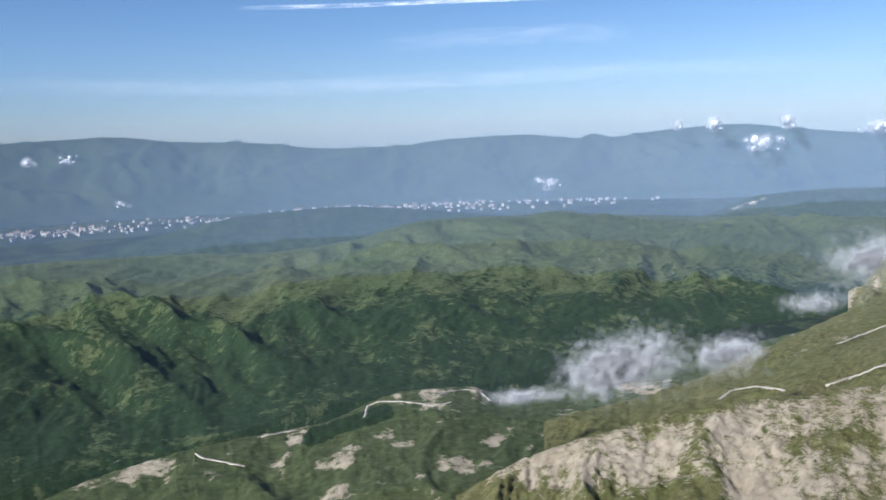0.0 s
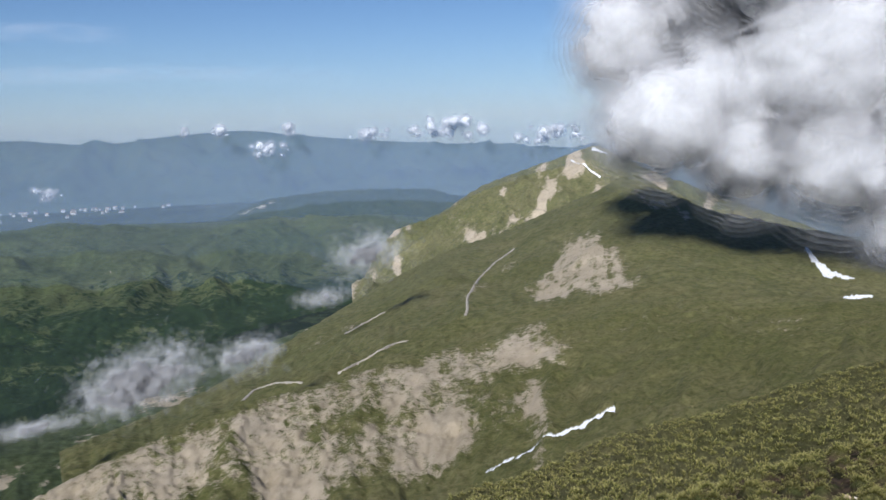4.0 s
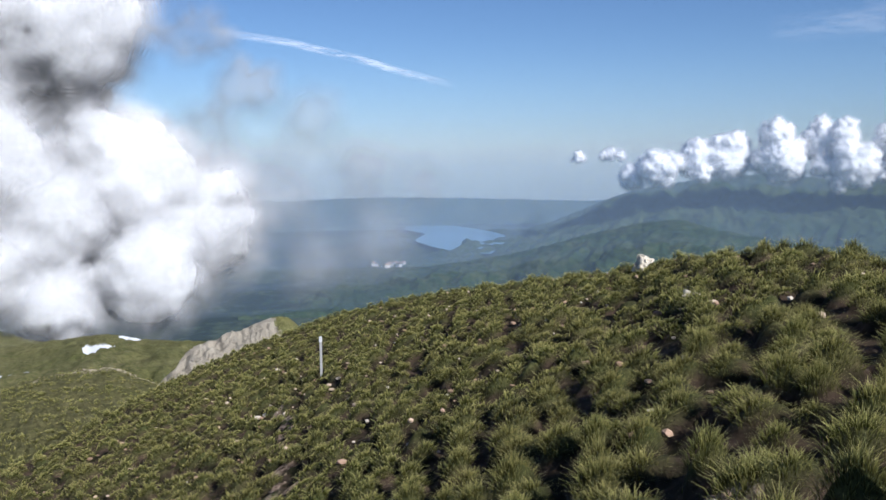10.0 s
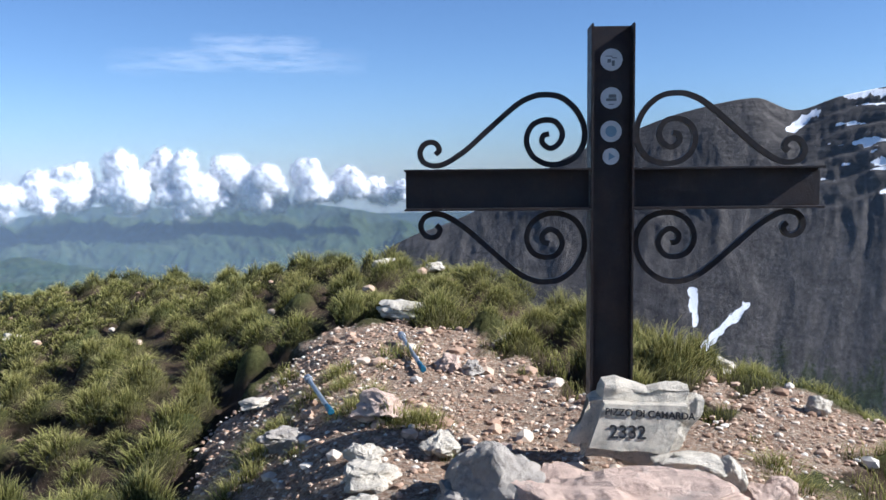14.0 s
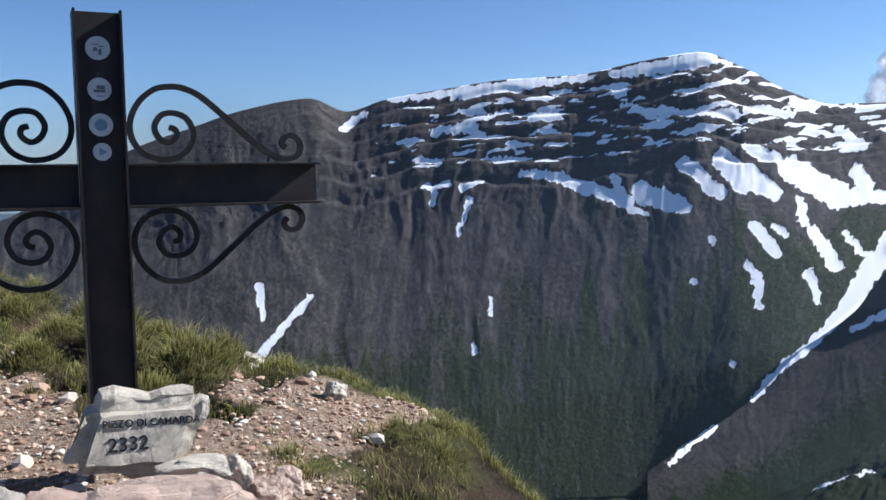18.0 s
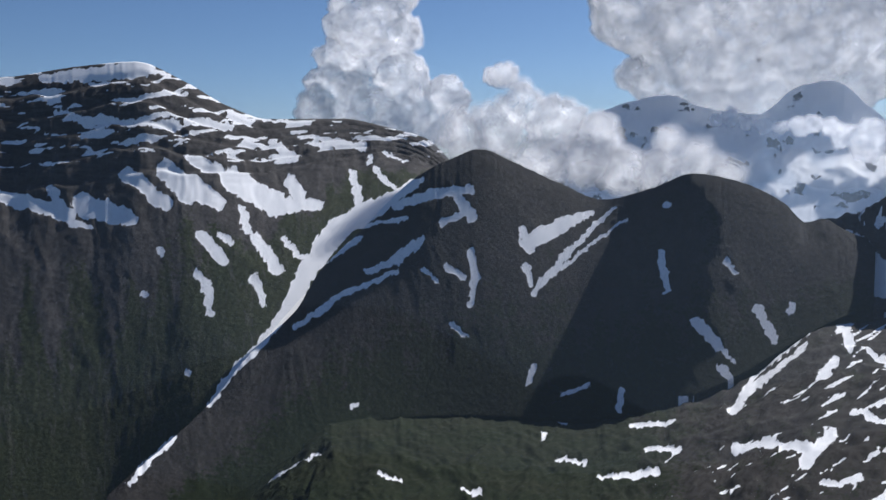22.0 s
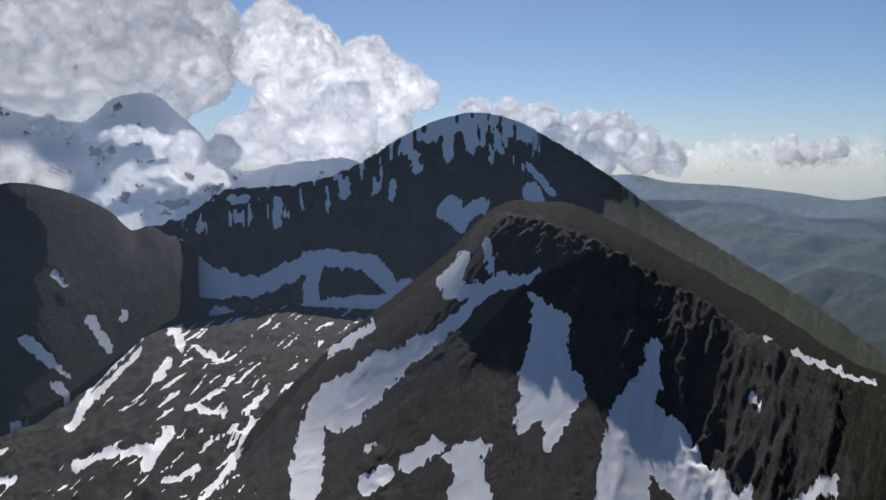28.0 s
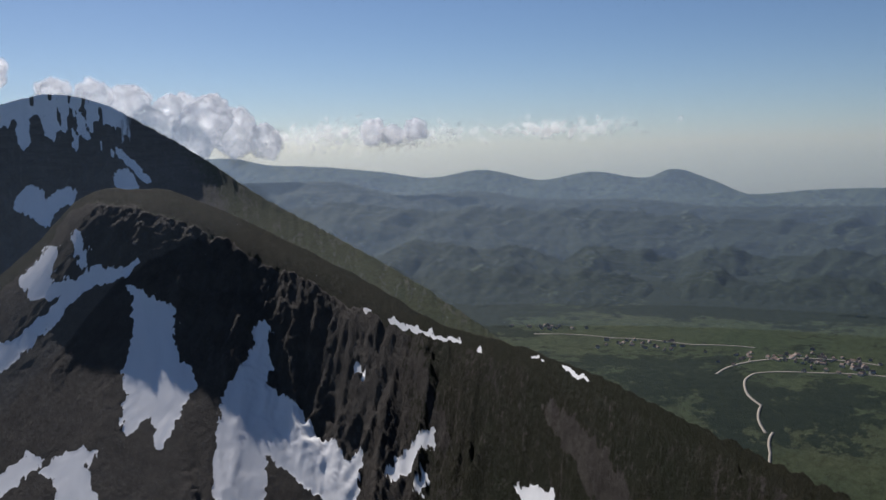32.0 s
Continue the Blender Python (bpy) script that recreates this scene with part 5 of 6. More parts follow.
SETS2 = [(3.1, -4.2, 0.2, 0.18, 0.1, 0), (7.06, -4.76, 0.3, 0.2, 0.12, 1), (6.53, -4.91, 0.25, 0.2, 0.12, 1), (17.87, -3.02, 0.45, 0.4, 0.4, 1), (3.40, -2.28, 0.3, 0.26, 0.13, 0), (3.75, -2.0, 0.22, 0.2, 0.14, 0),
         (4.6, -2.3, 0.2, 0.2, 0.08, 0), (2.6, -1.7, 0.16, 0.16, 0.1, 1), (2.45, -1.95, 0.24, 0.2, 0.14, 0), (4.1, -3.6, 0.14, 0.12, 0.08, 1), (11.5, -2.5, 0.3, 0.25, 0.18, 1), (15.2, -1.2, 0.2, 0.2, 0.15, 1)]
for k, (x, y, w, d, h, white) in enumerate(SETS + SETS2):
    ob = new("loose_stone", rock_mesh("loose_stone", (w, d, h), 100 + k, 4, 0.3, 0.66))
    ob.data.materials.append(chalk if white else (chalk, pink, greystone)[k % 3])
    ob.matrix_basis = Matrix.Translation((x, y, ground_at(x, y) + h * 0.28)) @ Matrix.Rotation(k * 1.7, 4, "Z")
    tagged(ob, "loose white limestone lying in the turf" if white else "loose weathered limestone on the gravel", "stone", "loose stones on the summit")

# anchor rods with blue ends, and the marker post
rod_steel, rod_blue = plain("weathered_rod", (0.34, 0.36, 0.38), 0.45, metallic=0.6), plain("blue_tape", (0.012, 0.09, 0.15), 0.5)


def rod(ax, ay, bx, by, label):
    a, b = Vector((ax, ay, ground_at(ax, ay) + 0.04)), Vector((bx, by, ground_at(bx, by) + 0.03))
    root = new("anchor_rod")
    root.matrix_basis = Matrix.Translation(b)
    tagged(root, label, "rod", "anchor rods near the cross")
    m = (a - b).to_track_quat("Z", "Y").to_matrix().to_4x4()
    ln = (a - b).length
    for nm, r0, r1, z0, z1, mat in (("shaft", 0.011, 0.011, 0.1, ln, rod_steel), ("blue_end", 0.015, 0.012, -0.02, 0.10, rod_blue), ("knob", 0.02, 0.02, ln - 0.02, ln + 0.04, rod_steel)):
        bm = bmesh.new()
        bmesh.ops.create_cone(bm, cap_ends=True, segments=14, radius1=r0, radius2=r1, depth=z1 - z0, matrix=Matrix.Translation((0, 0, (z0 + z1) / 2)))
        bmesh.ops.bevel(bm, geom=[e for e in bm.edges if e.calc_length() < r0], offset=0.002, segments=1, affect="EDGES")
        part(nm, from_bm(nm, bm), mat, root, at=m)


rod(4.297, -2.44, 3.643, -2.184, "thin steel rod with dark blue end lying on gravel")
rod(4.369, -3.071, 3.771, -2.773, "thin steel rod with bright blue end lying on gravel")
mp = Vector((19.62, 3.69, 0))
mp.z = ground_at(mp.x, mp.y)
post = new("marker_post")
post.matrix_basis = Matrix.Translation(mp - Vector((0, 0, 0.05)))
tagged(post, "thin grey marker post with a pale top beside the trail", "post")
part("pole", box_mesh("pole", 0.05, 0.05, 0.85, 0.004, (0, 0, 0.42)), plain("grey_wood", (0.36, 0.35, 0.33), 0.85), post)
part("cap", box_mesh("cap", 0.06, 0.06, 0.12, 0.004, (0, 0, 0.88)), plain("pale_paint", (0.6, 0.6, 0.58), 0.7), post)


# turf -----------------------------------------------------------------------
def tussock_arrays(rng, blades, radius, height, wide):
    """Points, triangles and tip values of one loose clump of grass round the origin."""
    a, q = rng.uniform(0, 2 * np.pi, blades), rng.uniform(0, 1, blades) ** 0.6
    x, y = np.cos(a) * q * radius, np.sin(a) * q * radius
    return blade_arrays(rng, x, y, -0.14 * q**2, x / radius * 0.95, y / radius * 0.95, height * (1.1 - 0.4 * q), wide)


def blade_arrays(rng, x, y, z, lx, ly, height, wide):
    """Bent blades of grass rooted at x, y, z and leaning along lx, ly."""
    m = len(x)
    h = height * rng.uniform(0.5, 1.15, m)
    base = np.stack([x, y, z], 1)
    lean = np.stack([lx + rng.normal(0, 0.35, m), ly + rng.normal(0, 0.35, m), np.zeros(m)], 1)
    up = np.array([0, 0, 1.0])
    mid = base + up * (h * 0.6)[:, None] + lean * (h * 0.35)[:, None]
    tip = base + up * (h * rng.uniform(0.75, 1.0, m))[:, None] + lean * (h * rng.uniform(0.8, 1.2, m))[:, None]
    t = rng.uniform(0, 2 * np.pi, m)
    s = np.stack([np.cos(t), np.sin(t), np.zeros(m)], 1) * (wide * rng.uniform(0.6, 1.1, m))[:, None]
    V = np.stack([base - s, base + s, mid + s * 0.75, mid - s * 0.75, tip], 1).reshape(-1, 3)
    k = np.arange(m)[:, None] * 5
    F = np.concatenate([k + (0, 1, 2), k + (0, 2, 3), k + (3, 2, 4)], 1).reshape(-1, 3)
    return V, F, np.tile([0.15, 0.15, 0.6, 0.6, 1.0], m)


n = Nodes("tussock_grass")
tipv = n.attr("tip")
# near-black roots put the shade inside tussocks into the blade colour; tips are straw
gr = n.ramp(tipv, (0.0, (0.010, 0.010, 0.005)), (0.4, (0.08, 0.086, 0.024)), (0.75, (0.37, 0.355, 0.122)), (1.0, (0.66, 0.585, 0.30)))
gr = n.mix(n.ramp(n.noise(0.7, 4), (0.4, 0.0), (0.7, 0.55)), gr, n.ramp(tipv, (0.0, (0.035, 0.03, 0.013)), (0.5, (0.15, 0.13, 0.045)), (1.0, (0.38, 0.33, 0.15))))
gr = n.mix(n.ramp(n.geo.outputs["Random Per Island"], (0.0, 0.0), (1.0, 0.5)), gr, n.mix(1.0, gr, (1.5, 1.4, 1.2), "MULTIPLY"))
diff, trans, mixs = n.add("ShaderNodeBsdfDiffuse"), n.add("ShaderNodeBsdfTranslucent"), n.add("ShaderNodeMixShader")
n.link(gr, diff.inputs["Color"])
n.link(gr, trans.inputs["Color"])
mixs.inputs[0].default_value = 0.36
n.link(diff.outputs[0], mixs.inputs[1])
n.link(trans.outputs[0], mixs.inputs[2])
n.link(mixs.outputs[0], n.out.inputs["Surface"])
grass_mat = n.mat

rng = np.random.RandomState(5)
single_meshes = []
for k in range(8):
    V, F, T = tussock_arrays(rng, 460, 0.17, 0.105 + 0.01 * (k % 4), 0.0026)
    me = tri_mesh("grass_tussock", V, F)
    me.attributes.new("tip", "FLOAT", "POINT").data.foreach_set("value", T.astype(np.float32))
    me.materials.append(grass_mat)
    single_meshes.append(me)


def may_grow(x, y):
    a, r = np.degrees(np.arctan2(x, y)) % 360, np.hypot(x, y)
    return (a > 24) & (a < 174) & (r > 1.9) & (r < kn_r(a) * 1.25 + 1.0) & (bare_at(x, y) < 0.42) & (np.hypot(x - CROSS.x, y - CROSS.y) > 0.3)


# every tussock of the summit slope, nearest first
ii, jj = np.meshgrid(np.arange(-5, 100), np.arange(-30, 85))
cx, cy, cs, cv = tuft_cells(ii.ravel().astype(float), jj.ravel().astype(float))
ok = may_grow(cx, cy) & (hash2(ii.ravel(), jj.ravel(), 6) < 0.93)
order = np.argsort(np.hypot(cx[ok] - 2.5, cy[ok] + 1.5))
cx, cy, cs, cv = cx[ok][order], cy[ok][order], cs[ok][order], cv[ok][order]
cz = knoll(cx, cy) + turf_height(cx, cy)
SINGLE = 270
low = 1 - 0.45 * smooth01(np.degrees(np.arctan2(cx, cy)), 140, 152)        # shorter on the side of the gully
tufts = list(zip(cx[:SINGLE], cy[:SINGLE], cz[:SINGLE], (cs * low)[:SINGLE] / 0.2, ((0.65 + 0.5 * cv) * low)[:SINGLE]))
TUFTS = [(3.46, -2.33), (3.3, -2.3), (3.6, -2.38), (3.11, -2.39), (2.05, -3.02), (3.2, -3.74), (3.07, -3.66), (4.21, -2.57), (4.05, -2.56), (3.93, -1.97), (4.02, -2.1), (4.15, -2.26), (3.73, -1.83)]
for x, y in TUFTS:                       # and a few that stand in the gravel
    for _ in range(2):
        px, py = x + rng.normal(0, 0.06), y + rng.normal(0, 0.06)
        tufts.append((px, py, float(knoll(px, py)), rng.uniform(0.6, 0.9), rng.uniform(0.6, 0.9)))
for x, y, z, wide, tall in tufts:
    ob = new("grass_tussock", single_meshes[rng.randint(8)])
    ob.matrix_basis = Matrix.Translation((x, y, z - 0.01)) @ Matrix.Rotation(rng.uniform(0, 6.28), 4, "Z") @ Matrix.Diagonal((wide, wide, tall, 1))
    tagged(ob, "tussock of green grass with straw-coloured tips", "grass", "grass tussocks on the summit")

# the tussocks beyond them, joined
VV, FF, TT, base = [], [], [], 0
cx, cy, cs, cv = cx[SINGLE:], cy[SINGLE:], cs[SINGLE:], cv[SINGLE:]
cr = np.hypot(cx, cy)
for r0, r1, blades, wide in ((0, 9.5, 260, 0.0034), (9.5, 15, 130, 0.0058), (15, 23, 80, 0.0085), (23, 60, 50, 0.013)):
    k = (cr >= r0) & (cr < r1)
    m = int(k.sum())
    a, q = rng.uniform(0, 2 * np.pi, (m, blades)), rng.uniform(0, 1, (m, blades)) ** 0.55
    s = cs[k][:, None]
    x, y = (cx[k][:, None] + np.cos(a) * q * s * 0.85).ravel(), (cy[k][:, None] + np.sin(a) * q * s * 0.85).ravel()
    high = ((0.07 + 0.06 * cv[k][:, None]) * (1.15 - 0.45 * q)).ravel()
    V, F, T = blade_arrays(rng, x, y, knoll(x, y) + turf_height(x, y) - 0.01, (np.cos(a) * q * 0.95).ravel(), (np.sin(a) * q * 0.95).ravel(), high, wide)
    VV.append(V), FF.append(F + base), TT.append(T)
    base += len(V)
# short grass in the gaps
r = np.sqrt(rng.uniform(2.0**2, 30.0**2, 90000))
a = np.radians(rng.uniform(24, 174, r.size))
x, y = r * np.sin(a), r * np.cos(a)
ok = may_grow(x, y) & (fbm(x / 1.1, y / 1.1, 3) > -0.12)
x, y, r = x[ok][:16000], y[ok][:16000], r[ok][:16000]
V, F, T = blade_arrays(rng, x, y, knoll(x, y) + turf_height(x, y) - 0.01, 0 * x, 0 * x, 0.05 + 0 * x, 0.0022 + 0.0004 * r)
VV.append(V), FF.append(F + base), TT.append(T * 0.8)
base += len(V)
# a closer short sward towards the gully
r, a = np.sqrt(rng.uniform(2.4**2, 7.0**2, 40000)), np.radians(rng.uniform(126, 168, 40000))
x, y = r * np.sin(a), r * np.cos(a)
ok = may_grow(x, y) & (fbm(x / 0.5, y / 0.5, 3) > -0.2)
x, y = x[ok][:17000], y[ok][:17000]
V, F, T = blade_arrays(rng, x, y, knoll(x, y) + turf_height(x, y) - 0.01, 0 * x, 0 * x, 0.085 + 0.05 * fbm(x / 0.4, y / 0.4, 2), 0.0024)
VV.append(V), FF.append(F + base), TT.append(T)
base += len(V)
# tussocks on the shoulder below
X_, Y_, Z_ = LAND["grassy_shoulder"][2:5]
k = rng.randint(0, 158 * 420, 7500)
k = np.repeat(k, 11)
s = rng.uniform(0, 0.22, k.size)
a = rng.uniform(0, 6.28, k.size)
x, y = X_[:158].ravel()[k] + s * np.cos(a), Y_[:158].ravel()[k] + s * np.sin(a)
V, F, T = blade_arrays(rng, x, y, Z_[:158].ravel()[k] - 0.04, s * np.cos(a) * 4, s * np.sin(a) * 4, 0.26 - 0.3 * s, 0.028)
VV.append(V), FF.append(F + base), TT.append(T)
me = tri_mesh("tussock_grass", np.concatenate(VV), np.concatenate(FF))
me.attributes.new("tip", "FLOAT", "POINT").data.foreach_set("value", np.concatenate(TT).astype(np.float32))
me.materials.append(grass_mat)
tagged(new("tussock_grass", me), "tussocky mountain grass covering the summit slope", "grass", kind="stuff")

# a few small tufts on the bare ground
low_tuft = tussock_arrays(rng, 170, 0.12, 0.09, 0.0024)
tuft = tri_mesh("small_tuft", *low_tuft[:2])
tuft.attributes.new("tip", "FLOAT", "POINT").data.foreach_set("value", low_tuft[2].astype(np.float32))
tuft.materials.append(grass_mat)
for _ in range(45):
    x, y = rng.uniform(1.8, 5.2), rng.uniform(-4.4, -1.0)
    if bare_at(np.array([x]), np.array([y]))[0] > 0.4 and math.hypot(x - CROSS.x, y - CROSS.y) > 0.5 and (Vector((x, y, 0)) - CROSS).dot(toward) < 0.3:
        ob = new("small_tuft", tuft)
        s = rng.uniform(0.5, 1.3)
        ob.matrix_basis = Matrix.Translation((x, y, ground_at(x, y))) @ Matrix.Rotation(rng.uniform(0, 6), 4, "Z") @ Matrix.Diagonal((s, s, s, 1))
        tagged(ob, "small tuft of grass on bare gravel", "grass", "small tufts on the bare ground")

# gravel ----------------------------------------------------------------------
gv = []
bmt = bmesh.new()
bmesh.ops.create_icosphere(bmt, subdivisions=1, radius=1)
tv, tf = np.array([v.co for v in bmt.verts]), np.array([[v.index for v in f.verts] for f in bmt.faces])
bmt.free()
gx_, gy_ = rng.uniform(0.8, 7.5, 60000), rng.uniform(-5.6, 0.6, 60000)
ok = (bare_at(gx_, gy_) > rng.uniform(0.2, 0.7, gx_.size)) & (np.hypot(gx_, gy_) > 1.6)
gx_, gy_ = gx_[ok][:9000], gy_[ok][:9000]
far = np.stack([rng.uniform(6, 30, 600), rng.uniform(-6, 9, 600)], 1)
gx_, gy_ = np.concatenate([gx_, far[:, 0]]), np.concatenate([gy_, far[:, 1]])
gz_ = knoll(gx_, gy_)
VV, FF = [], []
for i in range(len(gx_)):
    s = 0.004 + 0.011 * rng.uniform() ** 3 if i < len(gx_) - 900 else 0.014 + 0.028 * rng.uniform() ** 3 if i < len(gx_) - 600 else 0.02 + 0.035 * rng.uniform() ** 3
    q = tv * rng.uniform(0.82, 1.18, (len(tv), 1)) * s * np.array([rng.uniform(0.8, 1.5), rng.uniform(0.8, 1.5), 0.7])
    VV.append(q + (gx_[i], gy_[i], gz_[i] + s * 0.25)), FF.append(tf + i * len(tv))
me = tri_mesh("gravel", np.concatenate(VV), np.concatenate(FF))
n = Nodes("limestone_gravel")
n.surface(n.ramp(n.geo.outputs["Random Per Island"], (0.0, (0.20, 0.125, 0.08)), (0.5, (0.42, 0.28, 0.19)), (0.8, (0.54, 0.42, 0.31)), (1.0, (0.66, 0.60, 0.50))), 0.92, n.noise(80, 5), 0.4, 0.005)
me.materials.append(n.mat)
tagged(new("gravel", me), "pinkish and white limestone gravel on bare ground", "gravel", kind="stuff")


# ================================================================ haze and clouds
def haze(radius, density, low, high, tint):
    """A see-through tinted sheet round the summit, standing in for morning haze in the valleys; it thins out upwards.
    """
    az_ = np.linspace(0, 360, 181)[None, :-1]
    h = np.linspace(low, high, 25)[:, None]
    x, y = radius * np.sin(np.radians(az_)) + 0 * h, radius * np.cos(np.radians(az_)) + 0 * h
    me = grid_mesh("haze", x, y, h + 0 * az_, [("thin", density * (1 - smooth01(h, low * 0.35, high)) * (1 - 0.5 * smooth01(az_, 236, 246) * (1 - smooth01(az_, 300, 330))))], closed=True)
    n = Nodes("haze_sheet")
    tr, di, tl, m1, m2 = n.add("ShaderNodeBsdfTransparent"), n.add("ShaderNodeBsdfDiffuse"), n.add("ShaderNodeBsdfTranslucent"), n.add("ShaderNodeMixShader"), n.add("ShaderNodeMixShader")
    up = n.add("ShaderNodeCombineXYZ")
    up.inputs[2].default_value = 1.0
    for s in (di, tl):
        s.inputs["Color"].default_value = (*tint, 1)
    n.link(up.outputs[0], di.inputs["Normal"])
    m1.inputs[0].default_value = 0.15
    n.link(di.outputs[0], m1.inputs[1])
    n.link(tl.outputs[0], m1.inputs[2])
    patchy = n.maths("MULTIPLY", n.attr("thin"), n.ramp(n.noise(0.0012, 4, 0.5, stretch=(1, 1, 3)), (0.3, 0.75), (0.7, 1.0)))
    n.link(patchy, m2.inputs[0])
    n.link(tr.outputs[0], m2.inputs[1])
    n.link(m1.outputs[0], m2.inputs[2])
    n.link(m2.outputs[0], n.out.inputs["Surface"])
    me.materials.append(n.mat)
    tagged(new("haze", me), "see-through blue sheet standing in for valley haze", "haze", kind="structure")


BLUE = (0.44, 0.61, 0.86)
# the haze of distance is put into these nested see-through blue rings
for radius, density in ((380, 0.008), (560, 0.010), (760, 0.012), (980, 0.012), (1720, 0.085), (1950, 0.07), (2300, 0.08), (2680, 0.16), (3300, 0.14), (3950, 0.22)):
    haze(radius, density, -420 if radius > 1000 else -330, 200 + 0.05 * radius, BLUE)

# blobs: azimuth, height angle, angular radius, in degrees
BANK_BLOBS = [(41.9, 4.07, 3.27), (45.5, 5.41, 4.00), (44.6, -0.50, 4.00), (48.9, 1.19, 4.73), (49.5, -2.70, 3.40), (53.6, 3.21, 5.45), (54.6, -2.60, 4.20), (58.9, 0.29, 5.45),
    (59.6, -6.13, 4.00), (63.1, -3.29, 5.45), (63.6, -8.61, 3.27), (67.5, -1.59, 5.45), (68.7, -7.46, 3.64), (71.8, -4.33, 4.36),
    (50.5, 9.39, 5.45), (57.2, 9.88, 6.55), (64.0, 7.62, 5.82), (43.5, 8.12, 2.91)]
RANGE_BLOBS = [(99.1, -1.94, 0.80), (100.8, -1.48, 1.09), (103.2, -0.70, 1.31), (104.9, -0.93, 1.24), (105.2, -0.06, 1.02), (107.7, 0.58, 1.02), (108.0, -0.85, 1.45), (110.2, 0.15, 1.24),
    (111.3, 0.48, 0.95), (111.9, -1.16, 1.45), (114.1, 0.04, 1.24), (115.5, -1.09, 1.31), (116.3, -0.21, 0.95), (118.8, -0.10, 1.02), (119.1, -1.01, 1.02), (121.3, -0.53, 0.95),
    (123.1, -1.12, 0.87), (124.9, -1.17, 0.73), (116.9, -1.85, 0.73), (111.1, -2.32, 0.44), (97.9, -0.40, 0.34), (98.4, -0.5, 0.26), (97.3, -0.55, 0.26), (96.0, -0.60, 0.34), (95.5, -0.7, 0.22)]
TOWER_BLOBS = [(184.9, 9.02, 2.55), (185.0, 11.37, 2.18), (186.7, 7.99, 1.45), (183.8, 6.63, 1.82), (185.2, 6.28, 2.18), (186.6, 5.22, 2.18), (182.7, 4.90, 1.45), (181.6, 3.50, 1.27),
    (184.4, 3.83, 2.18), (187.3, 3.45, 2.00), (189.8, 4.13, 1.31), (189.1, 2.72, 1.82), (186.7, 10.37, 1.45), (186.2, 2.58, 1.82), (193.4, 5.40, 0.80), (192.7, 5.28, 0.51)]
COL_BLOBS = [(190.9, 1.63, 1.82), (193.0, 1.95, 2.18), (194.8, 3.34, 1.82), (196.6, 2.24, 2.55), (195.9, 0.12, 2.18), (198.7, 0.08, 1.82), (200.8, -0.66, 1.82), (199.4, 1.49, 1.82),
    (202.9, -0.68, 1.45), (205.3, -0.36, 1.45), (207.0, -1.07, 0.91), (203.6, 1.06, 0.91), (193.7, -0.57, 1.45), (191.6, -0.18, 1.09)]
DARK_BLOBS = [(201.6, 9.21, 2.91), (204.7, 8.89, 4.00), (208.6, 8.53, 4.00), (205.7, 5.80, 3.27), (202.9, 4.42, 1.45), (212.2, 7.45, 4.00), (215.4, 6.00, 2.91), (208.6, 4.37, 2.55),
    (213.6, 4.30, 2.18), (201.5, 5.12, 1.09), (203.7, 11.55, 4.36), (210.1, 11.53, 5.45), (216.4, 8.03, 2.18)]
BAND_BLOBS = [(206.5, 2.3, 0.4), (207.3, 2.4, 0.5), (208.2, 2.1, 0.4), (209.2, 1.8, 0.45), (210.2, 1.7, 0.4), (211.2, 1.8, 0.5), (212.0, 1.9, 0.55), (212.8, 1.7, 0.45), (215.0, 0.92, 1.27), (217.1, 0.89, 1.09), (213.6, 1.12, 0.73)]
SOUTH_BLOBS = [(220.6, 7.89, 2.18), (222.3, 7.15, 2.18), (221.6, 5.14, 2.55), (224.0, 5.06, 2.55), (226.0, 6.32, 1.64), (227.0, 4.95, 2.18), (224.7, 3.34, 2.18), (228.6, 4.88, 1.45),
    (229.5, 4.51, 1.09), (227.3, 3.26, 1.82), (219.9, 1.72, 1.82), (222.3, 2.02, 1.64), (218.2, 1.40, 1.45), (224.1, 0.95, 1.64), (225.4, 2.30, 1.45), (219.2, 6.24, 1.45)]
EAST_BLOBS = [(223.6, 1.85, 1.82), (221.6, 1.20, 1.82), (225.5, 1.68, 1.45), (233.0, 3.19, 0.91), (235.1, 3.01, 1.09), (237.2, 2.64, 1.27), (239.7, 1.90, 1.45), (241.9, 2.05, 1.31),
    (243.3, 0.96, 1.45), (240.8, 0.64, 1.45), (238.3, 1.03, 1.45), (245.2, 0.5, 1.0), (251.8, 0.9, 0.75), (253.2, 0.7, 0.6), (254.6, 1.0, 0.7)]


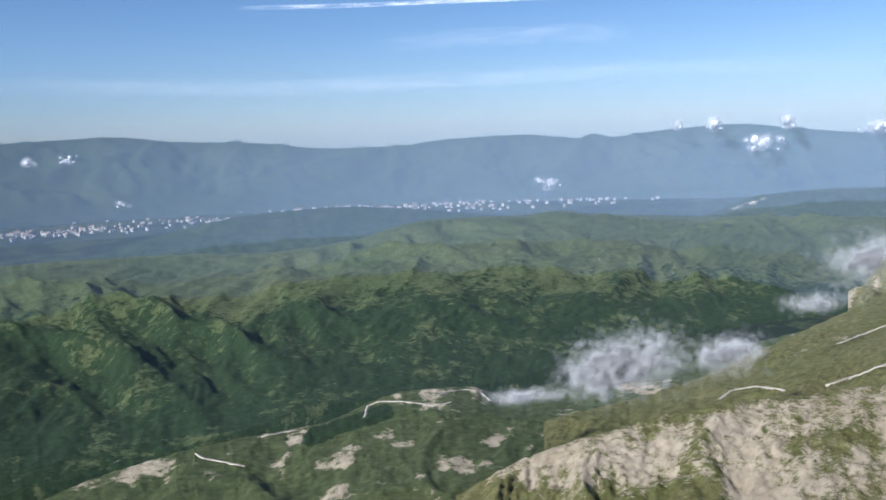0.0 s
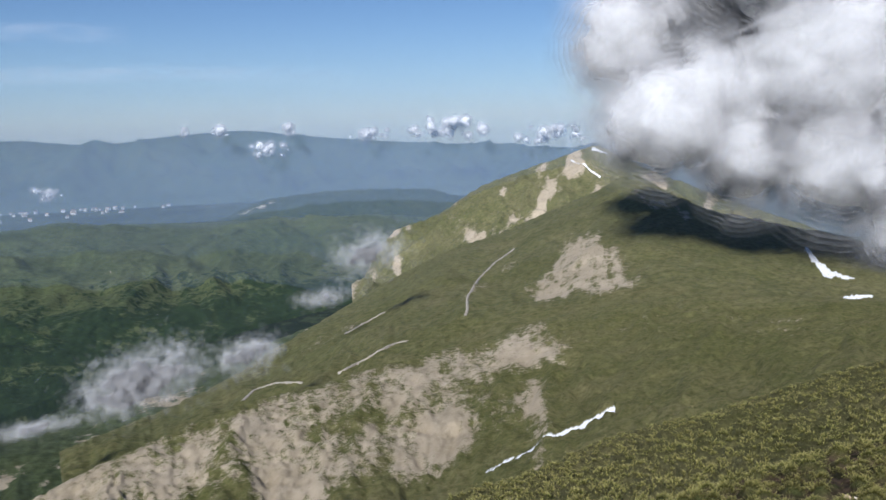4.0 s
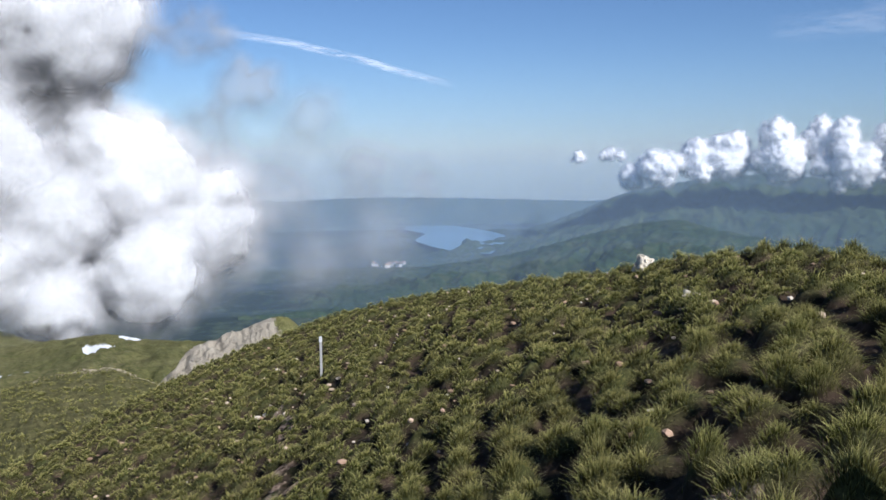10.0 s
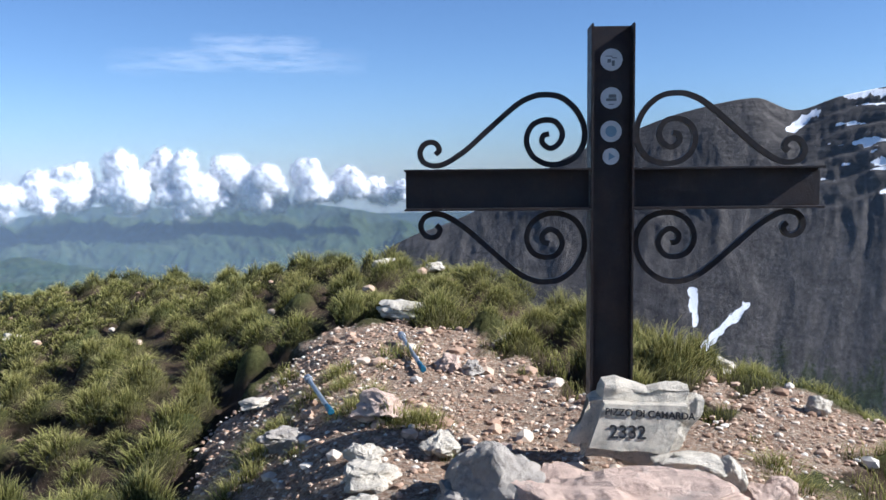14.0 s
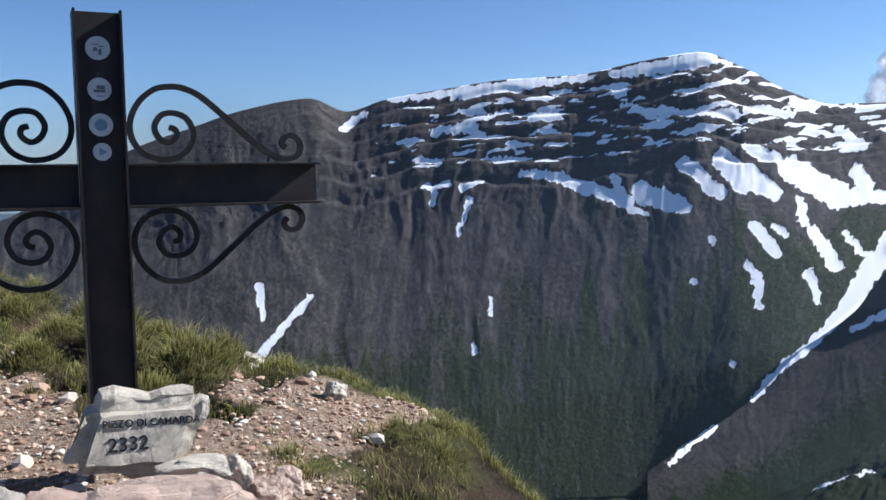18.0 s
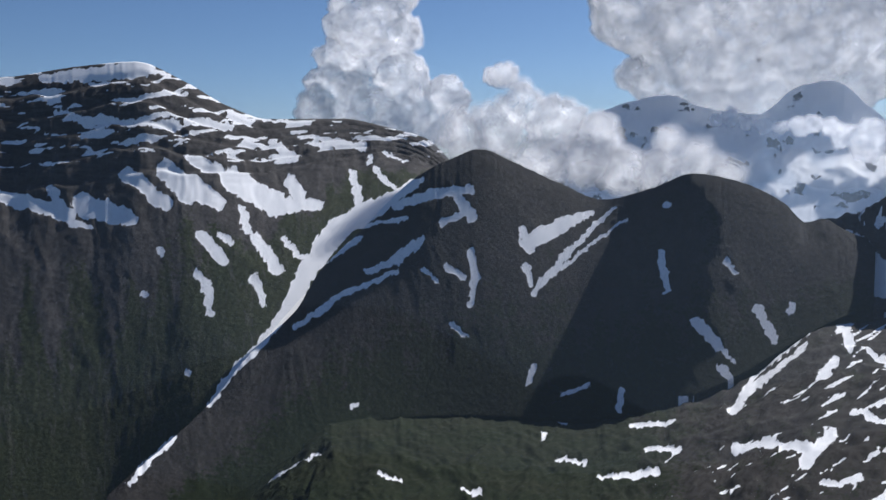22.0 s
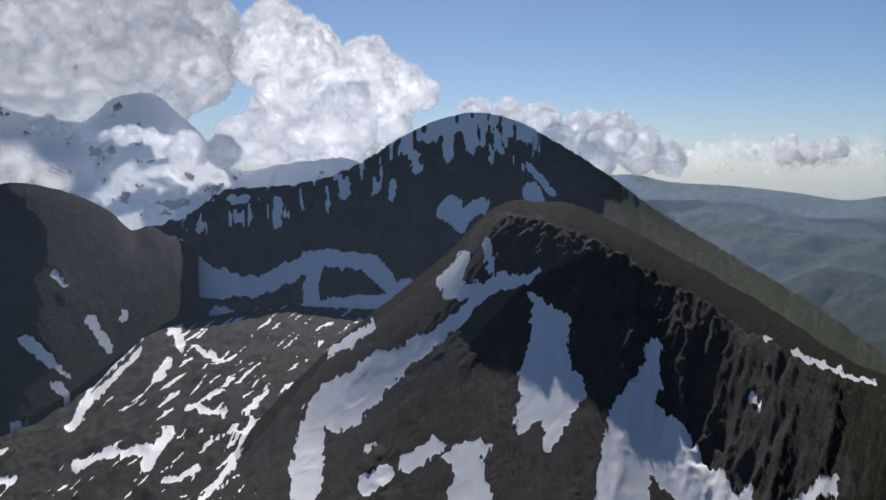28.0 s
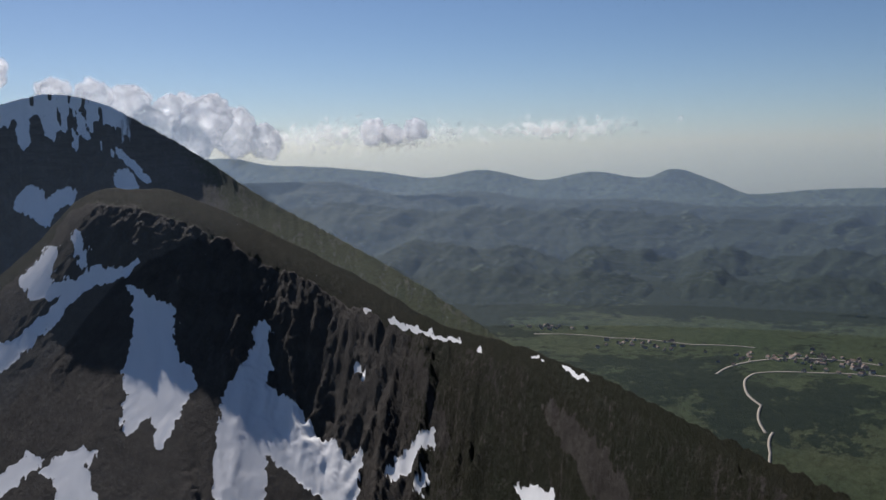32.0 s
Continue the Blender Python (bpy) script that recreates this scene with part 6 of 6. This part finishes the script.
def vapour_material(name, cover, through=0.4, white=0.86, grain=0.03, torn=(0.30, 0.70), even=False):
    """Thin vapour; through: the share of light that passes it; even: droplets scatter alike whichever way the sheet is turned."""
    n = Nodes(name)
    cd, ct, cm, face = n.add("ShaderNodeBsdfDiffuse"), n.add("ShaderNodeBsdfTranslucent"), n.add("ShaderNodeMixShader"), n.add("ShaderNodeCombineXYZ")
    for sock, v in zip(face.inputs, way(SUN_AZ, SUN_EL + 15)):
        sock.default_value = v
    if even:
        n.link(face.outputs[0], cd.inputs["Normal"])
    for s in (cd, ct):
        s.inputs["Color"].default_value = (white, white, white * 1.01, 1)
    cm.inputs[0].default_value = through
    n.link(cd.outputs[0], cm.inputs[1])
    n.link(ct.outputs[0], cm.inputs[2])
    last = cm
    if cover < 1:
        tr, last = n.add("ShaderNodeBsdfTransparent"), n.add("ShaderNodeMixShader")
        ragged = n.ramp(n.noise(grain, 9, 0.68, distort=0.6), (torn[0], 0.0), (torn[1], 1.0))
        n.link(n.maths("MULTIPLY", ragged, cover), last.inputs[0])
        n.link(tr.outputs[0], last.inputs[1])
        n.link(cm.outputs[0], last.inputs[2])
    n.link(last.outputs[0], n.out.inputs["Surface"])
    return n.mat




def dense_vapour(reach, white, ahead=0.3):
    """White vapour that light soaks through for some metres."""
    n = Nodes("cloud_body")
    p = n.surface((white, white, white * 1.005), 1.0, spec=0.0)
    p.subsurface_method = "RANDOM_WALK"
    p.inputs["Subsurface Weight"].default_value = 1.0
    p.inputs["Subsurface Radius"].default_value = (1, 1, 1)
    p.inputs["Subsurface Scale"].default_value = reach
    p.inputs["Subsurface Anisotropy"].default_value = ahead
    return n.mat


veils = [vapour_material("cloud_edge", c, 0.5) for c in (0.50, 0.34, 0.22, 0.14, 0.08)]
greys = [vapour_material("dense_cloud_edge", c, 0.35, 0.70, 0.05, (0.34, 0.68), True) for c in (0.55, 0.42, 0.30, 0.20, 0.13, 0.08, 0.045, 0.025)]
lights = [vapour_material("bright_cloud_edge", c, 0.78, 0.98, 0.02) for c in (0.92, 0.62, 0.44, 0.28, 0.14)]
storms = [vapour_material("storm_cloud_edge", c, 0.62, 0.94, 0.012) for c in (0.97, 0.75, 0.5, 0.3, 0.15)]
glows = [vapour_material("glowing_mist", c, 0.7, 0.97) for c in (0.75, 0.5, 0.36, 0.24, 0.12)]

_ball = []
for sub in (1, 2, 3):
    b_ = bmesh.new()
    bmesh.ops.create_icosphere(b_, subdivisions=sub, radius=1)
    _ball.append((np.array([v.co for v in b_.verts]), np.array([[v.index for v in f.verts] for f in b_.faces])))
    b_.free()


def directions(rng, k):
    d = rng.normal(size=(k, 3))
    return d / np.linalg.norm(d, axis=1)[:, None]


def one_skin(VV, FF, voxel):
    """The outer skin of overlapping balls, as points, quads and normals."""
    me = tri_mesh("balls", np.concatenate(VV), np.concatenate(FF))
    ob = new("balls", me)
    mod = ob.modifiers.new("skin", "REMESH")
    mod.mode, mod.voxel_size = "VOXEL", voxel
    calm = ob.modifiers.new("calm", "SMOOTH")
    calm.factor, calm.iterations = 0.5, 6
    skin = bpy.data.meshes.new_from_object(ob.evaluated_get(bpy.context.evaluated_depsgraph_get()))
    bpy.data.objects.remove(ob)
    P = np.zeros(len(skin.vertices) * 3)
    skin.vertices.foreach_get("co", P)
    N = np.zeros(len(skin.vertices) * 3)
    skin.vertices.foreach_get("normal", N)
    Q = np.zeros(len(skin.loops), int)
    skin.loops.foreach_get("vertex_index", Q)
    tot = np.zeros(len(skin.polygons), int)
    skin.polygons.foreach_get("loop_total", tot)
    Q = Q.reshape(-1, 4) if (tot == 4).all() else None
    bpy.data.meshes.remove(skin)
    return P.reshape(-1, 3), Q, N.reshape(-1, 3)


def cloud(name, label, blobs, dist, seed, levels=2, budget=9, cell=4.0, soft=4.0, core=True, shells=2, lump=1.0, deep=1.0, shrink=1.0, reach=14, white=0.62, ahead=0.3, skins=None):
    """A cumulus: puffs budding from puffs under one skin, with thin torn veils round it. cell and soft: in twenty-sevenths of a degree."""
    rng = np.random.RandomState(seed)
    pix = dist * math.radians(1 / 27.5)
    balls = []
    for a, e, w in blobs:
        d = dist * rng.uniform(1 - 0.02 * deep, 1 + 0.02 * deep)
        balls.append((np.array(way(a, e)) * d + (0, 0, EYE), d * math.tan(radians(w)) * 0.92 * shrink, 0))
    todo = list(balls)
    for lv in range(1, levels + 1):
        nxt = []
        for c, R, _ in todo:
            for q in directions(rng, budget):
                if q[2] > -0.5 and R > cell * pix * 1.5:
                    nxt.append((c + q * R * 0.85, R * rng.uniform(0.22, 0.46), lv))
        balls += nxt
        todo = nxt
    VV, FF, base = [], [], 0
    for c, R, lv in balls:
        bv, bf = _ball[1 if lv < 2 else 0]
        VV.append(bv * R + c), FF.append(bf + base)
        base += len(bv)
    P, Q, N = one_skin(VV, FF, cell * pix)
    big = cell * pix
    P = P + N * (lump * big * (2.2 * fbm3(P / (big * 9), 3, 0.5, True) + 1.0 * fbm3(P / (big * 3), 2, 0.5, True)))[:, None]
    root = None
    if core:
        root = new(name, tri_mesh(name, P, Q, True))
        root.data.materials.append(dense_vapour(reach * pix, white, ahead))
        tagged(root, label, "cloud")
    for k in range(shells):
        puff = soft * pix * (k + 1) / shells * (0.75 + 0.9 * fbm3(P / (soft * pix * 5) + 3, 3))
        me = tri_mesh("veil", P + N * puff[:, None], Q, True)
        if root:
            part("veil", me, (skins or veils)[k], root, "thin torn edge of the cloud")
        else:
            me.materials.append(skins[k])
            root = tagged(new(name, me), label, "cloud")


cloud("cumulus_row", "row of white cumulus along the range", RANGE_BLOBS + [(100 + 1.7 * i, -1.25 + 0.3 * math.sin(i * 2.1), 0.7) for i in range(15)], 3050, 2, 3, 8, 2.6, 8, lump=1.5, shells=3, shrink=1.0, white=0.92, reach=30, skins=[vapour_material("sunlit_cloud_edge", c, 0.3, 0.86, 0.03) for c in (0.5, 0.35, 0.2)])


def fleck_mesh(name, P, size, rng):
    """Small ragged scraps of vapour, turned every way, at the points P."""
    m = len(P)
    u = directions(rng, m)
    v = np.cross(u, directions(rng, m))
    v /= np.linalg.norm(v, axis=1)[:, None] + 1e-9
    h = (size * rng.uniform(0.5, 1.4, m))[:, None]
    corners = []
    for k in range(6):
        t = k * math.pi / 3
        corners.append(P + h * rng.uniform(0.6, 1.1, (m, 1)) * (u * math.cos(t) + v * math.sin(t)))
    V = np.stack(corners, 1).reshape(-1, 3)
    return tri_mesh(name, V, np.arange(6 * m).reshape(m, 6))


def drift(name, label, patches, dist, seed, count, size, cover, white=0.8):
    """A torn drift of thin mist over patches (azimuth, height angle, half width, half height)."""
    r_ = np.random.RandomState(seed)
    P = []
    for a, e, w, h in patches:
        m = int(count * w * h)
        g = r_.normal(0, 0.5, (m, 3))
        aa, ee, dd = np.radians(a + w * g[:, 0]), np.radians(e + h * g[:, 1] + 0.3 * h * g[:, 0]), dist * (1 + 0.02 * g[:, 2])
        P.append(np.stack([np.sin(aa) * np.cos(ee) * dd, np.cos(aa) * np.cos(ee) * dd, np.sin(ee) * dd + EYE], 1))
    P = np.concatenate(P)
    big = dist * math.radians(0.9)
    P = P + big * 0.5 * np.stack([fbm3(P / big + 5 * k, 4, 0.6) for k in range(3)], 1)
    P = P[fbm3(P / big, 5, 0.65) > r_.uniform(-0.25, 0.22, len(P))]
    me = fleck_mesh(name, P, size, r_)
    me.materials.append(vapour_material("thin_mist", cover, 0.35, white, 30 / dist, (0.2, 0.6), True))
    tagged(new(name, me), label, "cloud")


def shreds(name, label, patches, dist, seed, cover=1.0):
    """Small ragged clouds: puffs scattered over patches (azimuth, height angle, half width, half height)."""
    r_ = np.random.RandomState(seed)
    blobs = []
    for a, e, w, h in patches:
        for _ in range(int(14 + 5 * w)):
            t, q = r_.uniform(0, 6.28), r_.uniform(0, 1) ** 0.7
            blobs.append((a + w * q * math.cos(t), e + h * q * math.sin(t) + 0.25 * h * math.sin(3 * t), h * r_.uniform(0.25, 0.6) * (1.15 - 0.6 * q)))
    cloud(name, label, blobs, dist, seed, 2, 6, 2.6, 9, shells=5, lump=1.4, shrink=0.9, white=0.85,
          skins=[vapour_material("torn_mist", c * cover, 0.3, 0.8, 45 / dist, (0.42, 0.66), True) for c in (0.34, 0.26, 0.19, 0.12, 0.07)])


drift("drifting_mist", "thin torn shred of mist on the slope", [(11.3, -15.4, 3.4, 1.7), (10.0, -16.2, 2.0, 1.0), (17.6, -14.6, 1.9, 1.0), (5.0, -17.4, 2.2, 0.4)], 470, 5, 2000, 2.6, 0.036)
drift("drifting_mist", "thin wisps of mist in the valley", [(25.6, -8.7, 2.2, 1.3), (22.5, -11.3, 1.6, 0.5)], 640, 6, 1800, 3.2, 0.034)
shreds("cumulus_puffs", "small torn white clouds over the far range", [(31.2, -0.7, 2.6, 0.8), (26.0, -1.0, 1.4, 0.35), (37.6, -1.3, 2.6, 0.65), (19.6, -1.8, 1.3, 0.45), (14.7, -0.6, 0.3, 0.3), (16.6, -0.6, 0.4, 0.35), (21.0, -0.6, 0.4, 0.3)], 3900, 3, 1.3)
shreds("cumulus_puffs", "small torn clouds low over the plain", [(-25.0, -1.3, 0.5, 0.25), (-22.7, -1.3, 0.6, 0.25), (6.6, -4.0, 0.8, 0.4), (-20.0, -4.1, 0.5, 0.2), (-23.5, -6.6, 1.8, 0.3)], 3500, 4, 1.0)
cloud("cloud_bank", "great white cloud bank rising over the ridge", BANK_BLOBS, 700, 1, 2, 6, 11, 85, shells=8, lump=0.8, deep=3, shrink=0.85, white=0.66, reach=130, skins=greys)
cloud("cumulus_tower", "tall cumulus tower lit from behind", TOWER_BLOBS, 2600, 7, 2, 10, 4.6, 10, core=False, lump=0.9, shells=5, skins=lights)
cloud("col_cloud", "bright cloud spilling over the col", COL_BLOBS, 1420, 8, 2, 7, 6, 30, core=False, shells=5, shrink=0.7, skins=glows)
cloud("storm_cumulus", "large grey cumulus with bright edges", DARK_BLOBS, 3950, 9, 2, 10, 7, 12, core=False, lump=0.9, shells=5, skins=storms)
cloud("cloud_band", "bright strips of cloud before the snowy peaks", BAND_BLOBS, 2850, 10, 2, 8, 4, 10, core=False, shells=5, shrink=0.9, skins=lights)
cloud("backlit_cumulus", "towering cumulus with glowing rims", SOUTH_BLOBS, 3300, 11, 2, 10, 5.2, 10, core=False, lump=0.9, shells=5, skins=lights)
cloud("cumulus_line", "line of cumulus above the misty hills", EAST_BLOBS, 3900, 12, 2, 9, 4, 10, core=False, shells=5, shrink=1.0, skins=lights)
drift("cumulus_puffs", "torn small cumulus fading into haze over the hills", [(249, 0.7, 4, 0.8), (254, 0.5, 4, 0.6), (263, 0.8, 5, 0.5)], 3850, 14, 420, 15, 0.16, 0.95)
VEIL = [(72, 0.5, 3.2), (75, 4, 3.0), (77, -3, 3.2), (79, -7, 2.6), (79, 2, 2.6), (82, -1, 2.2), (83, -5, 2.0), (72, 7, 3.0), (86, -2, 1.8), (70, 11, 3.5)]
cloud("cloud_veil", "thin grey veil of vapour trailing from the bank", VEIL, 760, 13, 2, 5, 11, 70, core=False, shells=5, lump=1.6, shrink=0.45, skins=[vapour_material("thin_grey_mist", c, 0.5, 0.6, 0.02) for c in (0.16, 0.13, 0.10, 0.07, 0.05)])


# thin high ice cloud and an old vapour trail
n = Nodes("ice_cloud")
tr, em, mx, up = n.add("ShaderNodeBsdfTransparent"), n.add("ShaderNodeBsdfDiffuse"), n.add("ShaderNodeMixShader"), n.add("ShaderNodeCombineXYZ")
up.inputs[2].default_value = 1.0
n.link(up.outputs[0], em.inputs["Normal"])
em.inputs["Color"].default_value = (0.95, 0.97, 1.0, 1)
n.link(n.maths("MULTIPLY", n.attr("thin"), n.ramp(n.noise(0.006, 7, 0.65, stretch=(1, 1, 6)), (0.35, 0.0), (0.7, 1.0))), mx.inputs[0])
n.link(tr.outputs[0], mx.inputs[1])
n.link(em.outputs[0], mx.inputs[2])
n.link(mx.outputs[0], n.out.inputs["Surface"])
ice = n.mat


def cirrus(label, line, half, cover):
    """A thin drifting streak of ice cloud along a line of azimuths and height angles; it fades at its edges."""
    P = np.array(line, float)
    s = np.linspace(0, 1, 60)
    k = np.linspace(0, 1, len(P))
    a, e = np.interp(s, k, P[:, 0])[None, :], np.interp(s, k, P[:, 1])[None, :]
    v = np.linspace(-1, 1, 9)[:, None]
    el = np.radians(e + v * half)
    d = 4650 + 60 * v
    X, Y, Z = d * np.cos(el) * np.sin(np.radians(a)), d * np.cos(el) * np.cos(np.radians(a)), d * np.sin(el)
    fade = (1 - v**2) * np.sin(np.pi * s)[None, :] ** 0.6 * cover
    me = grid_mesh("cirrus", X, Y, Z, [("thin", fade)])
    me.materials.append(ice)
    tagged(new("cirrus", me), label, "cloud", "streaks of high ice cloud", "structure")


cirrus("old vapour trail high in the blue sky", [(-12.5, 7.45), (2, 7.58), (20, 7.4)], 0.16, 1.0)
cirrus("curved thin streak of high ice cloud", [(72, 7.5), (77.6, 6.75), (82, 5.75), (84.8, 4.9), (88, 4.1)], 0.28, 0.7)
cirrus("faint feathery patch of high ice cloud", [(107, 6.8), (115, 7.2), (123, 6.9)], 0.9, 0.22)
cirrus("faint feathery patch of high ice cloud", [(112, 8.2), (116, 8.1), (120, 8.0)], 0.6, 0.2)
cirrus("faint band of high ice cloud over the plain", [(-30, 3.2), (-10, 2.6), (12, 3.0), (26, 2.6)], 0.6, 0.25)
cirrus("faint streak of high ice cloud", [(-4, 5.2), (6, 5.4), (12, 5.2)], 0.7, 0.2)

# ================================================================ far traces of people's work
dust = plain("pale_road_dust", (0.42, 0.37, 0.30), 0.95, size=0.5, bump=0.1)


def track(land, line, width, label, lift=0.6):
    """A road laid over a landform along azimuths and height angles."""
    P = np.array(line, float)
    m = 14 * len(P)
    s, k = np.linspace(0, 1, m), np.linspace(0, 1, len(P))
    pts = [on_land(land, a, e) for a, e in zip(np.interp(s, k, P[:, 0]), np.interp(s, k, P[:, 1]))]
    pts = [sum((pts[min(max(i + j, 0), m - 1)] for j in (-2, -1, 0, 1, 2)), Vector()) / 5 for i in range(m)]
    V, F = [], []
    for i, p in enumerate(pts):
        t = (pts[min(i + 1, m - 1)] - pts[max(i - 1, 0)])
        t.z = 0
        t = t.normalized() if t.length > 0 else Vector((1, 0, 0))
        side_ = Vector((-t.y, t.x, 0)) * width / 2 * (0.8 + 0.4 * random.random())
        for q, dz in ((p - side_ * 1.2, -2.0), (p - side_, lift), (p + side_, lift), (p + side_ * 1.2, -2.0)):
            V.append((q.x, q.y, q.z + dz))
        if i:
            for j in range(3):
                F.append((4 * i - 4 + j, 4 * i - 3 + j, 4 * i + 1 + j, 4 * i + j))
    me = tri_mesh("road", np.array(V), np.array(F), True)
    me.materials.append(dust)
    tagged(new("road", me), label, "road", kind="structure")


for line in ([(-16.88, -19.6), (-16.4, -19.95), (-15.02, -20.35), (-13.9, -20.73)], [(-5.9, -18.5), (-5.67, -17.75), (-4.91, -17.5), (-3.05, -17.64), (-1.18, -17.94), (-0.04, -17.76)],
             [(-1.16, -17.37), (-0.01, -17.05), (1.12, -17.0), (1.86, -17.21), (2.52, -17.76)], [(-12.93, -19.1), (-12.01, -19.0), (-10.55, -18.9)]):
    track("road_spur", line, 2.0, "pale winding dirt road on the spur", 0.6)
for line in ([(17.17, -17.44), (17.92, -16.81), (19.39, -16.48), (21.21, -16.61)], [(23.44, -16.15), (24.95, -15.51), (26.16, -14.92), (27.23, -14.45), (28.05, -14.35)],
             [(31.92, -12.93), (32.06, -11.6), (32.9, -10.34), (34.02, -9.34), (35.2, -8.56)], [(23.91, -13.74), (25.04, -13.19), (26.63, -12.42)]):
    track("grassy_ridge", line, 1.6, "pale worn track along the ridge", 0.5)

roofs, walls = plain("red_roofs", (0.30, 0.22, 0.18), 0.9), plain("pale_walls", (0.46, 0.45, 0.42), 0.9)


def settlement(name, label, spots, size):
    """Small far houses: each a walled box with a pitched roof."""
    rng = np.random.RandomState(len(name))
    V, F, M = [], [], []
    for x, y, z in spots:
        w, d, h = size * rng.uniform(0.7, 1.8), size * rng.uniform(0.6, 1.1), size * rng.uniform(0.45, 0.8)
        t, k = rng.uniform(0, 3.14), len(V)
        c, s = math.cos(t), math.sin(t)
        for px, py, pz in ((-w, -d, -4), (w, -d, -4), (w, d, -4), (-w, d, -4), (-w, -d, h), (w, -d, h), (w, d, h), (-w, d, h), (-w, 0, h * 1.7), (w, 0, h * 1.7)):
            V.append((x + (px * c - py * s) / 2, y + (px * s + py * c) / 2, z + pz))
        F += [(k, k + 1, k + 5, k + 4), (k + 1, k + 2, k + 6, k + 5), (k + 2, k + 3, k + 7, k + 6), (k + 3, k, k + 4, k + 7), (k + 4, k + 5, k + 9, k + 8), (k + 6, k + 7, k + 8, k + 9)]
        M += [0, 0, 0, 0, 1, 1]
    me = tri_mesh(name, np.array(V), np.array(F))
    me.materials.append(walls)
    me.materials.append(roofs)
    me.polygons.foreach_set("material_index", np.array(M, np.int32))
    tagged(new(name, me), label, "buildings", kind="stuff")


for line in ([(273.5, 1380), (275.5, 1470), (279, 1520), (284, 1500)], [(276.5, 1180), (276.2, 1260), (275.2, 1330), (275.8, 1400), (279, 1430), (285, 1440)], [(277.5, 1060), (276.8, 1130), (277.2, 1200)], [(262, 1640), (267, 1610), (272, 1570), (277, 1560)]):
    pts = [Vector((r_ * math.sin(radians(a)), r_ * math.cos(radians(a)), -350.0)) for a, r_ in line]
    fine_ = []
    for a, b in zip(pts, pts[1:]):
        bow = Vector((-(b - a).y, (b - a).x, 0)) * 0.08
        fine_ += [a.lerp(b, t / 8) + bow * math.sin(math.pi * t / 8) for t in range(8)]
    V, F = [], []
    for i, p in enumerate(fine_[:-1]):
        t = (fine_[i + 1] - p).normalized()
        q = Vector((-t.y, t.x, 0)) * 1.7
        p = Vector((p.x, p.y, float(plain_at(p.x, p.y))))
        V += [p - q - Vector((0, 0, 1.5)), p - q + Vector((0, 0, 0.8)), p + q + Vector((0, 0, 0.8)), p + q - Vector((0, 0, 1.5))]
        if i:
            F += [(4 * i - 4 + k, 4 * i - 3 + k, 4 * i + 1 + k, 4 * i + k) for k in range(3)]
    me = tri_mesh("road", np.array(V), np.array(F), True)
    me.materials.append(dust)
    tagged(new("road", me), "pale road winding through the valley fields", "road", kind="structure")

rng = np.random.RandomState(77)
town = []
for ca, cr, sa, sr, k in ((0, 4000, 5, 180, 240), (-24, 3600, 3, 90, 110), (9, 4050, 3, 60, 50), (-14, 3720, 4, 60, 50), (-8, 4100, 8, 200, 60)):
    for _ in range(k):
        a, d = radians(ca + rng.normal(0, sa)), cr + rng.normal(0, sr)
        if 3350 < d < 4250:
            town.append((d * math.sin(a), d * math.cos(a), -351))
settlement("town", "pale far town spread over the plain", town, 11)
village = []
for ca, cr, sa, sr, k in ((279, 1500, 3.2, 28, 80), (269, 1560, 1.2, 20, 24), (263, 1700, 1.0, 12, 14), (288, 1450, 3, 30, 40)):
    for _ in range(k):
        a, d = radians(ca + rng.normal(0, sa)), cr + rng.normal(0, sr)
        village.append((d * math.sin(a), d * math.cos(a), -353))
settlement("village", "pale houses of the valley village", village, 5)
shore = []
for ca, cr, sa, sr, k in ((93.8, 3030, 0.6, 25, 14), (84, 2700, 0.5, 12, 10), (97, 3600, 1, 80, 16)):
    for _ in range(k):
        a, d = radians(ca + rng.normal(0, sa)), cr + rng.normal(0, sr)
        shore.append((d * math.sin(a), d * math.cos(a), -350))
settlement("lakeside_houses", "a few pale houses by the lake", shore, 12)
